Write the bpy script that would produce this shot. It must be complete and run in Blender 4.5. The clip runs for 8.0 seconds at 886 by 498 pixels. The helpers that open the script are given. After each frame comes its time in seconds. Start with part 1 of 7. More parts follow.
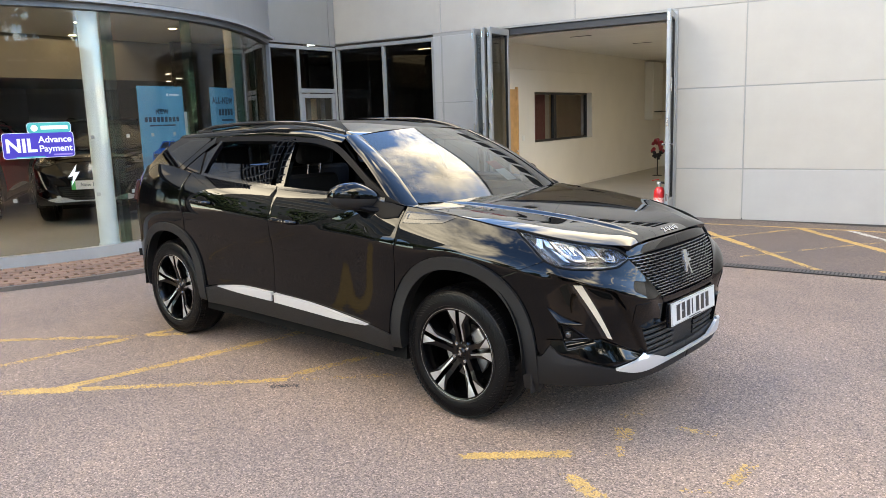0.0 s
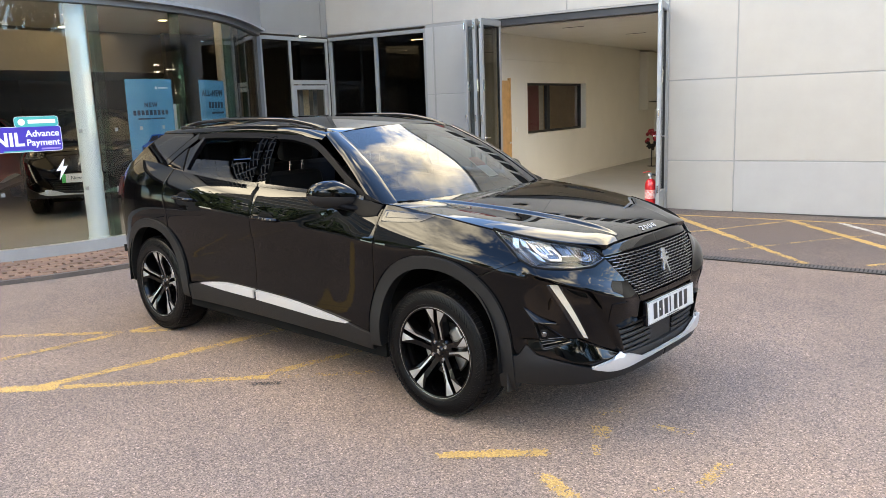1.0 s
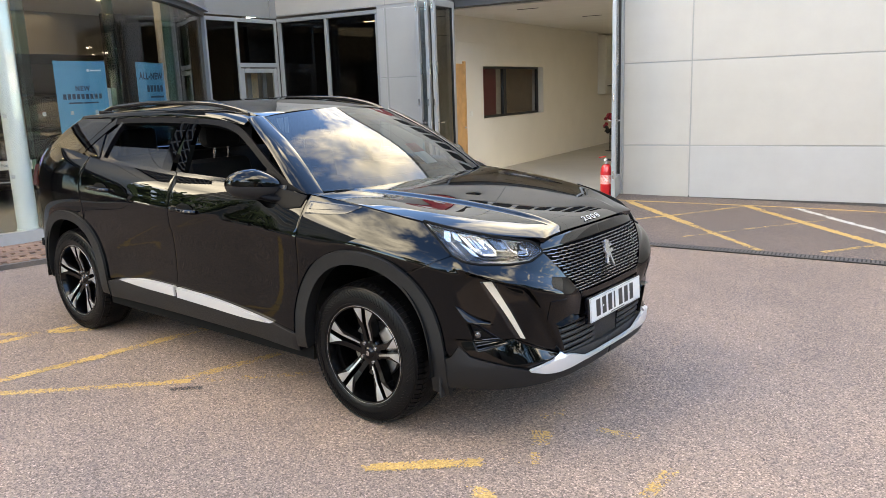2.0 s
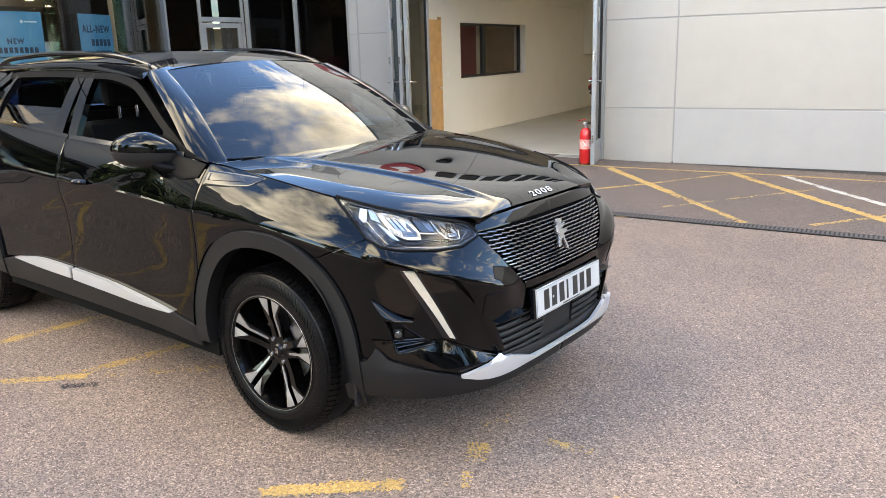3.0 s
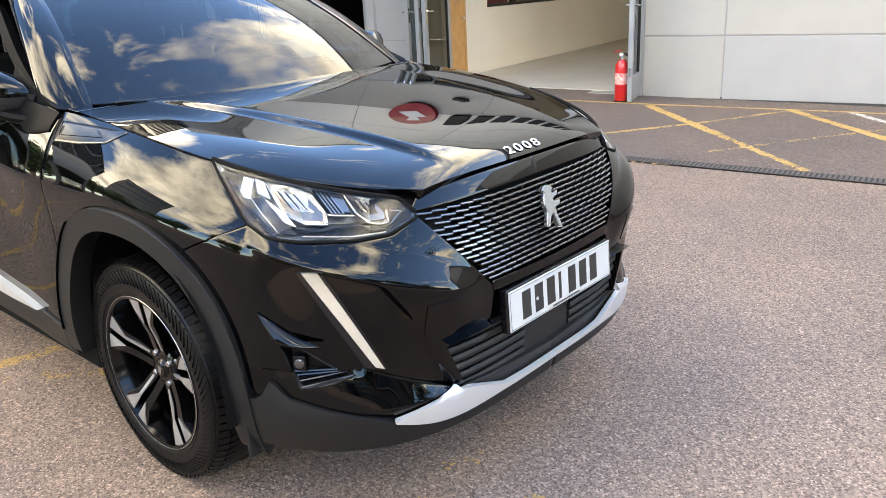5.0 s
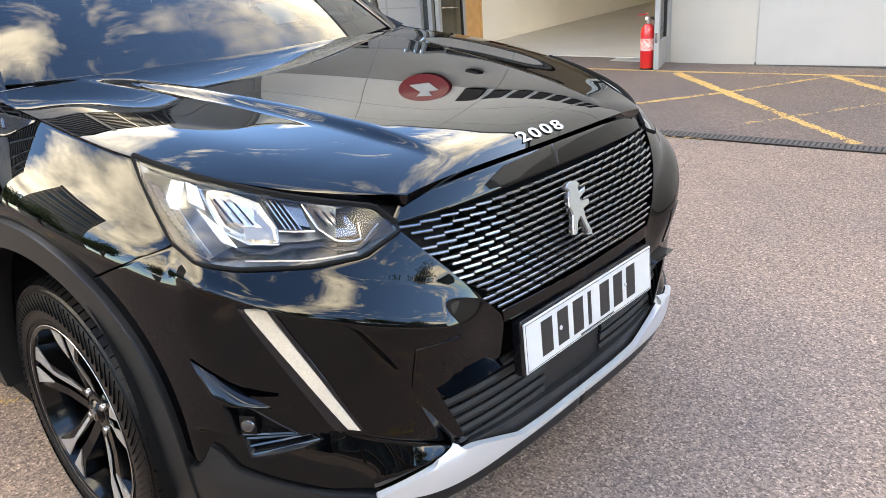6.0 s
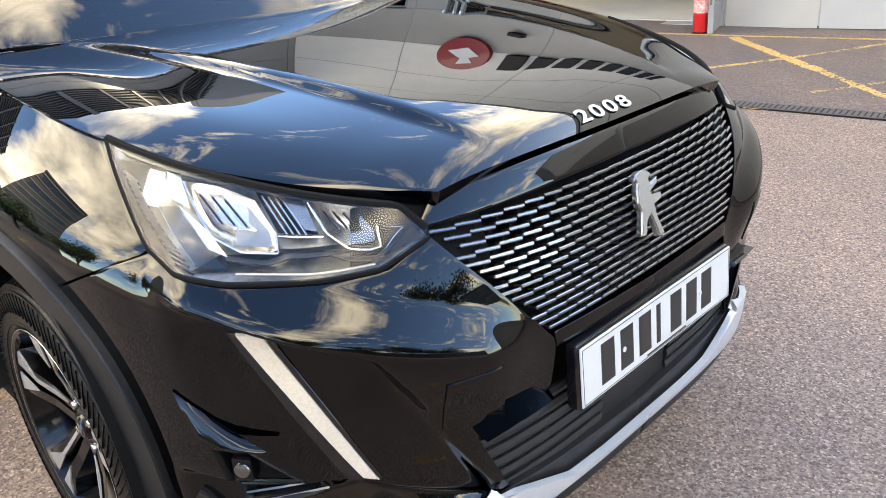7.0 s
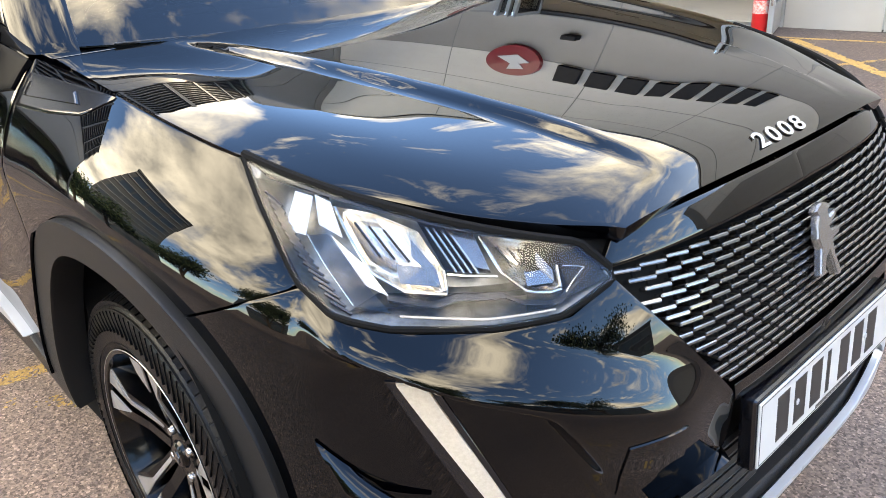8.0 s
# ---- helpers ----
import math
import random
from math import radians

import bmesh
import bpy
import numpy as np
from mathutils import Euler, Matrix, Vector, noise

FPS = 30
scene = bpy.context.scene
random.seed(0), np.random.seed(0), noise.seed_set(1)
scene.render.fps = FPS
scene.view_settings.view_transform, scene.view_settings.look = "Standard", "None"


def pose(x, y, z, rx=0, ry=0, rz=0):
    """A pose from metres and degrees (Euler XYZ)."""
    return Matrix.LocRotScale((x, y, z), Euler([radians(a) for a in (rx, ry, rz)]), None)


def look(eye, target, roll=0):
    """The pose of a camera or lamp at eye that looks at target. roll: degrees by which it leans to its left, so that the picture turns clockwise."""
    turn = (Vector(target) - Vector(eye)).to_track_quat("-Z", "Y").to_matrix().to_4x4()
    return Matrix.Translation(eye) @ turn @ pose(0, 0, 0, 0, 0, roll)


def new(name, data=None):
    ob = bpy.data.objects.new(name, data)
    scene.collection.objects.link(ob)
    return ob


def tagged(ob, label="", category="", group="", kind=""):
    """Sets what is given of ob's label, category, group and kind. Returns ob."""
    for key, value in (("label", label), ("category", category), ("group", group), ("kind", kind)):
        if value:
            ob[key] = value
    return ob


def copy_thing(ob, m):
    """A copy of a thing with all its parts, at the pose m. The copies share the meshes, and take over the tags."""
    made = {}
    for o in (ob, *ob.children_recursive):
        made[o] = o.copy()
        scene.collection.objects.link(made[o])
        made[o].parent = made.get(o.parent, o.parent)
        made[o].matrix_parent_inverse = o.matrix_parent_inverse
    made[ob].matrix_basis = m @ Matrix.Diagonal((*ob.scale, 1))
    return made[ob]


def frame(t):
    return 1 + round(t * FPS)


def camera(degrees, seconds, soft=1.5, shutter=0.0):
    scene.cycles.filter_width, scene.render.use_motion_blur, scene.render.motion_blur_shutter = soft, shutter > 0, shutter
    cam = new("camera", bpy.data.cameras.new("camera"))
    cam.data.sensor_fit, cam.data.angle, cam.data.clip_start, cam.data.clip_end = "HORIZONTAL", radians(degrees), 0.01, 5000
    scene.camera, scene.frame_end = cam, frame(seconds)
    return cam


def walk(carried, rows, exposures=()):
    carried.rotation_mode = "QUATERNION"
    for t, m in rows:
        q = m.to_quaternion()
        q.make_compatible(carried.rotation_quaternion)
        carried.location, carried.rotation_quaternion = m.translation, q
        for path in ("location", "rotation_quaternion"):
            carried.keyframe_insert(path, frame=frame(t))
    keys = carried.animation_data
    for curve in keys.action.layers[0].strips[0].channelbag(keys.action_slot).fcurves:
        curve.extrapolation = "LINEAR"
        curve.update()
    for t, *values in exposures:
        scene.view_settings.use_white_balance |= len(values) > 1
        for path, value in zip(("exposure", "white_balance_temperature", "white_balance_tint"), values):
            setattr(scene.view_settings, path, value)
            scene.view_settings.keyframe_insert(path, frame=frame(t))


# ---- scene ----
cam = camera(59.3, 8.0, 0.55)
PATH = [
    (0, (3.723, -3.673, 1.544), (2.435, -2.184, 1.194), -1.2),
    (0.5, (3.769, -3.664, 1.592), (2.473, -2.185, 1.228), -1.1),
    (1, (3.796, -3.597, 1.589), (2.513, -2.11, 1.211), -1.3),
    (1.5, (3.762, -3.457, 1.582), (2.515, -1.943, 1.191), -1.3),
    (2, (3.739, -3.27, 1.569), (2.53, -1.733, 1.152), -1.3),
    (2.2, (3.737, -3.174, 1.552), (2.531, -1.636, 1.126), -1.1),
    (3.3, (3.575, -2.531, 1.497), (2.399, -1.003, 0.967), -0.8),
    (3.5, (3.607, -2.483, 1.483), (2.411, -0.969, 0.956), -1.0),
    (4, (3.507, -2.243, 1.451), (2.308, -0.747, 0.881), -1.5),
    (4.5, (3.408, -1.974, 1.424), (2.181, -0.52, 0.807), -1.9),
    (5, (3.279, -1.76, 1.386), (2.04, -0.334, 0.729), -2.1),
    (5.2, (3.215, -1.68, 1.389), (1.983, -0.257, 0.711), -1.9),
    (6.3, (2.958, -1.277, 1.299), (1.67, 0.061, 0.556), -3.8),
    (6.5, (2.927, -1.228, 1.296), (1.624, 0.085, 0.535), -3.9),
    (7, (2.816, -1.16, 1.278), (1.503, 0.12, 0.479), -3.7),
    (7.5, (2.676, -1.167, 1.273), (1.361, 0.098, 0.455), -3.1),
    (8, (2.569, -1.204, 1.292), (1.221, 0.03, 0.479), -2.7),
]
walk(cam, [(t, look(eye, target, roll)) for t, eye, target, roll in PATH], [(0.0, 2.52, 9300, 7), (3.5, 2.64, 9300, 7), (5.0, 2.74, 9300, 7), (8.0, 2.80, 9300, 7)])

# ---- light ----
# the sun stands behind the building, whose shade covers the forecourt
SUN_AZ, SUN_EL = radians(12), radians(30)
world = bpy.data.worlds.new("sky")
scene.world = world
world.use_nodes = True


def node(tree, kind, **sets):
    n = tree.nodes.new(kind)
    for key, value in sets.items():
        if key in n.inputs:
            n.inputs[key].default_value = value
    return n


def build_sky():
    tree = world.node_tree
    tree.nodes.clear()
    out = tree.nodes.new("ShaderNodeOutputWorld")
    back = tree.nodes.new("ShaderNodeBackground")
    sky = tree.nodes.new("ShaderNodeTexSky")
    sky.sky_type, sky.sun_disc = "NISHITA", False
    sky.sun_elevation, sky.sun_rotation = SUN_EL, SUN_AZ
    sky.air_density, sky.dust_density, sky.ozone_density = 1.0, 0.3, 2.5
    # broken cloud: a noise in the plane of the cloud deck
    co = tree.nodes.new("ShaderNodeTexCoord")
    sep = tree.nodes.new("ShaderNodeSeparateXYZ")
    tree.links.new(co.outputs["Generated"], sep.inputs[0])
    up = tree.nodes.new("ShaderNodeMath")
    up.operation = "MAXIMUM"
    up.inputs[1].default_value = 0.0
    tree.links.new(sep.outputs["Z"], up.inputs[0])
    lift = tree.nodes.new("ShaderNodeMath")
    lift.operation = "ADD"
    lift.inputs[1].default_value = 0.22
    tree.links.new(up.outputs[0], lift.inputs[0])
    flat = tree.nodes.new("ShaderNodeCombineXYZ")
    for axis in "XY":
        d = tree.nodes.new("ShaderNodeMath")
        d.operation = "DIVIDE"
        tree.links.new(sep.outputs[axis], d.inputs[0])
        tree.links.new(lift.outputs[0], d.inputs[1])
        tree.links.new(d.outputs[0], flat.inputs[axis])
    drift = tree.nodes.new("ShaderNodeVectorMath")
    drift.inputs[1].default_value = (-1.9, -1.5, 0)
    tree.links.new(flat.outputs[0], drift.inputs[0])
    n1 = node(tree, "ShaderNodeTexNoise", Scale=1.05, Detail=11.0, Roughness=0.58, Distortion=0.45)
    tree.links.new(drift.outputs[0], n1.inputs["Vector"])
    ramp = tree.nodes.new("ShaderNodeValToRGB")
    ramp.color_ramp.elements[0].position, ramp.color_ramp.elements[1].position = 0.515, 0.60
    tree.links.new(n1.outputs["Fac"], ramp.inputs["Fac"])
    n2 = node(tree, "ShaderNodeTexNoise", Scale=3.1, Detail=6.0, Roughness=0.6)
    tree.links.new(flat.outputs[0], n2.inputs["Vector"])
    tone = tree.nodes.new("ShaderNodeValToRGB")
    tone.color_ramp.elements[0].position, tone.color_ramp.elements[1].position = 0.35, 0.62
    tone.color_ramp.elements[0].color = (7.2, 7.4, 7.8, 1)
    tone.color_ramp.elements[1].color = (20.6, 20.4, 20.0, 1)
    tree.links.new(n2.outputs["Fac"], tone.inputs["Fac"])
    mix = tree.nodes.new("ShaderNodeMix")
    mix.data_type = "RGBA"
    # thin wisps between the heaps
    n3 = node(tree, "ShaderNodeTexNoise", Scale=4.2, Detail=9.0, Roughness=0.62, Distortion=0.8)
    tree.links.new(drift.outputs[0], n3.inputs["Vector"])
    wisp = tree.nodes.new("ShaderNodeMapRange")
    wisp.inputs[1].default_value, wisp.inputs[2].default_value = 0.56, 0.70
    wisp.inputs[3].default_value, wisp.inputs[4].default_value = 0.0, 0.95
    tree.links.new(n3.outputs["Fac"], wisp.inputs[0])
    most = tree.nodes.new("ShaderNodeMath")
    most.operation = "MAXIMUM"
    tree.links.new(ramp.outputs["Color"], most.inputs[0])
    tree.links.new(wisp.outputs[0], most.inputs[1])
    tree.links.new(most.outputs[0], mix.inputs["Factor"])
    clear = tree.nodes.new("ShaderNodeVectorMath")
    clear.operation = "MULTIPLY"
    clear.inputs[1].default_value = (1.05, 1.42, 1.95)
    tree.links.new(sky.outputs[0], clear.inputs[0])
    tree.links.new(clear.outputs[0], mix.inputs[6])
    tree.links.new(tone.outputs[0], mix.inputs[7])
    tree.links.new(mix.outputs[2], back.inputs["Color"])
    back.inputs["Strength"].default_value = 0.15
    tree.links.new(back.outputs[0], out.inputs[0])


build_sky()
sun = new("sun", bpy.data.lights.new("sun", "SUN"))
sun.data.energy, sun.data.angle, sun.data.color = 2.5, radians(0.5), (1.0, 0.93, 0.82)
sun.matrix_world = pose(0, 0, 20) @ Vector((-math.sin(SUN_AZ) * math.cos(SUN_EL), -math.cos(SUN_AZ) * math.cos(SUN_EL), -math.sin(SUN_EL))).to_track_quat("-Z", "Y").to_matrix().to_4x4()


# ---- materials ----
def material(name, colour, rough=0.5, metal=0.0, coat=0.0, vary=0.0, scale=8.0, fine=0.0, fine_scale=120.0, bump=0.0, bump_scale=150.0, second=None, emit=0.0, spec=0.5, per_piece=0.0, chips=0.0, chip_scale=160.0):
    """A surface with colour that varies at two scales, a relief, and a share of variation from piece to piece."""
    m = bpy.data.materials.new(name)
    m.use_nodes = True
    tree = m.node_tree
    p = tree.nodes["Principled BSDF"]
    p.inputs["Roughness"].default_value, p.inputs["Metallic"].default_value = rough, metal
    p.inputs["Coat Weight"].default_value, p.inputs["Coat Roughness"].default_value = coat, 0.03
    p.inputs["Specular IOR Level"].default_value = spec
    p.inputs["Base Color"].default_value = (*colour, 1)
    if emit:
        p.inputs["Emission Color"].default_value, p.inputs["Emission Strength"].default_value = (*colour, 1), emit
    co = tree.nodes.new("ShaderNodeTexCoord")
    last = None
    if vary or second:
        n = node(tree, "ShaderNodeTexNoise", Scale=scale, Detail=6.0, Roughness=0.6)
        tree.links.new(co.outputs["Object"], n.inputs["Vector"])
        ramp = tree.nodes.new("ShaderNodeValToRGB")
        ramp.color_ramp.elements[0].position, ramp.color_ramp.elements[1].position = 0.32, 0.68
        two = second or tuple(c * (1 - vary) for c in colour)
        ramp.color_ramp.elements[0].color, ramp.color_ramp.elements[1].color = (*two, 1), (*(min(1, c * (1 + vary * 0.5)) for c in colour), 1)
        tree.links.new(n.outputs["Fac"], ramp.inputs["Fac"])
        last = ramp.outputs["Color"]
    if fine:
        n = node(tree, "ShaderNodeTexNoise", Scale=fine_scale, Detail=3.0, Roughness=0.7)
        tree.links.new(co.outputs["Object"], n.inputs["Vector"])
        r = tree.nodes.new("ShaderNodeMapRange")
        r.inputs[1].default_value, r.inputs[2].default_value = 0.3, 0.7
        r.inputs[3].default_value, r.inputs[4].default_value = 1 - fine, 1 + fine
        tree.links.new(n.outputs["Fac"], r.inputs[0])
        mul = tree.nodes.new("ShaderNodeVectorMath")
        mul.operation = "SCALE"
        if last:
            tree.links.new(last, mul.inputs[0])
        else:
            mul.inputs[0].default_value = colour
        tree.links.new(r.outputs[0], mul.inputs["Scale"])
        last = mul.outputs[0]
    if chips:
        n = node(tree, "ShaderNodeTexVoronoi", Scale=chip_scale, Randomness=1.0)
        tree.links.new(co.outputs["Object"], n.inputs["Vector"])
        sep = tree.nodes.new("ShaderNodeSeparateColor")
        tree.links.new(n.outputs["Color"], sep.inputs[0])
        r = tree.nodes.new("ShaderNodeValToRGB")
        r.color_ramp.interpolation = "CONSTANT"
        for pos, val in ((0.0, 1 - 0.75 * chips), (0.18, 1 - 0.3 * chips), (0.45, 1.0), (0.72, 1 + 0.45 * chips), (0.93, 1 + 1.3 * chips)):
            e = r.color_ramp.elements[0] if pos == 0.0 else r.color_ramp.elements.new(pos)
            e.color = (val, val, val, 1)
        r.color_ramp.elements.remove(r.color_ramp.elements[-1])
        e = r.color_ramp.elements.new(0.93)
        e.color = (1 + 1.3 * chips,) * 3 + (1,)
        tree.links.new(sep.outputs[0], r.inputs["Fac"])
        mul = tree.nodes.new("ShaderNodeVectorMath")
        mul.operation = "MULTIPLY"
        if last:
            tree.links.new(last, mul.inputs[0])
        else:
            mul.inputs[0].default_value = colour
        tree.links.new(r.outputs["Color"], mul.inputs[1])
        last = mul.outputs[0]
    if per_piece:
        info = tree.nodes.new("ShaderNodeObjectInfo")
        r = tree.nodes.new("ShaderNodeMapRange")
        r.inputs[3].default_value, r.inputs[4].default_value = 1 - per_piece, 1 + per_piece
        tree.links.new(info.outputs["Random"], r.inputs[0])
        mul = tree.nodes.new("ShaderNodeVectorMath")
        mul.operation = "SCALE"
        if last:
            tree.links.new(last, mul.inputs[0])
        else:
            mul.inputs[0].default_value = colour
        tree.links.new(r.outputs[0], mul.inputs["Scale"])
        last = mul.outputs[0]
    if last:
        tree.links.new(last, p.inputs["Base Color"])
    if bump:
        n = node(tree, "ShaderNodeTexNoise", Scale=bump_scale, Detail=4.0, Roughness=0.65)
        tree.links.new(co.outputs["Object"], n.inputs["Vector"])
        b = tree.nodes.new("ShaderNodeBump")
        b.inputs["Strength"].default_value, b.inputs["Distance"].default_value = bump, 0.01
        tree.links.new(n.outputs["Fac"], b.inputs["Height"])
        tree.links.new(b.outputs[0], p.inputs["Normal"])
    return m


def glass_material(name, colour=(1, 1, 1), rough=0.0, base=0.045):
    """A thin pane: clear, with the gloss that grows at a slant."""
    m = bpy.data.materials.new(name)
    m.use_nodes = True
    tree = m.node_tree
    tree.nodes.clear()
    out = tree.nodes.new("ShaderNodeOutputMaterial")
    clear = tree.nodes.new("ShaderNodeBsdfTransparent")
    clear.inputs[0].default_value = (*colour, 1)
    gloss = tree.nodes.new("ShaderNodeBsdfGlossy")
    gloss.inputs["Roughness"].default_value = rough
    slant = tree.nodes.new("ShaderNodeLayerWeight")
    slant.inputs["Blend"].default_value = 0.5
    power = tree.nodes.new("ShaderNodeMath")
    power.operation = "POWER"
    power.inputs[1].default_value = 5.0
    share = tree.nodes.new("ShaderNodeMath")
    share.operation = "MULTIPLY_ADD"
    share.inputs[1].default_value, share.inputs[2].default_value = 1 - base, base
    mix = tree.nodes.new("ShaderNodeMixShader")
    tree.links.new(slant.outputs["Facing"], power.inputs[0])
    tree.links.new(power.outputs[0], share.inputs[0])
    tree.links.new(share.outputs[0], mix.inputs[0])
    tree.links.new(clear.outputs[0], mix.inputs[1])
    tree.links.new(gloss.outputs[0], mix.inputs[2])
    tree.links.new(mix.outputs[0], out.inputs[0])
    return m


ASPHALT = material("asphalt", (0.198, 0.139, 0.107), 0.9, vary=0.2, scale=0.5, fine=0.26, fine_scale=60, bump=0.9, bump_scale=110, second=(0.140, 0.102, 0.084), chips=0.68, chip_scale=165)
ASPHALT_DARK = material("asphalt_dark", (0.112, 0.0795, 0.0655), 0.9, vary=0.18, scale=0.8, fine=0.3, fine_scale=60, bump=1.0, bump_scale=95, second=(0.079, 0.0625, 0.058), chips=0.65, chip_scale=140)
PAVER = material("brick_paver", (0.165, 0.092, 0.060), 0.9, vary=0.25, scale=12, fine=0.25, bump=0.35, per_piece=0.22)
JOINT = material("joint_sand", (0.088, 0.068, 0.056), 0.95, vary=0.2, scale=30)
KERB = material("kerb_concrete", (0.085, 0.07, 0.06), 0.85, vary=0.2, scale=6, fine=0.2, bump=0.3)
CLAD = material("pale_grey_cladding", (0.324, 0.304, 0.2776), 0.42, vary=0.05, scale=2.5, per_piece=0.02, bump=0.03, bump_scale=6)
# unseen upper panels painted whiter to brighten the wall's reflection in the bonnet
CLAD_BRIGHTENED = material("brightened_upper_cladding", (0.74, 0.70, 0.64), 0.42, vary=0.05, scale=2.5, per_piece=0.02, bump=0.03, bump_scale=6)
CLAD_COOL = material("cool_grey_cladding", (0.308, 0.3008, 0.2944), 0.42, vary=0.05, scale=2.5, bump=0.03, bump_scale=6)
CLAD_SILVER = material("silver_cladding", (0.196, 0.192, 0.1856), 0.36, metal=0.25, vary=0.05, scale=2, per_piece=0.03)
CLAD_MID = material("mid_grey_cladding", (0.30, 0.295, 0.285), 0.4, vary=0.05, scale=2, per_piece=0.03)
SEAM = material("joint_grey", (0.235, 0.232, 0.226), 0.6)
ALU = material("grey_aluminium", (0.31, 0.315, 0.315), 0.42, metal=0.5, vary=0.06, scale=5)
ALU_DARK = material("dark_aluminium", (0.10, 0.11, 0.12), 0.45, metal=0.4)
WHITE_FRAME = material("pale_frame", (0.205, 0.21, 0.21), 0.4, vary=0.06)
BLACK_STEEL = material("black_lintel", (0.02, 0.02, 0.022), 0.5)
PLASTER = material("cream_plaster", (0.66, 0.635, 0.59), 0.85, vary=0.04, scale=1.5, fine=0.03, bump=0.08)
CEIL = material("ceiling_white", (0.72, 0.70, 0.66), 0.9, vary=0.05, scale=2)
FLOOR_IN = material("bay_floor", (0.40, 0.38, 0.34), 0.5, vary=0.10, scale=1.6, fine=0.05)
SHOW_FLOOR = material("showroom_floor", (0.42, 0.40, 0.36), 0.18, vary=0.08, scale=1.5)
SHOW_WALL = material("showroom_wall", (0.20, 0.185, 0.17), 0.8, vary=0.1, scale=1)
# near-black colour that stands in for the shade of unlit spaces
SHADE_BLACK = material("shade_black", (0.006, 0.006, 0.007), 0.9, vary=0.2, scale=2)
PINE = material("pine_door", (0.52, 0.29, 0.12), 0.5, vary=0.18, scale=9)
RED_BOARD = material("red_board", (0.22, 0.026, 0.05), 0.6, vary=0.1)
TAN_BOARD = material("tan_board", (0.58, 0.42, 0.25), 0.6, vary=0.15, scale=4)
YELLOW = material("yellow_paint", (0.385, 0.235, 0.075), 0.85, vary=0.14, scale=6, fine=0.25, fine_scale=90, chips=0.25, chip_scale=140)
WHITE_LINE = material("white_paint_line", (0.4, 0.388, 0.364), 0.85, vary=0.15, fine=0.2)
SIGN_RED = material("crimson_sign", (0.26, 0.006, 0.018), 0.35, coat=0.3)
RED = material("red_enamel", (0.496, 0.012, 0.016), 0.3, coat=0.5)
BLACK_PLASTIC = material("black_plastic", (0.010, 0.010, 0.011), 0.5, spec=0.25, bump=0.08, bump_scale=400)
IRON = material("drain_iron", (0.05, 0.045, 0.042), 0.7, vary=0.3, scale=30)
GLASS_CLEAR = glass_material("clear_pane", (0.80, 0.81, 0.80), base=0.032)
GLASS_INNER = glass_material("inner_pane", (0.9, 0.9, 0.9), base=0.012)
GLASS_DARK = glass_material("tinted_pane", (0.25, 0.26, 0.27), base=0.025)
POSTER = material("poster_blue", (0.034, 0.225, 0.365), 0.45, vary=0.0, scale=1.2, second=(0.085, 0.31, 0.44))
INK = material("poster_ink", (0.012, 0.03, 0.06), 0.5)
PAPER = material("white_paper", (0.656, 0.656, 0.64), 0.6)
PURPLE = material("purple_vinyl", (0.035, 0.02, 0.30), 0.4)
TEAL = material("teal_vinyl", (0.016, 0.32, 0.288), 0.4)
GREEN = material("green_vinyl", (0.05, 0.50, 0.12), 0.4)
WHITE = material("white_vinyl", (0.688, 0.688, 0.688), 0.4)
COLUMN = material("white_column", (0.72, 0.78, 0.76), 0.4, vary=0.03)
LAMP = material("downlight_glow", (1.0, 0.80, 0.52), 0.5, emit=6.5)


# ---- mesh helpers ----
def mesh_of(name, bm, mats, smooth=False, auto=None):
    me = bpy.data.meshes.new(name)
    bm.normal_update()
    bm.to_mesh(me)
    bm.free()
    for m in (mats if isinstance(mats, (list, tuple)) else [mats]):
        me.materials.append(m)
    if smooth:
        me.shade_smooth()
        if auto:
            me.set_sharp_from_angle(angle=radians(auto))
    return me


def part(name, bm, mats, parent=None, label="", smooth=False, auto=35):
    """Links a bmesh as one mesh object under a thing or a part."""
    ob = new(name, mesh_of(name, bm, mats, smooth, auto))
    if parent:
        ob.parent = parent
    if label:
        ob["label"] = label
    return ob


def thing(name, m, label, category, group="", kind=""):
    ob = new(name)
    ob.empty_display_size = 0.1
    ob.matrix_world = m
    return tagged(ob, label, category, group, kind)


def box(x0, x1, y0, y1, z0, z1, bevel=0.0, segments=1, m=None, bm=None):
    """A box by its sides, bevelled if asked, in a new bmesh or added to bm."""
    b = bm or bmesh.new()
    mat = Matrix.Translation(((x0 + x1) / 2, (y0 + y1) / 2, (z0 + z1) / 2)) @ Matrix.Diagonal((abs(x1 - x0), abs(y1 - y0), abs(z1 - z0), 1))
    made = bmesh.ops.create_cube(b, size=1, matrix=(m @ mat) if m else mat)
    if bevel:
        edges = list({e for v in made["verts"] for e in v.link_edges})
        bmesh.ops.bevel(b, geom=edges, offset=bevel, segments=segments, profile=0.6, affect="EDGES")
    return b


def tube(r0, r1, z0, z1, n=24, m=None, bm=None):
    b = bm or bmesh.new()
    mat = Matrix.Translation((0, 0, (z0 + z1) / 2))
    bmesh.ops.create_cone(b, cap_ends=True, segments=n, radius1=r0, radius2=r1, depth=z1 - z0, matrix=(m @ mat) if m else mat)
    return b


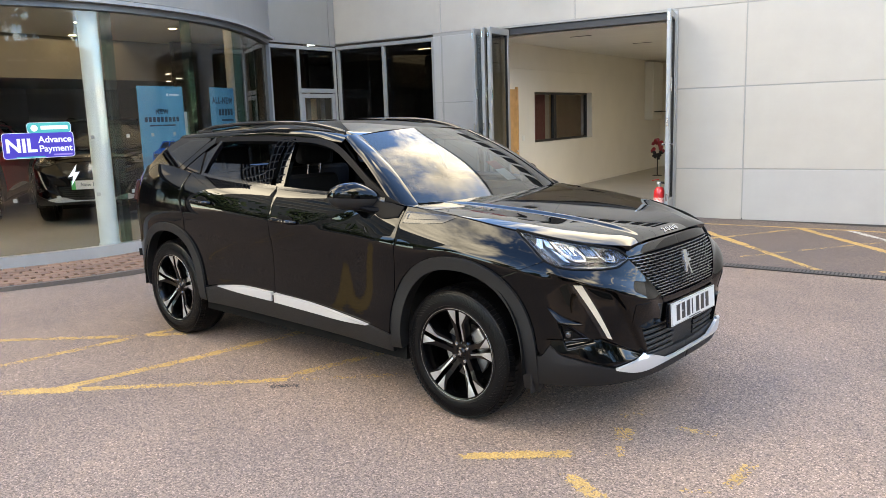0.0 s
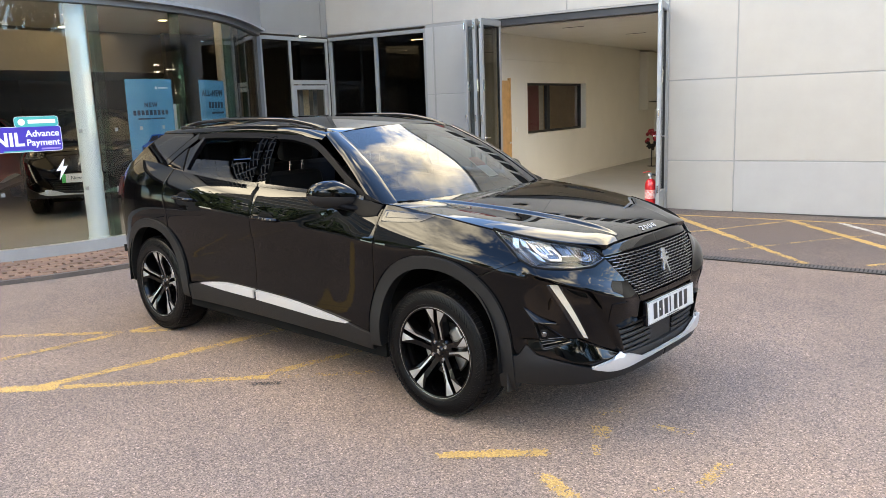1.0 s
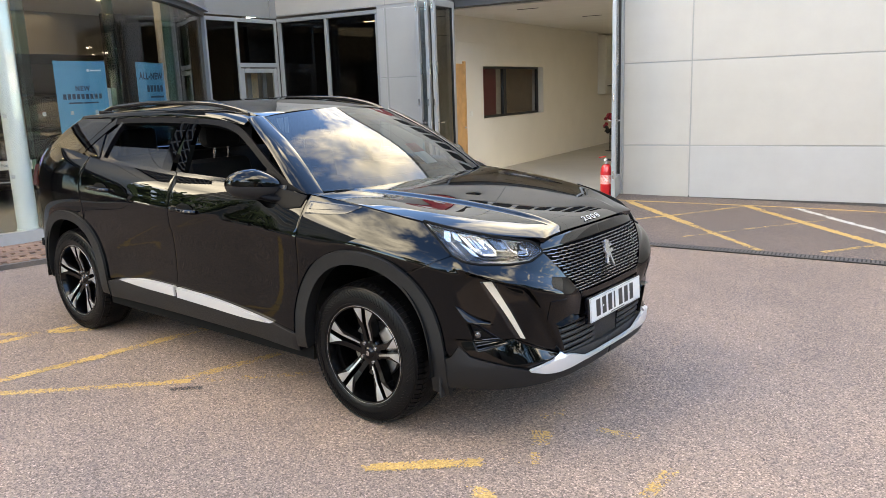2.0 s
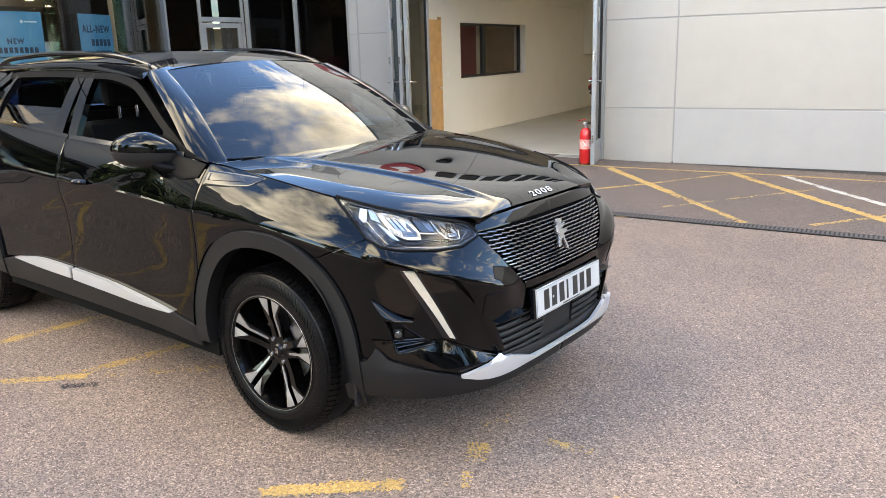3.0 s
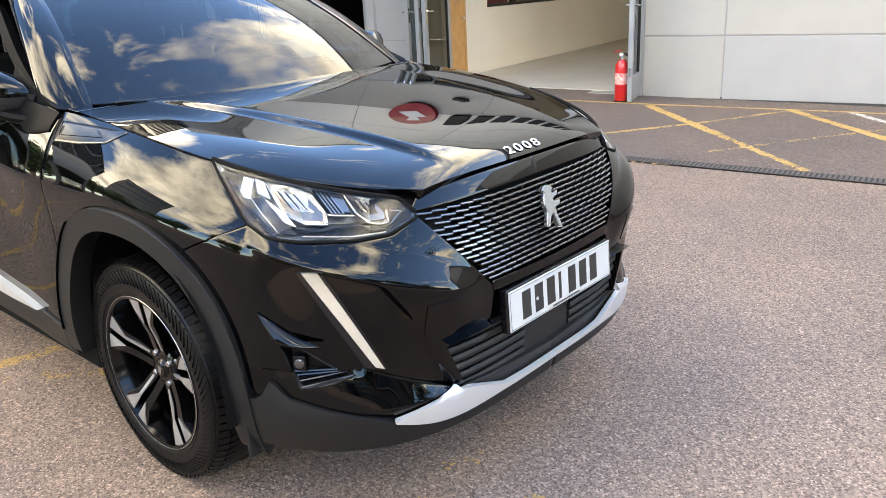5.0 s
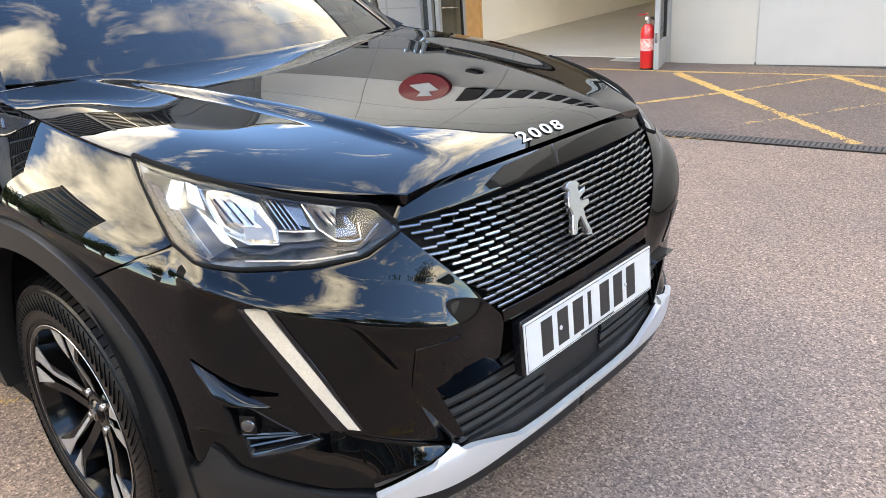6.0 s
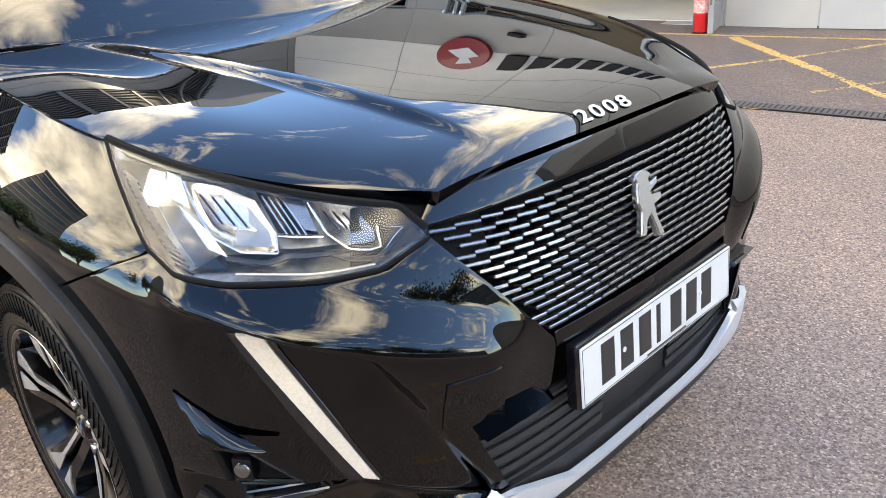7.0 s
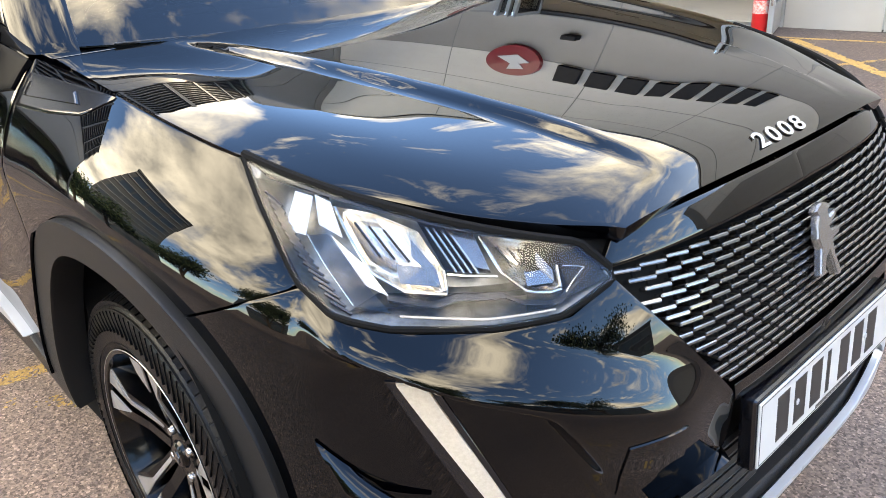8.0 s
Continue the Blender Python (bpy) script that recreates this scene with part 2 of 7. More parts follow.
def lathe(profile, n=32, m=None, bm=None, closed=False):
    """Turns (r, z) pairs round the z axis."""
    b = bm or bmesh.new()
    rings = []
    for r, z in profile:
        ring = []
        for k in range(n):
            a = 2 * math.pi * k / n
            p = Vector((r * math.cos(a), r * math.sin(a), z))
            ring.append(b.verts.new(m @ p if m else p))
        rings.append(ring)
    pairs = list(zip(rings, rings[1:])) + ([(rings[-1], rings[0])] if closed else [])
    for lo, hi in pairs:
        for k in range(n):
            b.faces.new((lo[k], lo[(k + 1) % n], hi[(k + 1) % n], hi[k]))
    return b


def slab(outline, z0, z1, bm=None, m=None):
    """A prism on a plan outline."""
    b = bm or bmesh.new()
    lo = [b.verts.new((m @ Vector((x, y, z0))) if m else (x, y, z0)) for x, y in outline]
    hi = [b.verts.new((m @ Vector((x, y, z1))) if m else (x, y, z1)) for x, y in outline]
    b.faces.new(list(reversed(lo)))
    b.faces.new(hi)
    n = len(outline)
    for k in range(n):
        b.faces.new((lo[k], lo[(k + 1) % n], hi[(k + 1) % n], hi[k]))
    bmesh.ops.recalc_face_normals(b, faces=b.faces)
    return b


def spline(points, n):
    """A smooth run of n + 1 points through the given ones (any dimension), even in chord length."""
    p = np.array(points, float)
    d = np.r_[0, np.cumsum(np.linalg.norm(np.diff(p, axis=0), axis=1))]
    t = np.linspace(0, d[-1], n + 1)
    if len(p) == 2:
        return np.array([np.interp(t, d, p[:, k]) for k in range(p.shape[1])]).T
    slope = np.empty_like(p)
    seg = np.diff(p, axis=0) / np.diff(d)[:, None]
    slope[0], slope[-1] = seg[0], seg[-1]
    slope[1:-1] = (seg[1:] * np.diff(d)[:-1, None] + seg[:-1] * np.diff(d)[1:, None]) / (d[2:] - d[:-2])[:, None]
    i = np.clip(np.searchsorted(d, t, "right") - 1, 0, len(p) - 2)
    h = (d[i + 1] - d[i])[:, None]
    s = (t - d[i])[:, None] / h
    return (2 * s**3 - 3 * s**2 + 1) * p[i] + (s**3 - 2 * s**2 + s) * h * slope[i] + (3 * s**2 - 2 * s**3) * p[i + 1] + (s**3 - s**2) * h * slope[i + 1]


def words(text, size, material_, parent, m, name="lettering", depth=0.002, align="CENTER", bold=0.0, spacing=1.0):
    """Raised or printed letters in the built-in font, as a mesh part."""
    cu = bpy.data.curves.new(name, "FONT")
    cu.body, cu.size, cu.extrude, cu.offset, cu.align_x, cu.align_y = text, size, depth, bold, align, "CENTER"
    cu.space_character = spacing
    tmp = bpy.data.objects.new(name, cu)
    scene.collection.objects.link(tmp)
    me = bpy.data.meshes.new_from_object(tmp.evaluated_get(bpy.context.evaluated_depsgraph_get()))
    bpy.data.objects.remove(tmp)
    me.materials.clear()
    me.materials.append(material_)
    ob = new(name, me)
    ob.parent = parent
    ob.matrix_local = m
    return ob


# ---- the building's frame: u along the front, v into the building, z up ----
FRONT = pose(-0.02, 6.89, 0, 0, -0.85, 8.14)


def in_front(name, label, category, kind="structure", group=""):
    return thing(name, FRONT, label, category, group, kind)


def pieces(parent, name, mat, cells):
    """Boxes in the building's frame, each an object of its own under parent; alike sizes share a mesh."""
    shared = {}
    for u0, u1, v0, v1, z0, z1 in cells:
        size = (round(u1 - u0, 4), round(v1 - v0, 4), round(z1 - z0, 4))
        if size not in shared:
            shared[size] = mesh_of(name, box(0, size[0], 0, size[1], 0, size[2], 0.003), mat)
        ob = new(name, shared[size])
        ob.parent, ob.location = parent, (u0, v0, z0)


# ---- ground ----
def build_ground():
    bm = bmesh.new()
    xs = [-400, -60, -20, -8, -4, 0, 4, 8, 20, 60, 400]
    grid = [[bm.verts.new((x, y, 0)) for x in xs] for y in xs]
    for a, b in zip(grid, grid[1:]):
        for k in range(len(xs) - 1):
            bm.faces.new((a[k], a[k + 1], b[k + 1], b[k]))
    tagged(part("ground", bm, ASPHALT), "reddish grey worn asphalt forecourt", "ground", kind="structure")
    bm = box(-7, 14, -3.16, 0.35, -0.02, 0.004)
    ob = part("road", bm, ASPHALT_DARK)
    ob.matrix_world = pose(-0.02, 6.89, 0, 0, 0, 8.14)
    tagged(ob, "darker asphalt apron along the wall", "road", kind="structure")
    drain = thing("drain", pose(-0.02, 6.89, 0, 0, 0, 8.14), "long narrow slotted iron drainage channel in asphalt", "drain", kind="structure")
    # solid near-black fill in place of the shade down in the slot
    part("drain_channel", box(-3, 12, -3.31, -3.16, -0.03, 0.0088), SHADE_BLACK, drain)
    bm = bmesh.new()
    u = -2.0
    while u < 6:
        box(u, u + 0.02, -3.29, -3.18, 0.0, 0.0125, bm=bm)
        u += 0.034
    for v in (-3.31, -3.175):
        box(-3, 12, v, v + 0.015, 0.0, 0.0125, bm=bm)
    tagged(part("drain_grate", bm, IRON, drain), kind="stuff")


build_ground()


def painted_line(points, width, wear, mat, seed, label="worn yellow painted line on asphalt"):
    """A painted line as a thin broken skin: small cells of paint, rubbed off the stones in patches."""
    rnd = random.Random(seed)
    verts, faces = [], []
    far = points[0][1] > 3
    step = 0.012 if far else 0.0062
    level = (0.0058 if far else 0.0016) + 0.0002 * (seed % 9)
    for (x0, y0), (x1, y1) in zip(points, points[1:]):
        d = Vector((x1 - x0, y1 - y0))
        length, d = d.length, d.normalized()
        side = Vector((-d.y, d.x))
        nl, nw = max(2, int(length / step)), max(3, int(width * 1.25 / step))
        for i in range(nl):
            for j in range(nw):
                a, b = (i + 0.5) / nl * length, ((j + 0.5) / nw - 0.5) * width * 1.25
                p = Vector((x0, y0)) + d * a + side * b
                edge = max(0, abs(b) / (width / 2) - 0.62) + (0 if far else max(0, 0.9 - min(a, length - a) / 0.05) * 0.45 * min(1, max(0, length - 0.22) / 0.15))
                v = 0.52 + 0.34 * noise.noise((p.x * 7 + seed, p.y * 7, 0)) + 0.30 * noise.noise((p.x * 34, p.y * 34, seed)) + 0.55 * noise.noise((p.x * 95, p.y * 95, 3)) - 0.95 * edge
                if v > wear + (0.02 if far else 0.05):
                    k = len(verts)
                    for s, t in ((-1, -1), (1, -1), (1, 1), (-1, 1)):
                        q = p + d * step * (0.56 * s + rnd.uniform(-0.22, 0.22)) + side * step * (0.56 * t + rnd.uniform(-0.22, 0.22))
                        verts.append((q.x, q.y, level + rnd.uniform(0, 0.0001)))
                    faces.append((k, k + 1, k + 2, k + 3))
    me = bpy.data.meshes.new("road_marking")
    me.from_pydata(verts, [], faces)
    me.materials.append(mat)
    return tagged(new("road_marking", me), label, "road marking", group="painted lines", kind="structure")


LINES = [
    ([(-2.6, -3.75), (-1.0, -2.12), (-0.7, -1.82)], 0.10, 0.15), ([(-0.7, -1.82), (0.17, -0.94)], 0.075, 0.36),
    ([(0.17, -0.94), (0.72, -0.40)], 0.08, 0.62), ([(-0.80, -1.90), (-0.66, -1.0), (-0.60, -0.40), (-0.5, 0.8)], 0.09, 0.36),
    ([(0.08, -1.02), (0.21, -0.35), (0.3, 0.6)], 0.09, 0.50), ([(-2.9, -2.4), (-1.44, -1.02), (-1.2, -0.75)], 0.08, 0.42),
    ([(-1.56, -2.2), (-1.44, -1.02), (-1.40, -0.7)], 0.08, 0.45), ([(1.60, -1.14), (2.0, -0.79)], 0.075, 0.30),
    ([(2.0, -0.79), (2.10, -0.70)], 0.06, 0.58), ([(2.06, -0.98), (2.36, -1.12)], 0.085, 0.33), ([(2.36, -1.12), (2.52, -1.14)], 0.06, 0.68),
    ([(1.96, -0.27), (2.03, -0.13)], 0.08, 0.66), ([(2.035, -0.40), (2.10, -0.53)], 0.10, 0.42), ([(2.12, -0.60), (2.18, -0.69)], 0.05, 0.52),
    ([(2.23, -0.24), (2.42, -0.21)], 0.07, 0.62), ([(2.66, -0.37), (2.65, -0.70)], 0.075, 0.58), ([(2.50, -0.84), (2.62, -0.76)], 0.06, 0.60),
    ([(-1.6, 6.02), (-0.56, 6.20), (1.36, 6.64), (3.5, 6.95)], 0.07, 0.28), ([(-0.56, 6.14), (0.7, 4.95)], 0.10, 0.16),
    ([(0.7, 4.95), (1.72, 3.98)], 0.09, 0.38), ([(-0.9, 3.9), (-0.14, 4.58), (0.33, 5.4)], 0.07, 0.36), ([(0.33, 5.4), (0.83, 6.48)], 0.07, 0.5),
    ([(0.82, 6.50), (2.0, 5.35), (2.7, 4.68)], 0.10, 0.16), ([(0.90, 4.25), (1.45, 5.25), (1.93, 6.05)], 0.06, 0.60),
    ([(0.55, 3.63), (1.6, 3.87)], 0.07, 0.50), ([(1.6, 3.87), (3.4, 4.2)], 0.08, 0.36), ([(2.2, 4.2), (2.75, 5.1)], 0.07, 0.5),
]
for k, (pts, width, wear) in enumerate(LINES):
    painted_line(pts, width, wear, YELLOW, k)
painted_line([(1.36, 6.62), (1.91, 6.05), (2.9, 5.1)], 0.09, 0.28, WHITE_LINE, 77, "worn white painted line on asphalt")
TAR = material("dark_tar", (0.030, 0.025, 0.023), 0.7, vary=0.3, scale=20, bump=0.6, bump_scale=120)


def blemish(points, width, wear, seed, name, label, category):
    ob = painted_line(points, width, wear, TAR, seed)
    ob.name = ob.data.name = name
    ob["group"] = ""
    tagged(ob, label, category, kind="structure")


blemish([(2.36, -0.24), (2.56, -0.17), (2.72, -0.17), (2.95, -0.10)], 0.014, 0.78, 31, "asphalt_crack", "thin dark broken crack in the asphalt", "crack")
blemish([(0.16, -1.10), (0.28, -0.99)], 0.06, 0.45, 41, "oil_stain", "small rough dark stain on the asphalt", "stain")


# ---- front wall with the bay door ----
ROWS_Z = [0.0, 0.69, 1.78, 2.85, 3.9, 4.95, 6.0, 6.6]
GAP = 0.008


def build_front_wall():
    wall = in_front("wall_front", "pale grey metal panel facade with thin joints", "wall")
    part("wall_core", box(-0.93, 12, 0.005, 0.32, -0.3, 6.6), SEAM, wall)
    part("wall_core", box(-4.14, -0.93, 0.005, 0.32, 2.84, 6.6), SEAM, wall)
    part("wall_core", box(-4.92, -3.92, 0.005, 0.32, -0.3, 2.84), SEAM, wall)
    part("wall_core", box(-7.2, -4.14, 0.005, 0.32, 2.84, 6.6), SEAM, wall)
    part("coping", box(-7.2, 12, -0.03, 0.36, 6.6, 6.68, 0.01), ALU, wall)
    cols = [-0.93, -0.03, 4.4, 8.8, 11]
    cells, cool, upper = [], [], []
    for u0, u1 in zip(cols, cols[1:]):
        for z0, z1 in zip(ROWS_Z, ROWS_Z[1:]):
            c = (u0 + GAP, u1 - GAP, 0, 0.03, z0 + GAP, z1 - GAP)
            if z1 <= 2.86 or u0 > -0.5:
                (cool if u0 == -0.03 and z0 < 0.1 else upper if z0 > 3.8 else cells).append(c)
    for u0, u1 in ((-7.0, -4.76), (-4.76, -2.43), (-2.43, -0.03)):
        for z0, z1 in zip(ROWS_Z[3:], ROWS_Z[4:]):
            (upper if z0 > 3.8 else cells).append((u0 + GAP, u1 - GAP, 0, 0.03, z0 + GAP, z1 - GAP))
    pieces(wall, "panel", CLAD, cells)
    pieces(wall, "panel", CLAD_COOL, cool)
    # panels above the sightline carry the whiter colour, for the reflections
    pieces(wall, "panel", CLAD_BRIGHTENED, upper)
    grey = []
    for u0, u1 in ((-4.92, -4.77), (-4.745, -3.93)):
        for z0, z1 in ((0.03, 0.66), (0.66, 1.74), (1.74, 2.81)):
            grey.append((u0 + 0.006, u1 - 0.006, 0, 0.03, z0 + 0.006, z1 - 0.006))
    pieces(wall, "panel", CLAD_MID, grey)
    part("base_trim", box(-0.93, 12, 0.004, 0.02, -0.2, 0.03), IRON, wall)
    # lintel over the bay
    part("lintel", box(-3.93, -0.93, 0.02, 0.2, 2.72, 2.835, 0.004), BLACK_STEEL, wall, "black steel lintel")
    part("lintel_trim", box(-4.14, -0.93, -0.012, 0.02, 2.825, 2.85, 0.002), SEAM, wall)
    part("door_jamb", box(-0.985, -0.93, -0.01, 0.3, -0.1, 2.83, 0.004), ALU, wall)
    part("door_jamb", box(-3.94, -3.89, -0.01, 0.3, -0.1, 2.83, 0.004), ALU, wall)
    part("threshold", box(-3.9, -0.98, -0.02, 0.25, -0.1, 0.028, 0.006), ALU, wall)


build_front_wall()


def door_leaf(group="folding door leaves"):
    """A tall folding leaf, glazed in an aluminium frame, standing out from the wall along -v."""
    leaf = thing("folding_door_leaf", FRONT, "tall glazed grey aluminium folding door leaf, folded open", "door", group)
    w, h, d = 0.62, 2.80, 0.026
    part("stile", box(-d, d, -w, -w + 0.065, 0.03, h, 0.004), ALU, leaf)
    part("stile", box(-d, d, -0.065, 0, 0.03, h, 0.004), ALU, leaf)
    part("rail", box(-d, d, -w + 0.065, -0.065, h - 0.09, h, 0.003), ALU, leaf)
    part("rail", box(-d, d, -w + 0.065, -0.065, 0.03, 0.30, 0.003), ALU, leaf)
    pane = part("pane", box(-0.006, 0.006, -w + 0.06, -0.06, 0.29, h - 0.085), GLASS_LEAF, leaf)
    pane.visible_shadow = False
    part("gasket", box(-d + 0.004, d - 0.004, -w + 0.065, -w + 0.075, 0.30, h - 0.09), BLACK_PLASTIC, leaf)
    part("gasket", box(-d + 0.004, d - 0.004, -0.075, -0.065, 0.30, h - 0.09), BLACK_PLASTIC, leaf)
    for z in (0.35, 1.35, 2.7):
        hinge = part("hinge", tube(0.012, 0.012, z - 0.05, z + 0.05, 12, pose(-0.0, -w - 0.012, 0)), CHROME, leaf, "bright steel hinge")
    for side_ in (1, -1):
        plate = part("handle_plate", box(side_ * d, side_ * (d + 0.005), -w + 0.018, -w + 0.05, 0.92, 1.10, 0.002), CHROME, leaf, "bright steel handle plate")
        part("handle", box(side_ * (d + 0.03), side_ * (d + 0.046), -w + 0.02, -w + 0.14, 1.045, 1.063, 0.004), CHROME, plate, "bright steel lever")
        part("handle_neck", box(side_ * d, side_ * (d + 0.035), -w + 0.024, -w + 0.04, 1.046, 1.062, 0.003), CHROME, plate)
    part("latch", box(d, d + 0.022, -w + 0.015, -w + 0.045, 1.75, 1.92, 0.005), CHROME, leaf, "bright steel latch")
    return leaf


GLASS_LEAF = glass_material("leaf_pane", (0.55, 0.60, 0.62), base=0.22)
CHROME = material("chrome", (0.85, 0.85, 0.86), 0.12, metal=1.0)
leaf = door_leaf()
leaf.matrix_world = FRONT @ pose(-3.545, 0, 0, 0, 0, 0.6)
copy_thing(leaf, FRONT @ pose(-3.80, 0, 0, 0, 0, -0.5))
copy_thing(leaf, FRONT @ pose(-3.645, 0, 0, 0, 0, 0))
copy_thing(leaf, FRONT @ pose(-0.985, 0, 0, 0, 0, 10.5))


# ---- the bay behind the door ----
BAY_FILL_WATTS = 5.6
def build_bay():
    floor = in_front("floor_bay", "pale grey-beige smooth bay floor", "floor")
    floor.matrix_world = pose(-0.02, 6.89, 0, 0, 0, 8.14)
    part("floor_slab", box(-4.2, 4, 0.22, 9.2, -0.15, 0.014), FLOOR_IN, floor)
    ceil = in_front("ceiling_bay", "off-white plain suspended ceiling", "ceiling")
    part("ceiling_slab", box(-4.2, 4, 0.2, 9.2, 2.70, 2.84), CEIL, ceil)
    for u, v in ((-2.6, 3.0), (-0.8, 5.0), (-2.9, 0.9)):
        part("ceiling_slot", box(u, u + 0.35, v, v + 0.03, 2.694, 2.702), BLACK_STEEL, ceil)
    # unseen ceiling panels added as fill, to brighten the bay
    for u, v in ((0.4, 2.2), (2.2, 2.2), (0.4, 4.6), (2.2, 4.6)):
        fill_fitting = thing("ceiling_light", FRONT @ pose(u, v, 2.69), "added square fill light in the bay ceiling, out of sight", "ceiling light", "bay lights")
        part("fill_frame", box(-0.3, 0.3, -0.3, 0.3, -0.006, 0.01), PAPER, fill_fitting)
        lamp = new("bay_fill_light", bpy.data.lights.new("bay_fill_light", "AREA"))
        lamp.data.size, lamp.data.energy, lamp.data.color = 0.56, BAY_FILL_WATTS, (1.0, 0.97, 0.91)
        lamp.matrix_world = FRONT @ pose(u, v, 2.675)
    w = in_front("wall_bay", "cream painted plaster wall with an inner window", "wall")
    # side wall at u = -3.95 with the window opening v 1.75..4.45, z 1.0..1.9
    for v0, v1, z0, z1 in ((0.3, 1.75, 0, 2.72), (4.45, 9.0, 0, 2.72), (1.75, 4.45, 0, 1.0), (1.75, 4.45, 1.9, 2.72)):
        part("wall_piece", box(-4.2, -3.95, v0, v1, z0, z1), PLASTER, w)
    part("beam", box(-3.95, -3.935, 0.3, 9.0, 2.28, 2.34), PLASTER, w)
    part("skirting", box(-3.95, -3.935, 1.1, 9.0, 0.025, 0.12, 0.004), PLASTER, w)
    wb = in_front("wall_bay_back", "cream painted plaster back wall", "wall")
    part("wall_piece", box(-4.2, 4.2, 9.0, 9.2, 0, 2.72), PLASTER, wb)
    ws = in_front("wall_bay_side", "cream painted plaster side wall", "wall")
    part("wall_piece", box(4, 4.2, 0.3, 9.0, 0, 2.72), PLASTER, ws)
    win = in_front("window_bay", "dark-framed inner window with dark red and tan boards behind", "window")
    part("window_frame", box(-4.12, -4.06, 1.75, 4.45, 1.86, 1.9), BLACK_STEEL, win)
    part("window_frame", box(-4.12, -4.06, 1.75, 4.45, 1.0, 1.04), BLACK_STEEL, win)
    for v in (1.75, 2.80, 2.87, 4.40):
        part("window_frame", box(-4.12, -4.06, v, v + 0.05, 1.0, 1.9), BLACK_STEEL, win)
    part("reveal", box(-4.06, -3.948, 4.435, 4.447, 1.0, 1.9), PLASTER, win)
    pane = part("pane", box(-4.1, -4.094, 1.8, 4.4, 1.04, 1.86), GLASS_INNER, win)
    pane.visible_shadow = False
    room = in_front("wall_inner_office", "dim office wall seen through the inner window", "wall")
    part("board", box(-5.0, -4.95, 0.5, 4.30, 0.3, 2.6), RED_BOARD, room, "dark red board")
    part("board", box(-5.0, -4.95, 4.30, 4.52, 0.3, 2.6), CEIL, room)
    part("board", box(-5.0, -4.95, 4.52, 7.0, 0.3, 2.6), TAN_BOARD, room, "tan wooden board")
    part("board", box(-5.0, -4.2, 7.0, 7.1, 0.3, 2.6), TAN_BOARD, room)
    part("board", box(-5.0, -4.2, 0.4, 0.5, 0.3, 2.6), SHADE_BLACK, room)
    part("board", box(-5.0, -4.2, 0.4, 7.1, 2.6, 2.7), CEIL, room)
    door = in_front("door_bay", "pine door in the cream wall, closed", "door")
    part("door_leaf", box(-3.96, -3.92, 0.32, 1.0, 0.03, 1.93, 0.004), PINE, door)
    part("door_frame", box(-3.955, -3.91, 1.0, 1.05, 0.03, 1.97, 0.003), PINE, door)
    part("door_handle", box(-3.92, -3.87, 0.9, 0.96, 0.88, 0.91, 0.006), CHROME, door, "steel lever handle")
    sw = in_front("light_switch", "small white square light switch on the plaster", "switch", kind="")
    part("switch_plate", box(-3.95, -3.94, 1.24, 1.33, 1.06, 1.15, 0.003), PAPER, sw)
    cab = in_front("wall_cabinet", "white wall cabinet hung high on the plaster wall", "cabinet", kind="")
    part("cabinet_body", box(-3.95, -3.76, 7.80, 8.55, 1.28, 2.65, 0.006), PAPER, cab)
    part("cabinet_door", box(-3.76, -3.74, 7.82, 8.53, 1.30, 2.63, 0.004), PAPER, cab)
    part("shelf_board", box(-3.74, -3.45, 7.9, 8.5, 1.46, 1.48, 0.002), BLACK_PLASTIC, cab)
    low = in_front("low_ledge", "low pale wooden ledge on the bay floor", "ledge", kind="")
    part("ledge_board", box(-3.38, -2.0, 6.12, 6.45, 0.014, 0.05, 0.004), PAPER, low)


build_bay()


def build_wreath():
    stand = in_front("wreath_stand", "red and black wreath on a thin stand", "wreath", kind="")
    stand.matrix_world = FRONT @ pose(-3.15, 6.3, 0.05)
    part("pole", tube(0.012, 0.012, 0, 0.5, 10), BLACK_PLASTIC, stand)
    part("base", tube(0.12, 0.10, 0, 0.02, 20), BLACK_PLASTIC, stand)
    rnd = random.Random(4)
    for mat, share, name in ((SIGN_RED, 1, "petals"), (BLACK_PLASTIC, 0, "leaves")):
        bm = bmesh.new()
        for k in range(46):
            a = rnd.uniform(0, 6.28)
            r = 0.14 + rnd.uniform(-0.04, 0.04)
            if (math.sin(a) > -0.2) == bool(share):
                m = Matrix.Translation((r * math.cos(a) * 0.7, rnd.uniform(-0.04, 0.02), 0.60 + r * math.sin(a) * 1.2)) @ Euler((rnd.random() * 3, rnd.random() * 3, 0)).to_matrix().to_4x4()
                bmesh.ops.create_icosphere(bm, subdivisions=1, radius=0.045, matrix=m @ Matrix.Diagonal((1, 0.6, 1, 1)))
        tagged(part(name, bm, mat, stand), kind="stuff")


build_wreath()


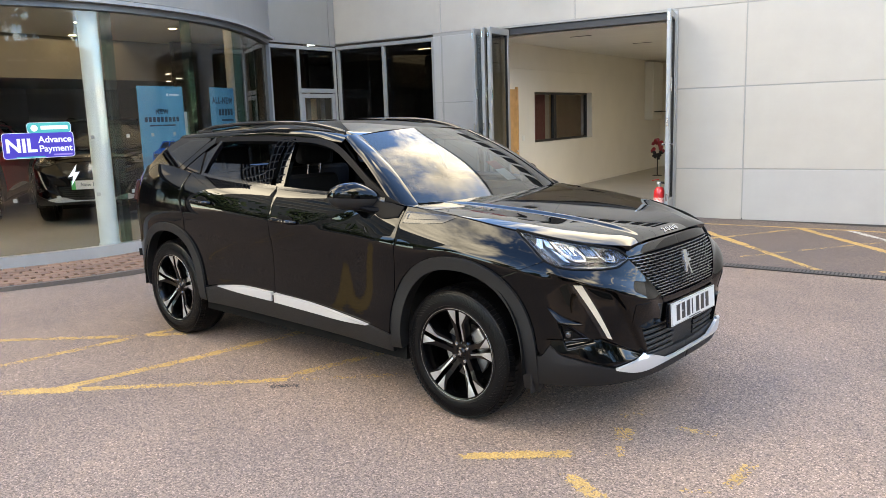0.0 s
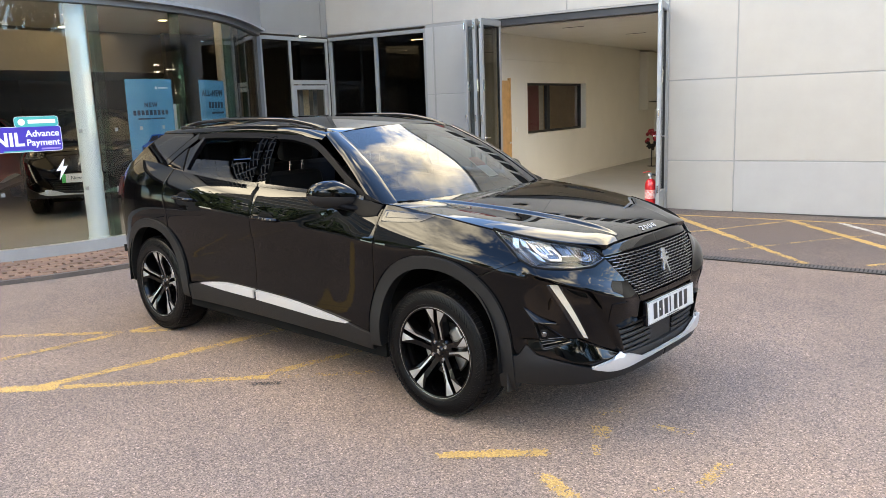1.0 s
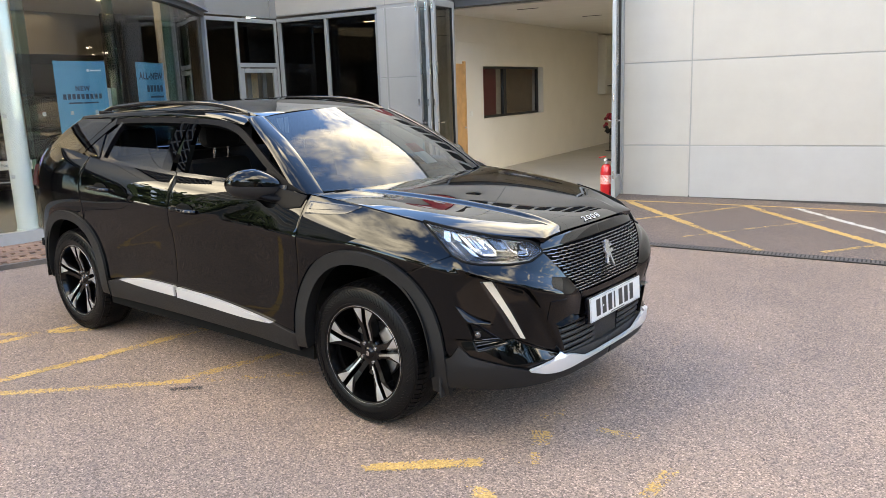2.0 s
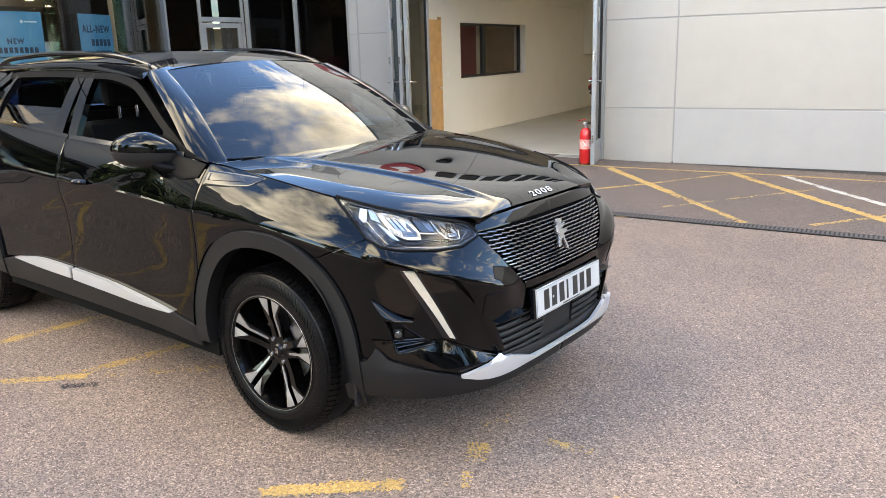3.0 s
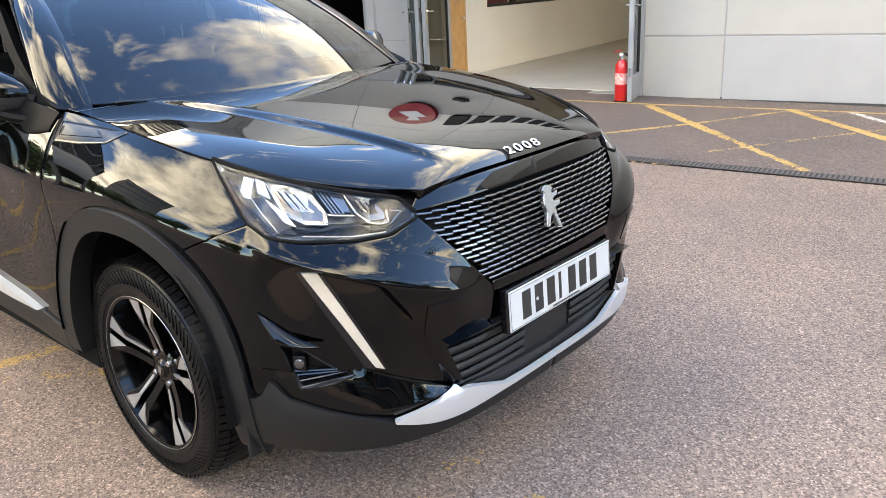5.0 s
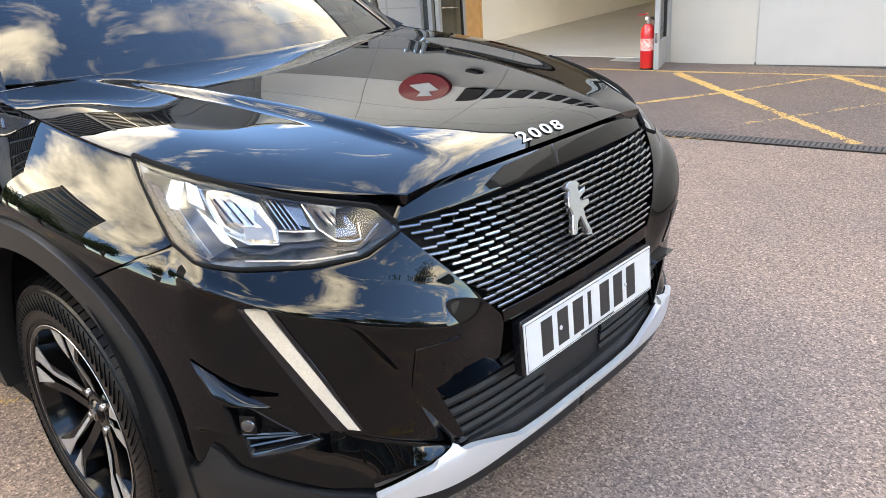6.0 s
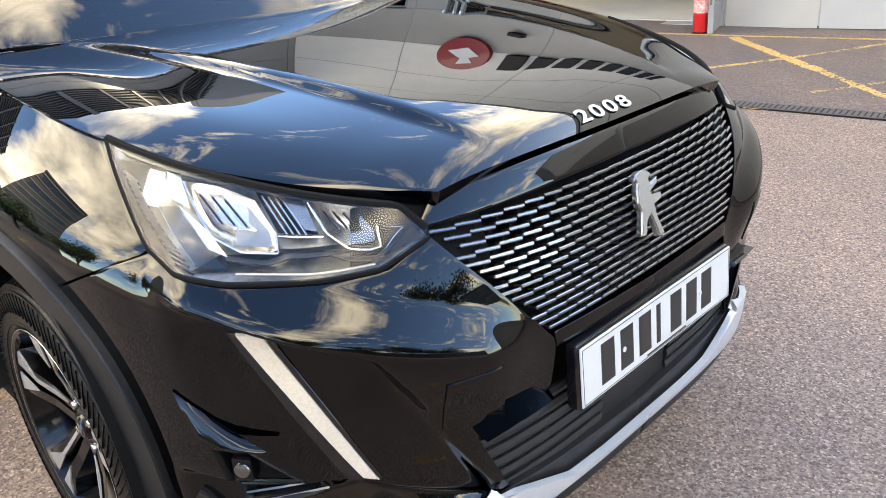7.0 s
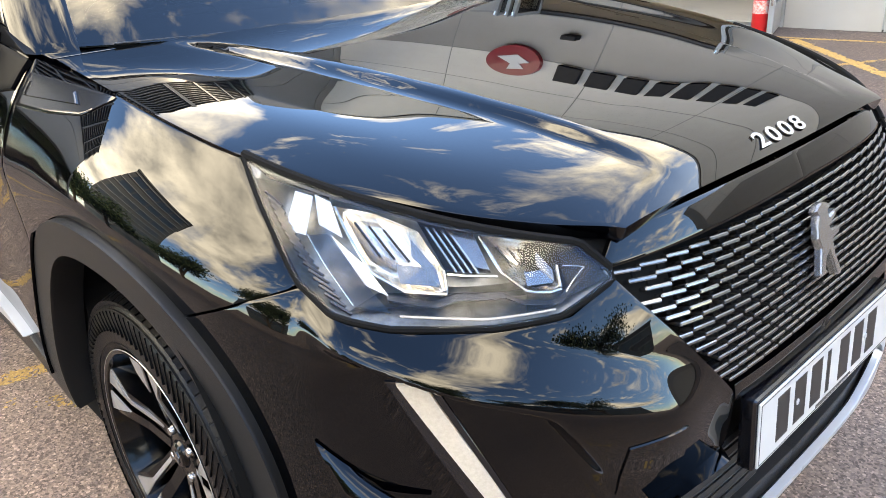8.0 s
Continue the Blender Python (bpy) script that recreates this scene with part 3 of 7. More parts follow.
def build_extinguisher():
    ex = thing("fire_extinguisher", FRONT @ pose(-1.0, -0.50, 0.016, 0, 0, -15), "red fire extinguisher standing on the ground beside the open leaf", "fire extinguisher")
    prof = [(0.0, 0.0), (0.07, 0.0), (0.078, 0.012), (0.078, 0.36), (0.072, 0.41), (0.05, 0.45), (0.026, 0.465), (0.0, 0.465)]
    part("cylinder", lathe(prof, 28), RED, ex, smooth=True)
    part("base_ring", lathe([(0.076, 0.0), (0.081, 0.0), (0.081, 0.02), (0.076, 0.02)], 28, closed=True), BLACK_PLASTIC, ex)
    part("valve", lathe([(0.0, 0.46), (0.02, 0.46), (0.02, 0.51), (0.028, 0.515), (0.028, 0.535), (0.0, 0.54)], 16), ALU, ex, smooth=True)
    part("lever", box(-0.02, 0.09, -0.01, 0.01, 0.55, 0.562, 0.003, m=pose(0, 0, 0, 0, -10, 0)), RED, ex)
    part("lever", box(-0.02, 0.09, -0.01, 0.01, 0.525, 0.535, 0.003), BLACK_PLASTIC, ex)
    part("gauge", tube(0.016, 0.016, -0.008, 0.008, 14, pose(0, -0.03, 0.52, 90)), PAPER, ex)
    part("instruction_label", lathe([(0.0785, 0.20), (0.0785, 0.32)], 28), PAPER_RED, ex, "printed label on the cylinder")
    hose = spline([(0.03, 0, 0.52), (0.10, 0, 0.50), (0.105, 0, 0.40), (0.10, 0, 0.22)], 18)
    bm = bmesh.new()
    for a, b in zip(hose, hose[1:]):
        d = Vector(b) - Vector(a)
        bmesh.ops.create_cone(bm, cap_ends=True, segments=8, radius1=0.011, radius2=0.011, depth=d.length * 1.1, matrix=Matrix.Translation((Vector(a) + Vector(b)) / 2) @ d.to_track_quat("Z", "Y").to_matrix().to_4x4())
    part("hose", bm, BLACK_PLASTIC, ex)


PAPER_RED = material("extinguisher_label", (0.70, 0.10, 0.08), 0.5, second=(0.62, 0.55, 0.5), scale=38)
build_extinguisher()


# ---- dark glazing beside the pier, and the return wall with its door ----
def build_dark_glazing():
    win = in_front("window_dark", "dark tinted ground-floor glazing in pale frames", "window")
    panes = [((-6.94, -5.99), (0.1, 2.74)), ((-5.93, -4.95), (0.1, 2.74))]
    for (u0, u1), (z0, z1) in panes:
        part("pane", box(u0, u1, 0.06, 0.068, z0, z1), GLASS_DARK, win)
    for u in (-6.99, -5.985, -4.965):
        part("mullion", box(u, u + 0.05, 0.01, 0.10, 0.03, 2.76, 0.003), WHITE_FRAME, win)
    part("head_frame", box(-6.99, -4.92, 0.0, 0.10, 2.74, 2.80, 0.003), WHITE_FRAME, win)
    part("sill_frame", box(-6.99, -4.92, 0.0, 0.10, 0.03, 0.10, 0.003), WHITE_FRAME, win)
    # the room's darkness is in the wall colour
    back = in_front("wall_dark_room", "room behind the tinted glazing, its darkness painted near-black", "wall")
    part("wall_piece", box(-10.5, -5.02, 3.0, 3.1, 0, 2.8), SHADE_BLACK, back)
    part("wall_piece", box(-5.11, -5.02, 0.36, 3.0, 0, 2.8), SHADE_BLACK, back)
    part("wall_piece", box(-5.11, -4.21, 0.325, 0.36, 0, 2.8), SHADE_BLACK, back)
    part("wall_piece", box(-10.5, -5.02, 0.11, 3.0, -0.05, 0.05), SHADE_BLACK, back)
    part("wall_piece", box(-10.5, -5.02, 0.3, 3.0, 2.8, 2.9), SHADE_BLACK, back)
    for u, v in ((-6.3, 1.6), (-5.6, 1.2), (-5.4, 2.3)):
        part("strip_light", box(u, u + 0.25, v, v + 0.05, 2.79, 2.80), LAMP, back)


build_dark_glazing()


def build_dark_room_things():
    board = in_front("notice_board", "notice board with pinned sheets, darkened in colour to suit the unlit room", "notice board", kind="")
    # dimness of the room put into the colours of a white board and sheets
    part("board", box(-6.80, -6.35, 1.5, 1.53, 1.44, 1.96, 0.004), BLACK_STEEL, board)
    part("board_post", box(-6.60, -6.55, 1.53, 1.56, 0.05, 1.90), ALU_DARK, board)
    for u, z in ((-6.77, 1.72), (-6.63, 1.74), (-6.50, 1.71), (-6.74, 1.50), (-6.56, 1.49)):
        part("sheet", box(u, u + 0.10, 1.494, 1.498, z, z + 0.16), ALU_DARK, board)
    desk = in_front("reception_counter", "dark counter with a red upper band in the unlit room", "counter", kind="")
    part("counter_front", box(-6.6, -5.55, 1.0, 1.5, 0.05, 1.24), BLACK_STEEL, desk)
    part("counter_band", box(-6.62, -5.53, 0.98, 1.52, 1.245, 1.41, 0.006), RED_BOARD, desk, "red band")


build_dark_room_things()


def return_frame():
    return FRONT @ pose(-7.0, 0, 0, 0, 0, 267)


def build_return():
    # x runs from the corner towards the curved glass
    R = return_frame()
    wall = thing("wall_return", R, "silver panels over a glazed entrance", "wall", kind="structure")
    part("wall_core", box(0, 1.64, -0.2, -0.014, 2.84, 6.6), SEAM, wall)
    for a, b in ((0.0, 0.16), (0.16, 1.64)):
        for z0, z1 in ((2.80, 3.9), (3.9, 4.95), (4.95, 6.6)):
            part("panel", box(a + 0.006, b - 0.006, -0.014, 0.02, z0 + 0.006, z1 - 0.006, 0.003), CLAD_SILVER, wall)
    door = thing("door_entrance", R, "pale aluminium framed glazed entrance door, closed", "door", kind="structure")
    part("door_head", box(0, 0.93, -0.07, -0.0, 2.00, 2.07, 0.004), WHITE_FRAME, door)
    for x in (0.0, 0.88):
        part("door_post", box(x, x + 0.05, -0.07, -0.0, 0.05, 2.72, 0.004), WHITE_FRAME, door)
    for x in (0.06, 0.80):
        part("door_stile", box(x, x + 0.075, -0.05, -0.01, 0.06, 1.98, 0.004), WHITE_FRAME, door)
    part("door_rail", box(0.135, 0.80, -0.05, -0.01, 1.91, 1.98, 0.004), WHITE_FRAME, door)
    part("door_rail", box(0.135, 0.80, -0.05, -0.01, 0.06, 0.25, 0.004), WHITE_FRAME, door)
    part("pane", box(0.135, 0.80, -0.032, -0.025, 0.25, 1.91), GLASS_CLEAR, door)
    part("pane", box(0.05, 0.88, -0.032, -0.025, 2.07, 2.72), GLASS_DARK, door)
    part("blind_board", box(0.24, 0.80, -0.32, -0.3, 0.1, 1.91), TAN_BOARD, door, "brown board behind the door")
    part("blind_edge", box(0.135, 0.23, -0.22, -0.2, 0.1, 1.91), CLAD_SILVER, door, "pale edge of the board")
    win = thing("window_return", R, "narrow dark pane beside the entrance door", "window", kind="structure")
    part("pane", box(0.93, 1.56, -0.032, -0.025, 0.1, 2.72), GLASS_DARK, win)
    part("mullion", box(1.54, 1.60, -0.08, 0.02, 0.03, 2.76, 0.004), WHITE_FRAME, win)
    part("mullion", box(1.60, 1.67, -0.08, 0.05, 0.03, 2.76, 0.004), ALU_DARK, win)
    part("head_frame", box(0.0, 1.6, -0.08, -0.0, 2.72, 2.78, 0.003), WHITE_FRAME, win)
    # near-black wall colour makes the lobby look unlit
    room = thing("wall_lobby", R, "lobby wall behind the entrance, its darkness painted near-black", "wall", kind="structure")
    part("wall_piece", box(-0.1, 2.2, -1.7, -1.6, 0, 2.9), SHADE_BLACK, room)


build_return()

# ---- curved showroom front ----
ARC = [(-7.08, -1.64), (-6.40, -2.62), (-5.87, -3.56), (-5.60, -4.35), (-5.50, -5.15), (-5.55, -5.85), (-5.80, -6.55), (-6.25, -7.3), (-7.0, -8.3), (-8.2, -9.5), (-10, -11)]
CURVE = spline(ARC, 140)


def arc_run(i0, i1, z0, z1, out0, out1, bm=None):
    """A shell along the curved front between two stations, from out0 to out1 beyond the glass line."""
    b = bm or bmesh.new()
    rows = []
    for i in range(i0, i1 + 1):
        p = CURVE[i]
        d = CURVE[min(i + 1, len(CURVE) - 1)] - CURVE[max(i - 1, 0)]
        d = d / np.linalg.norm(d)
        n = np.array([-d[1], d[0]])
        rows.append([b.verts.new((*(p + n * o), z)) for o, z in ((out0, z0), (out1, z0), (out1, z1), (out0, z1))])
    for a, c in zip(rows, rows[1:]):
        for k in range(4):
            b.faces.new((a[k], a[(k + 1) % 4], c[(k + 1) % 4], c[k]))
    b.faces.new(rows[0])
    b.faces.new(list(reversed(rows[-1])))
    bmesh.ops.recalc_face_normals(b, faces=b.faces)
    return b


def station(v):
    return int(np.argmin(abs(CURVE[:, 1] - v)))


def build_showroom():
    front = in_front("window_showroom", "tall curved showroom glazing on a pale low frame", "window")
    cuts = [0, station(-2.35), station(-3.05), station(-4.40), station(-5.50), station(-7.0), station(-8.4), 139]
    for a, b in zip(cuts, cuts[1:]):
        pane = part("pane", arc_run(a, b, 0.24, 2.77, 0.0, 0.010), GLASS_CLEAR, front)
        pane.visible_shadow = False
    for c in cuts[1:-1]:
        part("glass_fin", arc_run(c, c + 1, 0.24, 2.77, -0.09, -0.002), GLASS_FIN, front, "greenish glass fin")
    part("base_frame", arc_run(0, 139, 0.09, 0.23, -0.06, 0.04), ALU, front)
    part("head_frame", arc_run(0, 139, 2.755, 2.82, -0.05, 0.07), ALU_DARK, front, "dark head channel")
    fascia = in_front("wall_fascia", "curved silver panel fascia over the showroom glass", "wall")
    part("wall_core", arc_run(0, 139, 2.82, 5.6, -0.2, 0.06), SEAM, fascia)
    part("drip_edge", arc_run(0, 139, 2.82, 2.86, 0.04, 0.15), WHITE_FRAME, fascia)
    marks = [0, 6, 15, 24, 33, 43, 53, 63, 75, 88, 102, 118, 138]
    for a, b in zip(marks, marks[1:]):
        for z0, z1 in ((2.87, 4.0), (4.0, 4.4)):
            part("panel", arc_run(a, b, z0 + 0.006, z1 - 0.006, 0.06, 0.09), CLAD_SILVER, fascia)
            part("panel_joint", arc_run(b, b + 1, z0, z1, 0.05, 0.062), SEAM, fascia)
    for k in range(12):
        z = 4.45 + 0.10 * k
        part("louvre", arc_run(0, 139, z, z + 0.022, 0.06, 0.13), ALU_DARK, fascia, "thin dark louvre blade")
    part("louvre_back", arc_run(0, 139, 4.4, 5.6, 0.05, 0.07), CLAD_SILVER, fascia)
    for i in range(4, 139, 9):
        part("louvre_post", arc_run(i, i + 1, 4.4, 5.6, 0.12, 0.15), ALU_DARK, fascia)
    floor = in_front("floor_showroom", "pale polished showroom floor", "floor")
    poly = [tuple(p) for p in CURVE[::4]] + [(-16, -11), (-16, -0.5), (-7.1, -0.5)]
    part("floor_slab", slab(poly, 0.0, 0.20), SHOW_FLOOR, floor)
    ceil = in_front("ceiling_showroom", "pale showroom ceiling with downlights", "ceiling")
    bm = slab(poly, 2.95, 3.1)
    part("ceiling_slab", bm, SHOW_CEIL, ceil)
    back = in_front("wall_showroom", "brown-grey showroom back walls", "wall")
    part("wall_piece", box(-16, -15.9, -11, -0.5, 0, 3), SHOW_WALL, back)
    part("wall_piece", box(-16, -7.2, -0.6, -0.5, 0, 3), SHOW_WALL, back)
    part("wall_piece", box(-16, -10, -11.1, -11, 0, 3), SHOW_WALL, back)
    part("bulkhead", box(-12.5, -9.5, -9, -0.6, 2.3, 2.95), SHOW_WALL, back)
    part("partition", box(-10.2, -10.0, -6.2, -4.6, 0.2, 2.3), PARTITION, back, "pale partition")
    rnd = random.Random(3)
    spots = [(-6.3, -3.6), (-6.4, -5.0), (-6.5, -6.3), (-7.6, -3.0), (-7.8, -4.4), (-7.8, -5.6), (-7.8, -7.0), (-9.2, -3.6), (-9.2, -5.4), (-9.3, -7.0), (-9.2, -8.4), (-7.8, -8.4), (-13, -4), (-13, -7)]
    for u, v in spots:
        lamp = thing("downlight", FRONT @ pose(u, v, 2.94), "small round lit recessed ceiling downlight", "ceiling light", "showroom downlights")
        part("rim", lathe([(0.05, 0.012), (0.072, 0.0), (0.078, 0.0), (0.078, 0.012)], 20), PAPER, lamp)
        part("lens", tube(0.05, 0.05, 0.002, 0.012, 18), LAMP, lamp)
    column = thing("column", FRONT @ pose(-5.69, -5.68, 0.20), "round white column inside the showroom glass", "column")
    part("shaft", lathe([(0.115, 0.0), (0.115, 0.03), (0.105, 0.035), (0.105, 2.74)], 36), COLUMN, column, smooth=True)
    column = thing("column", FRONT @ pose(-6.75, -2.62, 0.20), "round grey column near the end of the glass", "column")
    part("shaft", lathe([(0.15, 0.0), (0.15, 0.03), (0.135, 0.035), (0.135, 2.74)], 36), ALU, column, smooth=True)
    light = new("showroom_light", bpy.data.lights.new("showroom_light", "AREA"))
    light.data.shape, light.data.size, light.data.size_y, light.data.energy, light.data.color = "RECTANGLE", 3.5, 6.0, 20, (1.0, 0.86, 0.68)
    light.matrix_world = FRONT @ pose(-8.2, -5.5, 2.9)


GLASS_FIN = glass_material("glass_fin", (0.45, 0.62, 0.56))
SHOW_CEIL = material("showroom_ceiling", (0.55, 0.52, 0.47), 0.9, vary=0.05)
PARTITION = material("pale_partition", (0.5, 0.48, 0.45), 0.8, vary=0.05)
build_showroom()


# ---- sign high on the front wall ----
def build_sign():
    sign = in_front("wall_sign", "red round sign and dark raised letter shapes high on the facade", "sign", kind="")
    part("roundel", tube(0.44, 0.44, 0, 0.08, 48, pose(-3.62, -0.01, 4.05, 90)), SIGN_RED, sign, "red round sign disc")
    part("roundel_mark", slab([(-0.26, -0.10), (0.05, -0.22), (0.28, -0.05), (0.12, 0.02), (0.22, 0.16), (-0.05, 0.24), (-0.02, 0.06)], 0, 0.01, m=pose(-3.62, -0.092, 4.05, 90)), WHITE, sign)
    x = -2.92
    for w in (0.44, 0.44, 0.42, 0.42, 0.42, 0.44, 0.38, 0.36):
        part("letter_shape", box(x, x + w * 0.82, -0.09, -0.01, 3.92, 4.38, 0.01), BLACK_PLASTIC, sign)
        x += w + 0.06
    cam_box = in_front("wall_lamp", "small dark wall lamp on the facade", "wall lamp", kind="")
    part("lamp_body", box(-3.02, -2.80, -0.16, 0.0, 3.25, 3.36, 0.02, 2), BLACK_PLASTIC, cam_box)


build_sign()


# ---- brick pavers along the showroom glass ----
def build_pavers():
    strip = in_front("pavement", "strip of red-brown brick pavers along the glass", "pavement")
    i0, i1 = station(-3.6), station(-9.0)
    part("bed", arc_run(i0, i1, -0.1, 0.098, -0.05, 1.08), JOINT, strip)
    part("kerb_edge", arc_run(i0, i1, -0.1, 0.112, 1.085, 1.14), KERB, strip)
    shared = mesh_of("brick", box(-0.098, 0.098, -0.048, 0.048, 0, 0.018, 0.004), PAVER)
    rnd = random.Random(8)
    length = np.r_[0, np.cumsum(np.linalg.norm(np.diff(CURVE, axis=0), axis=1))]
    count = 0
    for row in range(10):
        out = 0.105 + 0.102 * row
        s = length[station(-4.4)] + (0.1 if row % 2 else 0)
        while s < length[station(-7.9)]:
            p = np.array([np.interp(s, length, CURVE[:, k]) for k in (0, 1)])
            q = np.array([np.interp(s + 0.05, length, CURVE[:, k]) for k in (0, 1)])
            d = (q - p) / np.linalg.norm(q - p)
            n = np.array([-d[1], d[0]])
            at = p + n * out
            ob = new("brick", shared)
            ob.parent = strip
            ob.matrix_local = pose(at[0], at[1], 0.098 + rnd.uniform(-0.003, 0.002), rnd.uniform(-0.6, 0.6), rnd.uniform(-0.6, 0.6), math.degrees(math.atan2(d[1], d[0])))
            s += 0.202 * (1 - 0.08 * out)
            count += 1


# ---- posters, stickers and what stands in the showroom ----
def flat_on(u0, v0, u1, v1, z):
    """A pose whose x runs from one plan point to the other, y up, z towards the forecourt."""
    a, b = Vector((u0, v0, 0)), Vector((u1, v1, 0))
    d = (b - a).normalized()
    n = d.cross(Vector((0, 0, 1)))
    m = Matrix((d, Vector((0, 0, 1)), n)).transposed().to_4x4()
    return FRONT @ Matrix.Translation((a + b) / 2 + Vector((0, 0, z))) @ m, (b - a).length


POSTER_SEA = material("poster_floor", (0.05, 0.17, 0.28), 0.4, second=(0.10, 0.28, 0.40), scale=5)
POSTER_CAR = material("poster_blue_car", (0.012, 0.10, 0.36), 0.25, vary=0.3, scale=12)
GLASS_INK = material("poster_dark", (0.01, 0.015, 0.03), 0.3)


def build_posters():
    m, w = flat_on(-5.58, -5.22, -5.63, -4.54, 0.95)
    poster = thing("poster", m, "tall blue poster with a small blue car hung inside the glass", "poster", "showroom posters")
    part("sheet", box(-w / 2, w / 2, -0.2, 1.03, -0.004, 0.0), POSTER, poster)
    part("sheet_floor", box(-w / 2, w / 2, -0.2, 0.22, 0.0, 0.0012), POSTER_SEA, poster)
    words("NEW", 0.075, INK, poster, pose(0, 0.73, 0.001), "poster_word", 0.0006, bold=0.003, spacing=1.25)
    for k in range(9):
        part("letter_bar", box(-0.265 + 0.0595 * k, -0.223 + 0.0595 * k, 0.615, 0.672, 0.0, 0.0015), INK, poster)
    for x0, x1 in ((-0.20, -0.02), (0.0, 0.20)):
        part("small_print", box(x0, x1, 0.565, 0.582, 0.0, 0.0012), INK, poster)
    part("emblem_dot", tube(0.018, 0.018, 0, 0.001, 16, pose(0.10, 0.93, 0)), WHITE, poster)
    part("emblem_bar", box(0.13, 0.28, 0.922, 0.938, 0, 0.001), WHITE, poster)
    hull = [(-0.20, 0.16), (-0.19, 0.26), (-0.10, 0.30), (-0.03, 0.385), (0.14, 0.39), (0.21, 0.33), (0.24, 0.28), (0.23, 0.19), (0.05, 0.13), (-0.15, 0.12)]
    part("pictured_car", slab(hull, 0.0012, 0.0022), POSTER_CAR, poster)
    part("pictured_glass", slab([(-0.085, 0.305), (-0.02, 0.372), (0.06, 0.374), (0.05, 0.31)], 0.0022, 0.003), GLASS_INK, poster)
    part("pictured_glass", slab([(0.075, 0.312), (0.08, 0.374), (0.14, 0.374), (0.19, 0.33)], 0.0022, 0.003), GLASS_INK, poster)
    part("pictured_grille", slab([(-0.185, 0.20), (-0.18, 0.25), (-0.02, 0.24), (-0.03, 0.19)], 0.0022, 0.003), GLASS_INK, poster)
    for x in (0.085, 0.21):
        part("pictured_wheel", tube(0.045, 0.045, 0.0022, 0.0034, 20, pose(x, 0.175 + (x - 0.085) * 0.3, 0)), GLASS_INK, poster)
    m, w = flat_on(-5.79, -3.98, -6.02, -3.36, 1.0)
    poster = thing("poster", m, "blue poster with a large dark heading hung inside the glass", "poster", "showroom posters")
    part("sheet", box(-w / 2, w / 2, 0.0, 0.99, -0.004, 0.0), POSTER, poster)
    words("ALL-NEW", 0.115, INK, poster, pose(w / 2 - 0.06, 0.82, 0.001), "poster_word", 0.0006, align="RIGHT", bold=0.004, spacing=1.15)
    for k in range(5):
        part("letter_bar", box(w / 2 - 0.45 + 0.080 * k, w / 2 - 0.392 + 0.080 * k, 0.63, 0.71, 0.0, 0.0015), INK, poster)
    part("small_print", box(w / 2 - 0.38, w / 2 - 0.06, 0.555, 0.58, 0.0, 0.0012), INK, poster)
    part("small_print", box(w / 2 - 0.22, w / 2 - 0.06, 0.44, 0.46, 0.0, 0.0012), INK, poster)
    m, w = flat_on(-6.5, -4.1, -6.6, -3.7, 1.0)
    board = thing("notice_board", m, "white notice board with a small red round mark", "notice board")
    part("sheet", box(-0.25, 0.25, 0.0, 0.70, -0.01, 0.0), PAPER, board)
    part("red_mark", tube(0.06, 0.06, 0, 0.002, 20, pose(0.02, 0.42, 0)), RED, board)


build_posters()


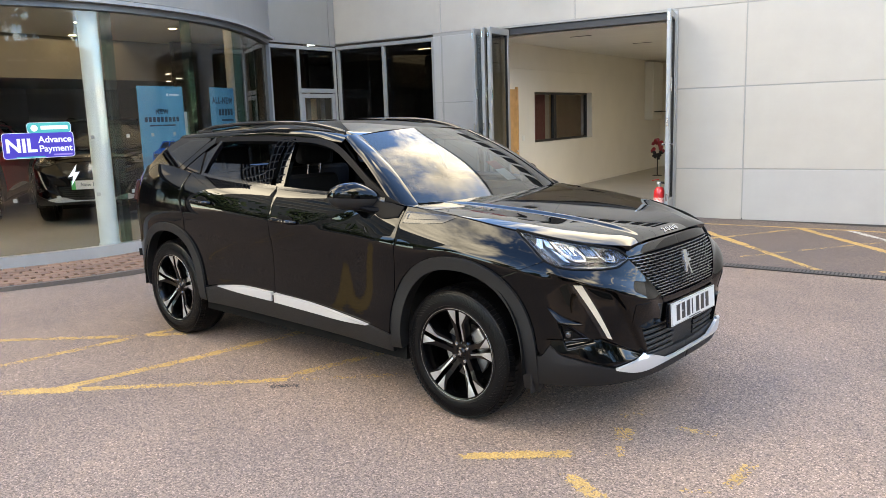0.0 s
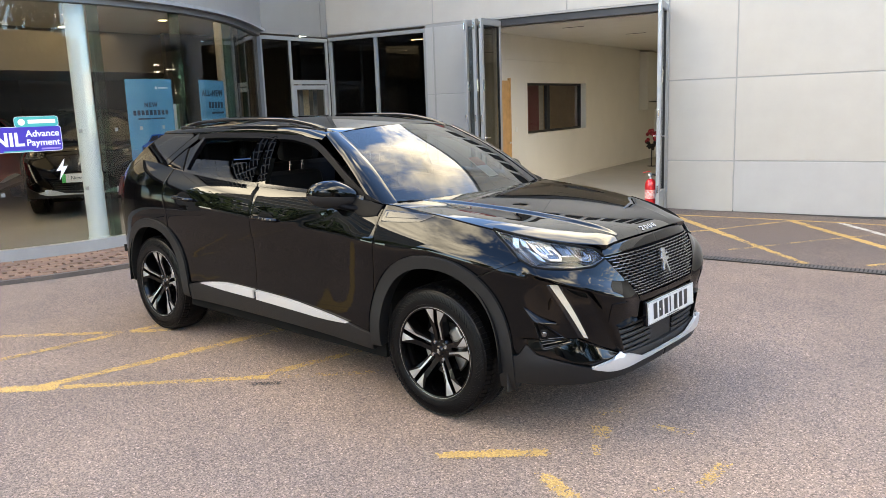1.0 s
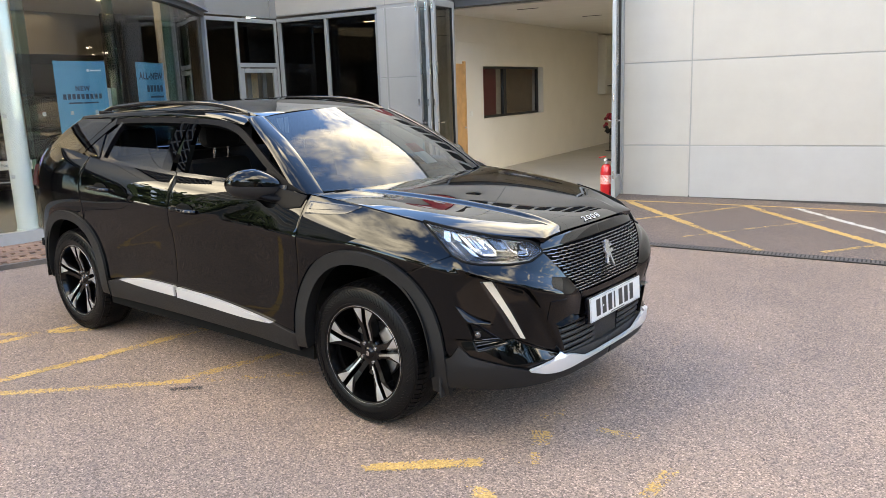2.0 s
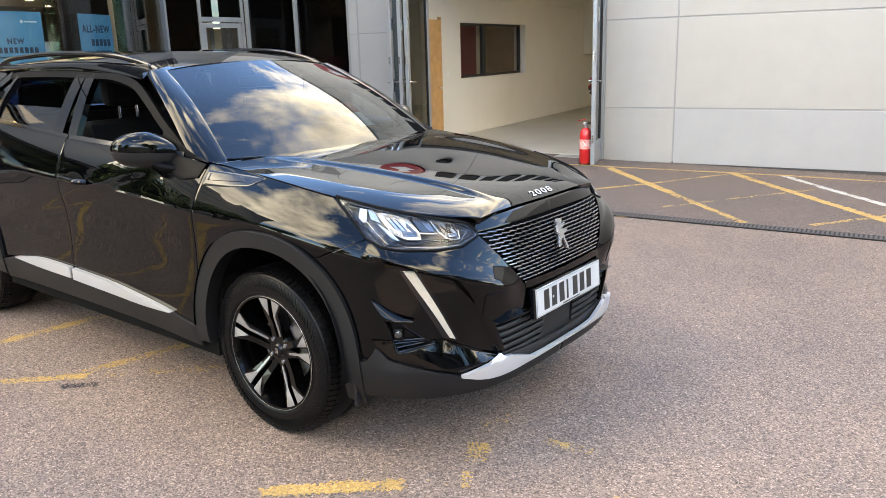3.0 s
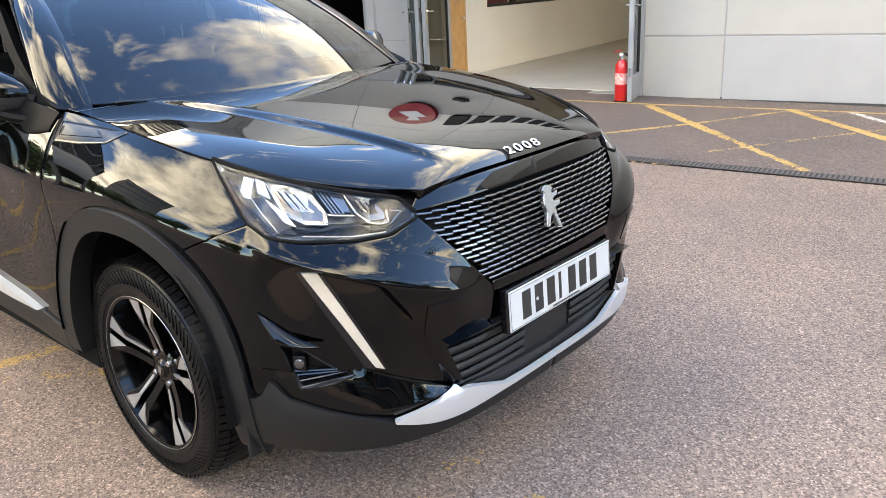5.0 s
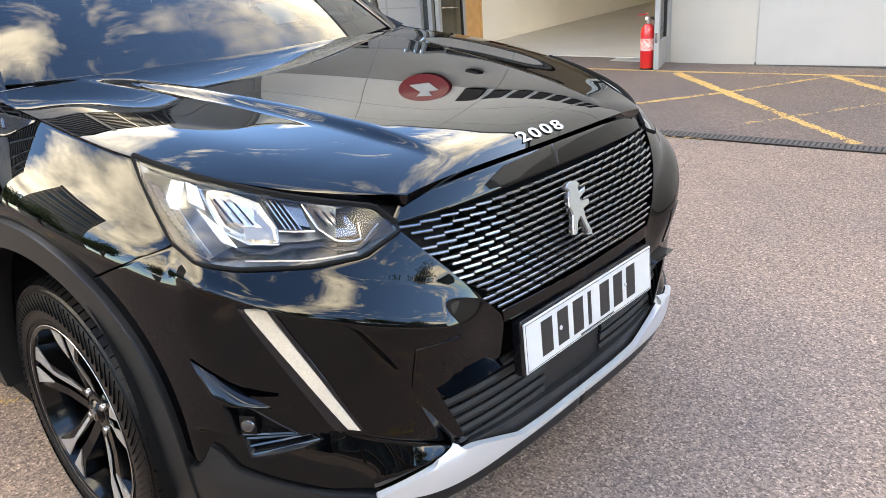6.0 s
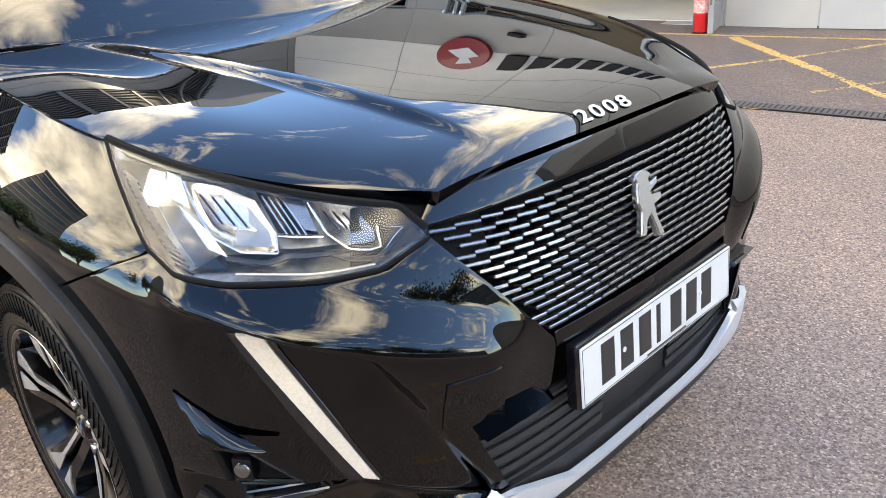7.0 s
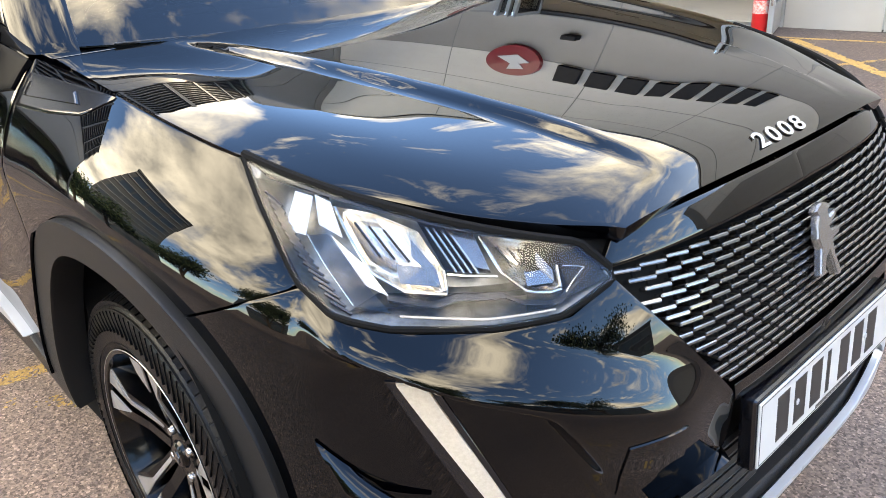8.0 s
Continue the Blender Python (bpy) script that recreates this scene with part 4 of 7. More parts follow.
def build_stickers():
    m, w = flat_on(-5.83, -6.62, -5.60, -6.04, 1.23)
    m = m @ pose(0, 0, 0.03)
    st = thing("window_sticker", m, "purple and teal promotional sticker on the glass", "sticker", "window stickers")
    a = -0.37

    def rounded(x0, x1, y0, y1, r, z0, z1):
        ring = [(cx + r * math.cos(q), cy + r * math.sin(q)) for cx, cy, q0 in ((x1 - r, y1 - r, 0), (x0 + r, y1 - r, 90), (x0 + r, y0 + r, 180), (x1 - r, y0 + r, 270)) for q in np.radians(np.linspace(q0, q0 + 90, 6))]
        return slab(ring, z0, z1)
    part("sticker_base", rounded(a, 0.305, 0.0, 0.262, 0.03, 0, 0.001), WHITE, st)
    part("sticker_panel", rounded(a + 0.005, 0.300, 0.005, 0.257, 0.027, 0.001, 0.0018), PURPLE, st)
    part("sticker_tab", rounded(-0.125, 0.285, 0.257, 0.36, 0.03, 0.001, 0.0018), TEAL, st)
    part("sticker_tab_edge", rounded(-0.129, 0.289, 0.25, 0.364, 0.032, 0, 0.001), WHITE, st)
    words("NIL", 0.19, WHITE, st, pose(-0.20, 0.125, 0.0022), "sticker_word", 0.0004, bold=0.006)
    words("Advance", 0.092, WHITE, st, pose(0.125, 0.185, 0.0022), "sticker_word", 0.0004, bold=0.002)
    words("Payment", 0.092, WHITE, st, pose(0.125, 0.092, 0.0022), "sticker_word", 0.0004, bold=0.002)
    part("tab_flower", tube(0.034, 0.034, 0.0018, 0.0024, 12, pose(-0.06, 0.307, 0)), WHITE, st)
    part("tab_bar", box(0.0, 0.26, 0.290, 0.330, 0.0018, 0.0024), WHITE, st)
    part("foot_bar", box(-0.25, 0.02, 0.006, 0.018, 0.0018, 0.0024), TEAL, st)
    part("foot_bar", box(0.10, 0.28, 0.020, 0.036, 0.0018, 0.0024), LILAC, st)
    bolt = thing("window_sticker", m @ pose(0.27, -0.20, 0), "white lightning bolt sticker on the glass", "sticker", "window stickers")
    part("bolt", slab([(0.035, 0.115), (-0.06, -0.02), (-0.01, -0.01), (-0.035, -0.115), (0.06, 0.035), (0.012, 0.028)], 0, 0.001), WHITE, bolt)
    # rows of small pale squares on the glass, against walking into it
    for v in (-3.2, -3.6, -4.0, -4.35, -4.75, -5.1, -5.45, -5.85, -6.2, -6.6, -7.0):
        i = station(v)
        p, q = CURVE[i], CURVE[i + 1]
        for z in (1.42, 0.80):
            mm, _ = flat_on(*p, *q, z)
            sq = thing("window_sticker", FRONT @ Matrix.Translation((p[0], p[1], z)) @ (FRONT.inverted() @ mm).to_3x3().to_4x4() @ pose(0, 0, 0.014), "small pale square sticker on the glass", "sticker", "safety squares")
            part("square", box(-0.02, 0.02, -0.02, 0.02, 0, 0.0008), FROST, sq)


LILAC = material("lilac_vinyl", (0.28, 0.20, 0.55), 0.4)
FROST = material("frosted_square", (0.42, 0.42, 0.40), 0.6)
build_stickers()
build_pavers()


def build_display():
    board = thing("price_board", FRONT @ pose(-8.4, -3.3, 0.2), "small pale price board on a thin stand", "price board")
    part("pole", tube(0.012, 0.012, 0, 1.0, 10), ALU, board)
    part("foot", tube(0.14, 0.14, 0, 0.015, 20), ALU, board)
    part("sheet", box(-0.01, 0.0, -0.15, 0.15, 0.75, 0.98), PAPER, board)


build_display()


# ---- what stands behind the camera and shows in the paint and the glass ----
OFFICE = material("office_cladding", (0.05, 0.055, 0.06), 0.5, vary=0.2, scale=1)
OFFICE_GLASS = material("office_glass", (0.03, 0.045, 0.06), 0.12)
BARK = material("bark", (0.09, 0.065, 0.045), 0.95, vary=0.3, scale=20, bump=0.5, bump_scale=30)
LEAF = material("leaf_green", (0.045, 0.075, 0.022), 0.7, vary=0.45, scale=3)


def office(m, width, depth, storeys, label):
    ob = thing("office_building", m, label, "building")
    h = 3.4 * storeys
    part("wall", box(-width / 2, width / 2, 0.1, depth, 0, h), OFFICE, ob)
    part("roof", box(-width / 2 - 0.2, width / 2 + 0.2, -0.1, depth + 0.2, h, h + 0.4), OFFICE, ob)
    n = int(width / 2.4)
    pane = mesh_of("window", box(-1.05, 1.05, 0.02, 0.1, 0, 1.7), OFFICE_GLASS)
    blade = mesh_of("sill", box(-width / 2, width / 2, -0.15, 0.1, -0.12, 0), ALU, False)
    for s in range(storeys):
        for z in (0.9, 2.75):
            b = new("sill", blade)
            b.parent, b.location = ob, (0, 0, 3.4 * s + z)
        for k in range(n):
            w = new("window", pane)
            w.parent, w.location = ob, ((k + 0.5 - n / 2) * 2.4, 0, 3.4 * s + 0.95)
    return ob


office(pose(-29.6, -26, 0, 0, 0, 137), 11, 12, 7, "dark office tower with window bands")
office(pose(16, -34, 0, 0, 0, 190), 60, 10, 2, "long dark two-storey building across the forecourt")
office(pose(38, -4, 0, 0, 0, 265), 44, 10, 2, "long dark two-storey building across the road")


def tree(m, height, spread, seed):
    rnd = random.Random(seed)
    ob = thing("tree", m, "broad green tree across the forecourt", "tree", "trees")
    bm = bmesh.new()
    def limb(a, b, r0, r1):
        d = Vector(b) - Vector(a)
        bmesh.ops.create_cone(bm, cap_ends=False, segments=8, radius1=r0, radius2=r1, depth=d.length, matrix=Matrix.Translation((Vector(a) + Vector(b)) / 2) @ d.to_track_quat("Z", "Y").to_matrix().to_4x4())
    top = height * 0.45
    limb((0, 0, -0.1), (0.1, 0, top), 0.24, 0.15)
    tips = []
    for k in range(12):
        a = rnd.uniform(0, 6.28)
        r = rnd.uniform(0.3, 0.85) * spread
        tip = Vector((r * math.cos(a), r * math.sin(a), rnd.uniform(0.5, 0.97) * height))
        limb((0.1, 0, rnd.uniform(0.3, 1.0) * top), tip, 0.09, 0.02)
        tips.append(tip)
    part("trunk", bm, BARK, ob)
    verts, faces = [], []
    for tip in tips:
        for _ in range(420):
            c = tip + Vector((rnd.gauss(0, 0.30), rnd.gauss(0, 0.30), rnd.gauss(0, 0.24))) * spread * 0.75
            q = Euler((rnd.uniform(0, 6.28), rnd.uniform(0, 6.28), 0)).to_matrix()
            s = rnd.uniform(0.11, 0.24)
            base = len(verts)
            verts += [tuple(c + q @ Vector(v)) for v in ((-s, 0, 0), (0, -s * 0.5, 0), (s, 0, 0.02), (0, s * 0.5, 0))]
            faces.append((base, base + 1, base + 2, base + 3))
    me = bpy.data.meshes.new("crown")
    me.from_pydata(verts, [], faces)
    me.materials.append(LEAF)
    crown = new("crown", me)
    crown.parent = ob
    return tagged(crown, kind="stuff")


tree(pose(13, -13, 0), 9.0, 3.4, 1)
tree(pose(18, -19, 0), 10.0, 3.8, 2)
tree(pose(4, -23, 0), 8.0, 3.2, 3)
tree(pose(-5, -24, 0), 9.0, 3.4, 4)
tree(pose(24, -9, 0), 9.0, 3.4, 5)
tree(pose(26, 4, 0), 8.5, 3.4, 6)
tree(pose(20.5, -1.2, 0), 8.5, 3.2, 10)
tree(pose(-16, -10, 0), 5.2, 2.6, 7)
tree(pose(-18, -15, 0), 6.5, 3.0, 8)
tree(pose(-12, -18, 0), 6.5, 3.0, 9)


# ---- the car ----
def paint_material():
    m = material("black_car_paint", (0.0003, 0.0003, 0.0005), 0.5, coat=1.0, spec=0.0)
    p = m.node_tree.nodes["Principled BSDF"]
    p.inputs["Coat Roughness"].default_value = 0.004
    p.inputs["Coat IOR"].default_value = 1.36
    return m


PAINT = paint_material()
CLADDING = material("matt_black_cladding", (0.0058, 0.006, 0.0066), 0.46, vary=0.08, scale=5, bump=0.10, bump_scale=500, spec=0.30)
GLOSS_BLACK = material("gloss_black_trim", (0.004, 0.004, 0.005), 0.12)
SATIN = material("satin_silver_trim", (0.492, 0.4961, 0.5002), 0.32, metal=0.5, vary=0.03, scale=3)
RUBBER = material("tyre_rubber", (0.003, 0.003, 0.0034), 0.30, spec=0.15, vary=0.25, scale=14, fine=0.2, fine_scale=90, bump=0.15, bump_scale=180)
RIM_BLACK = material("gloss_black_alloy", (0.0012, 0.0012, 0.0014), 0.14, spec=0.28)
RIM_CUT = material("machined_alloy", (0.38, 0.37, 0.365), 0.36, metal=0.75, vary=0.05, scale=30)
STEEL = material("brake_steel", (0.32, 0.31, 0.30), 0.38, metal=0.9, vary=0.2, scale=20)
UNDER = material("underbody_black", (0.004, 0.004, 0.004), 0.8, spec=0.08)
FRAME_BLACK = material("satin_black_frame", (0.003, 0.003, 0.0035), 0.38, spec=0.04)
LAMP_BLACK = material("lamp_black", (0.0025, 0.0025, 0.003), 0.35, spec=0.15)
SEAT = material("black_seat_cloth", (0.006, 0.006, 0.007), 0.75, spec=0.12, vary=0.2, scale=12, bump=0.2, bump_scale=300)
DASH = material("dashboard_black", (0.0045, 0.0045, 0.005), 0.75, spec=0.03)
CAR_GLASS = glass_material("windscreen_glass", (0.15, 0.185, 0.19), base=0.045)
CAR_TINT = glass_material("privacy_glass", (0.10, 0.105, 0.11), base=0.08)
LAMP_GLASS = glass_material("lamp_cover", (0.90, 0.91, 0.92), base=0.024)
REFLECTOR = material("lamp_reflector", (0.72, 0.68, 0.62), 0.24, metal=1.0)
LAMP_TRIM = material("lamp_bright_trim", (0.42, 0.415, 0.40), 0.2, metal=0.95)
LENS_WHITE = material("light_guide", (0.42, 0.365, 0.295), 0.30, vary=0.06, scale=40, fine=0.1, fine_scale=200)
LENS_RIBBED = material("ribbed_lens_plate", (0.20, 0.20, 0.198), 0.2, metal=0.9, fine=0.5, fine_scale=420)
LAMP_CHROME = material("lamp_bowl_chrome", (0.27, 0.265, 0.25), 0.32, metal=0.95, vary=0.35, scale=60)
TRAY_GREY = material("lamp_tray_grey", (0.022, 0.022, 0.024), 0.3, metal=0.3)
SMOKE_BAR = glass_material("smoky_bar", (0.55, 0.52, 0.50), base=0.04)
TAIL_RED = material("tail_lamp_red", (0.035, 0.004, 0.005), 0.12, coat=0.8)
PLATE_WHITE = material("plate_white", (0.4264, 0.4264, 0.41), 0.30, vary=0.03, scale=20)
PLATE_INK = material("plate_black", (0.01, 0.01, 0.01), 0.4)
BADGE = material("badge_chrome", (0.44, 0.44, 0.445), 0.26, metal=1.0)
GRILLE_BAR = material("grille_bar_black", (0.10, 0.10, 0.102), 0.2, metal=0.85, coat=0.6)


def hermite(knots):
    """A smooth function through (t, value) pairs, level-headed at the ends."""
    t, v = (np.array(c, float) for c in zip(*knots))
    seg = np.diff(v) / np.diff(t)
    s = np.r_[seg[0], (seg[1:] + seg[:-1]) / 2, seg[-1]]

    def f(q):
        q = np.clip(np.asarray(q, float), t[0], t[-1])
        i = np.clip(np.searchsorted(t, q, "right") - 1, 0, len(t) - 2)
        h = t[i + 1] - t[i]
        k = (q - t[i]) / h
        return (2 * k**3 - 3 * k**2 + 1) * v[i] + (k**3 - 2 * k**2 + k) * h * s[i] + (3 * k**2 - 2 * k**3) * v[i + 1] + (k**3 - k**2) * h * s[i + 1]

    return f


def smooth_step(x):
    x = np.clip(x, 0, 1)
    return x * x * (3 - 2 * x)


NOSE = hermite([(0.18, 2.06), (0.25, 2.13), (0.32, 2.155), (0.40, 2.162), (0.55, 2.172), (0.65, 2.170), (0.75, 2.150), (0.85, 2.115), (0.92, 2.080), (0.97, 2.03), (1.05, 1.92)])
TAIL = hermite([(0.18, -1.98), (0.35, -2.06), (0.55, -2.10), (0.80, -2.11), (1.0, -2.07), (1.15, -2.02), (1.30, -1.9)])
FLANK = hermite([(0.18, 0.775), (0.30, 0.822), (0.42, 0.838), (0.55, 0.834), (0.68, 0.832), (0.80, 0.842), (0.88, 0.850), (0.96, 0.847), (1.2, 0.845)])
HEIGHTS = np.linspace(0.10, 1.30, 481)
BELL = np.exp(-0.5 * (np.arange(-60, 61) * 0.0025 / 0.045) ** 2)
FAIRED = np.convolve(FLANK(np.linspace(-0.05, 1.45, 601)), BELL / BELL.sum(), "same")[60:541]


def WIDTH(z):
    return np.interp(z, HEIGHTS, FAIRED)


HOOD_EDGE_Z = hermite([(-2.2, 1.20), (-1.0, 1.155), (-0.1, 1.10), (0.5, 1.085), (0.9, 1.066), (1.3, 1.03), (1.62, 0.985), (1.85, 0.945), (2.0, 0.918), (2.06, 0.910), (2.2, 0.88)])
HOOD_EDGE_Y = hermite([(0.80, 0.705), (1.1, 0.725), (1.3, 0.728), (1.5, 0.718), (1.62, 0.700), (1.75, 0.658), (1.85, 0.605), (1.95, 0.535), (2.0, 0.490), (2.06, 0.432), (2.09, 0.39)])
HOOD_MID_Z = hermite([(0.80, 1.066), (1.1, 1.060), (1.4, 1.043), (1.7, 1.013), (1.9, 0.984), (2.0, 0.962), (2.04, 0.946), (2.076, 0.921), (2.1, 0.90)])


def half_width(x, z):
    """The body's half width at a length and a height."""
    x, z = np.broadcast_arrays(np.asarray(x, float), np.asarray(z, float))
    front = np.clip((x - 0.6) / (NOSE(z) - 0.6), 0, 1)
    rear = np.clip((x + 0.6) / (TAIL(z) + 0.6), 0, 1)
    w = WIDTH(z) * (1 - front**5.9) ** (1 / 3.6) * (1 - rear**6.5) ** (1 / 3.2)
    wing = smooth_step((x - 0.85) / 0.5)
    band = 0.27 - 0.108 * wing
    roll = np.clip((z - (HOOD_EDGE_Z(x) - band)) / band, 0, 1.3)
    deep = 0.065 + 0.06 * smooth_step((x - 0.5) / 0.7)
    # a slanting crease over the front door and wing, and the facet by the rear handle
    crease = 0.007 * np.exp(-(((z - (0.90 - 0.05 * (x - 0.3))) / 0.035) ** 2)) * smooth_step((x + 0.9) / 0.5) * smooth_step((1.10 - x) / 0.3)
    facet = 0.009 * smooth_step((0.80 + 0.28 * (x + 0.2) - z) / 0.04) * smooth_step((x + 0.95) / 0.3) * smooth_step((0.85 - x) / 0.3)
    return np.maximum(w - deep * roll ** (2.3 - 0.80 * wing), 0) + (crease - facet) * (w > 0.5) * (np.abs(x) < 1.6)


def side(p):
    return np.stack([p[..., 0], -half_width(p[..., 0], p[..., 1]), p[..., 1]], -1)


FOG = [(0.799, 0.455), (0.847, 0.598), (0.789, 0.578), (0.666, 0.487)]


def front(p):
    """The nose by the angle round (1.2, 0) and the height."""
    a, z = p[..., 0], p[..., 1]
    lo, hi = np.full(a.shape, 0.2), np.full(a.shape, 1.5)
    for _ in range(40):
        r = (lo + hi) / 2
        inside = half_width(1.2 + r * np.cos(a), z) > r * np.abs(np.sin(a)) + 1e-9
        lo, hi = np.where(inside, r, lo), np.where(inside, hi, r)
    x, y = 1.2 + lo * np.cos(a), -lo * np.sin(a)
    # a roll under the lamps, a recess between light strip and cheek, a step above the skid and the fog pocket
    b = np.abs(a)
    near = smooth_step((x - 1.795) / 0.09)
    outer = 1 - smooth_step((b - (0.62 + 0.53 * (z - 0.49))) / 0.17)
    cheek = smooth_step((b - (0.40 + 0.55 * (z - 0.40))) / 0.035)
    ridge = 0.722 + 0.32 * (b - 0.57)
    # the facet over the skid leans outward below a crease that falls from the light strip to the skid
    crease = np.clip(0.395 + 0.47 * (b - 0.42), 0.391, 0.500)
    low = np.clip((z - 0.390) / (crease - 0.390), 0, 1)
    hollow = 0.017 * cheek * outer * smooth_step((ridge - z) / 0.020) * low * near
    hollow = hollow + 0.022 * (crease - 0.390) / 0.11 * np.clip((crease + 0.010 - z) / 0.010, 0, 1) * low * near
    hollow = hollow - 0.026 * smooth_step((ridge + 0.075 - z) / 0.075) * (1 - smooth_step((ridge - z) / (0.018 + 0.10 * (1 - cheek * outer)))) * smooth_step((b - 0.30) / 0.14) * near
    inside = np.full(b.shape, 1.0)
    for (a0, z0), (a1, z1) in zip(FOG, FOG[1:] + FOG[:1]):
        run = math.hypot((a1 - a0) * 0.95, z1 - z0)
        d = ((a1 - a0) * 0.95 * (z - z0) - (z1 - z0) * (b - a0) * 0.95) / run
        inside = inside * smooth_step(d / 0.014)
    hollow = hollow + 0.028 * inside
    x = x - hollow * np.cos(a)
    y = y + hollow * np.sin(a)
    return np.stack([x, y, z], -1)


def at_front(*points):
    """(x, y, z) places on the nose as angle and height."""
    return [(math.atan2(-y, x - 1.2), z) for x, y, z in points]


def bonnet(p):
    x, y = p[..., 0], p[..., 1]
    edge, mid, rim = HOOD_EDGE_Y(x), HOOD_MID_Z(x), HOOD_EDGE_Z(x)
    ridge = 0.285 + 0.20 * (2.05 - x)
    dome = 0.012 * smooth_step((ridge + 0.022 - np.abs(y)) / 0.036) * smooth_step((2.06 - x) / 0.18) * smooth_step((x - 0.85) / 0.35)
    z = mid - (mid - rim) * np.clip(np.abs(y) / edge, 0, 1.2) ** 3.1 + dome - 0.011 * smooth_step((2.06 - x) / 0.18) * 0.5
    flank = 0.009 * np.exp(-(((np.abs(y) / edge - 0.85) / 0.14) ** 2)) * smooth_step((2.0 - x) / 0.45) * smooth_step((x - 0.95) / 0.35)
    return np.stack([x, y, z + flank], -1)


CABIN_Y = hermite([(1.0, 0.790), (1.09, 0.768), (1.20, 0.715), (1.30, 0.655), (1.38, 0.595), (1.42, 0.555), (1.46, 0.50)])


def cabin(p):
    x, z = p[..., 0], p[..., 1]
    y = CABIN_Y(z) * (1 - 0.035 * np.clip((x - 0.1) / 0.8, 0, 2) ** 2 - 0.05 * np.clip((-0.5 - x) / 1.0, 0, 2) ** 2)
    return np.stack([x, -y, z], -1)


ROOF_Z = hermite([(-1.75, 1.405), (-1.35, 1.455), (-0.9, 1.487), (-0.4, 1.502), (0.0, 1.494), (0.25, 1.468), (0.37, 1.447), (0.45, 1.43)])


def roof(p):
    x, y = p[..., 0], p[..., 1]
    return np.stack([x, y, ROOF_Z(x) - 0.045 * (np.abs(y) / 0.53) ** 2.6], -1)


def windscreen(p):
    """By the share across (-1..1) and the share up (0..1)."""
    s, t = p[..., 0], p[..., 1]
    low = np.stack([1.036 - 0.098 * np.abs(s) ** 2.4, 0.655 * s, 1.046 + 0.018 * s**2], -1)
    high = np.stack([0.385 - 0.035 * np.abs(s) ** 2, 0.50 * s, 1.444 - 0.034 * s**2], -1)
    t = t[..., None]
    out = low * (1 - t) + high * t
    out[..., 2] += 0.022 * np.sin(np.pi * p[..., 1])
    out[..., 0] += 0.012 * np.sin(np.pi * p[..., 1])
    return out


def along(points, f):
    """Points at the shares f of a smooth run through the given ones."""
    p = spline(points, 240) if len(points) > 2 else np.array(points, float)
    d = np.r_[0, np.cumsum(np.linalg.norm(np.diff(p, axis=0), axis=1))]
    return np.stack([np.interp(np.asarray(f) * d[-1], d, p[:, k]) for k in range(p.shape[1])], -1)


def straight(points, f):
    p = np.array(points, float)
    d = np.r_[0, np.cumsum(np.linalg.norm(np.diff(p, axis=0), axis=1))]
    return np.stack([np.interp(np.asarray(f) * d[-1], d, p[:, k]) for k in range(p.shape[1])], -1)


def steps(n, eps):
    return np.r_[0, np.linspace(eps, 1 - eps, n), 1]


def panel(name, surface, bottom, top, left, right, mat, parent, nu=30, nv=16, off=0.0, flange=0.022, edge=0.0004, sharp="", label="", mirror=True, eps=0.006):
    """A sheet between four border runs, laid on a surface, with rolled edges and a turned-in rim. sharp names the borders kept as straight runs (b, t, l, r)."""
    us, vs = steps(nu, eps), steps(nv, eps * 1.6)
    pick = lambda key, pts, f: (straight if key in sharp else along)(pts, f)
    B, T, L, R = pick("b", bottom, us), pick("t", top, us), pick("l", left, vs), pick("r", right, vs)
    u, v = us[None, :, None], vs[:, None, None]
    P = (1 - v) * B[None] + v * T[None] + (1 - u) * L[:, None] + u * R[:, None] - ((1 - u) * (1 - v) * B[0] + u * (1 - v) * B[-1] + (1 - u) * v * T[0] + u * v * T[-1])
    X = surface(P)
    du, dv = np.gradient(X, axis=1), np.gradient(X, axis=0)
    N = np.cross(du, dv)
    N /= np.linalg.norm(N, axis=2, keepdims=True) + 1e-12
    if np.sum(N * (X - np.array([0.2, 0.0, 0.55]))) < 0:
        N, flip = -N, True
    else:
        flip = False
    X = X + N * off
    rim = np.zeros(X.shape[:2], bool)
    rim[0], rim[-1], rim[:, 0], rim[:, -1] = True, True, True, True
    X[rim] -= N[rim] * edge
    h, w = X.shape[:2]
    verts = X.reshape(-1, 3)
    quads = [(i * w + j, i * w + j + 1, (i + 1) * w + j + 1, (i + 1) * w + j) for i in range(h - 1) for j in range(w - 1)]
    loop = [(0, j) for j in range(w)] + [(i, w - 1) for i in range(1, h)] + [(h - 1, j) for j in range(w - 2, -1, -1)] + [(i, 0) for i in range(h - 2, 0, -1)]
    base = len(verts)
    extra = np.array([X[i, j] for i, j in loop] + [X[i, j] - N[i, j] * flange for i, j in loop])
    n = len(loop)
    quads += [(base + k, base + n + k, base + n + (k + 1) % n, base + (k + 1) % n) for k in range(n)]
    verts = np.vstack([verts, extra])
    if flip:
        quads = [tuple(reversed(q)) for q in quads]
    made = []
    for sign in ((1, -1) if mirror else (1,)):
        me = bpy.data.meshes.new(name)
        me.from_pydata((verts * (1, sign, 1)).tolist(), [], quads if sign == 1 else [tuple(reversed(q)) for q in quads])
        me.materials.append(mat)
        me.shade_smooth()
        me.set_sharp_from_angle(angle=radians(50))
        ob = new(name, me)
        ob.parent = parent
        if label:
            ob["label"] = label
        made.append(ob)
    return made


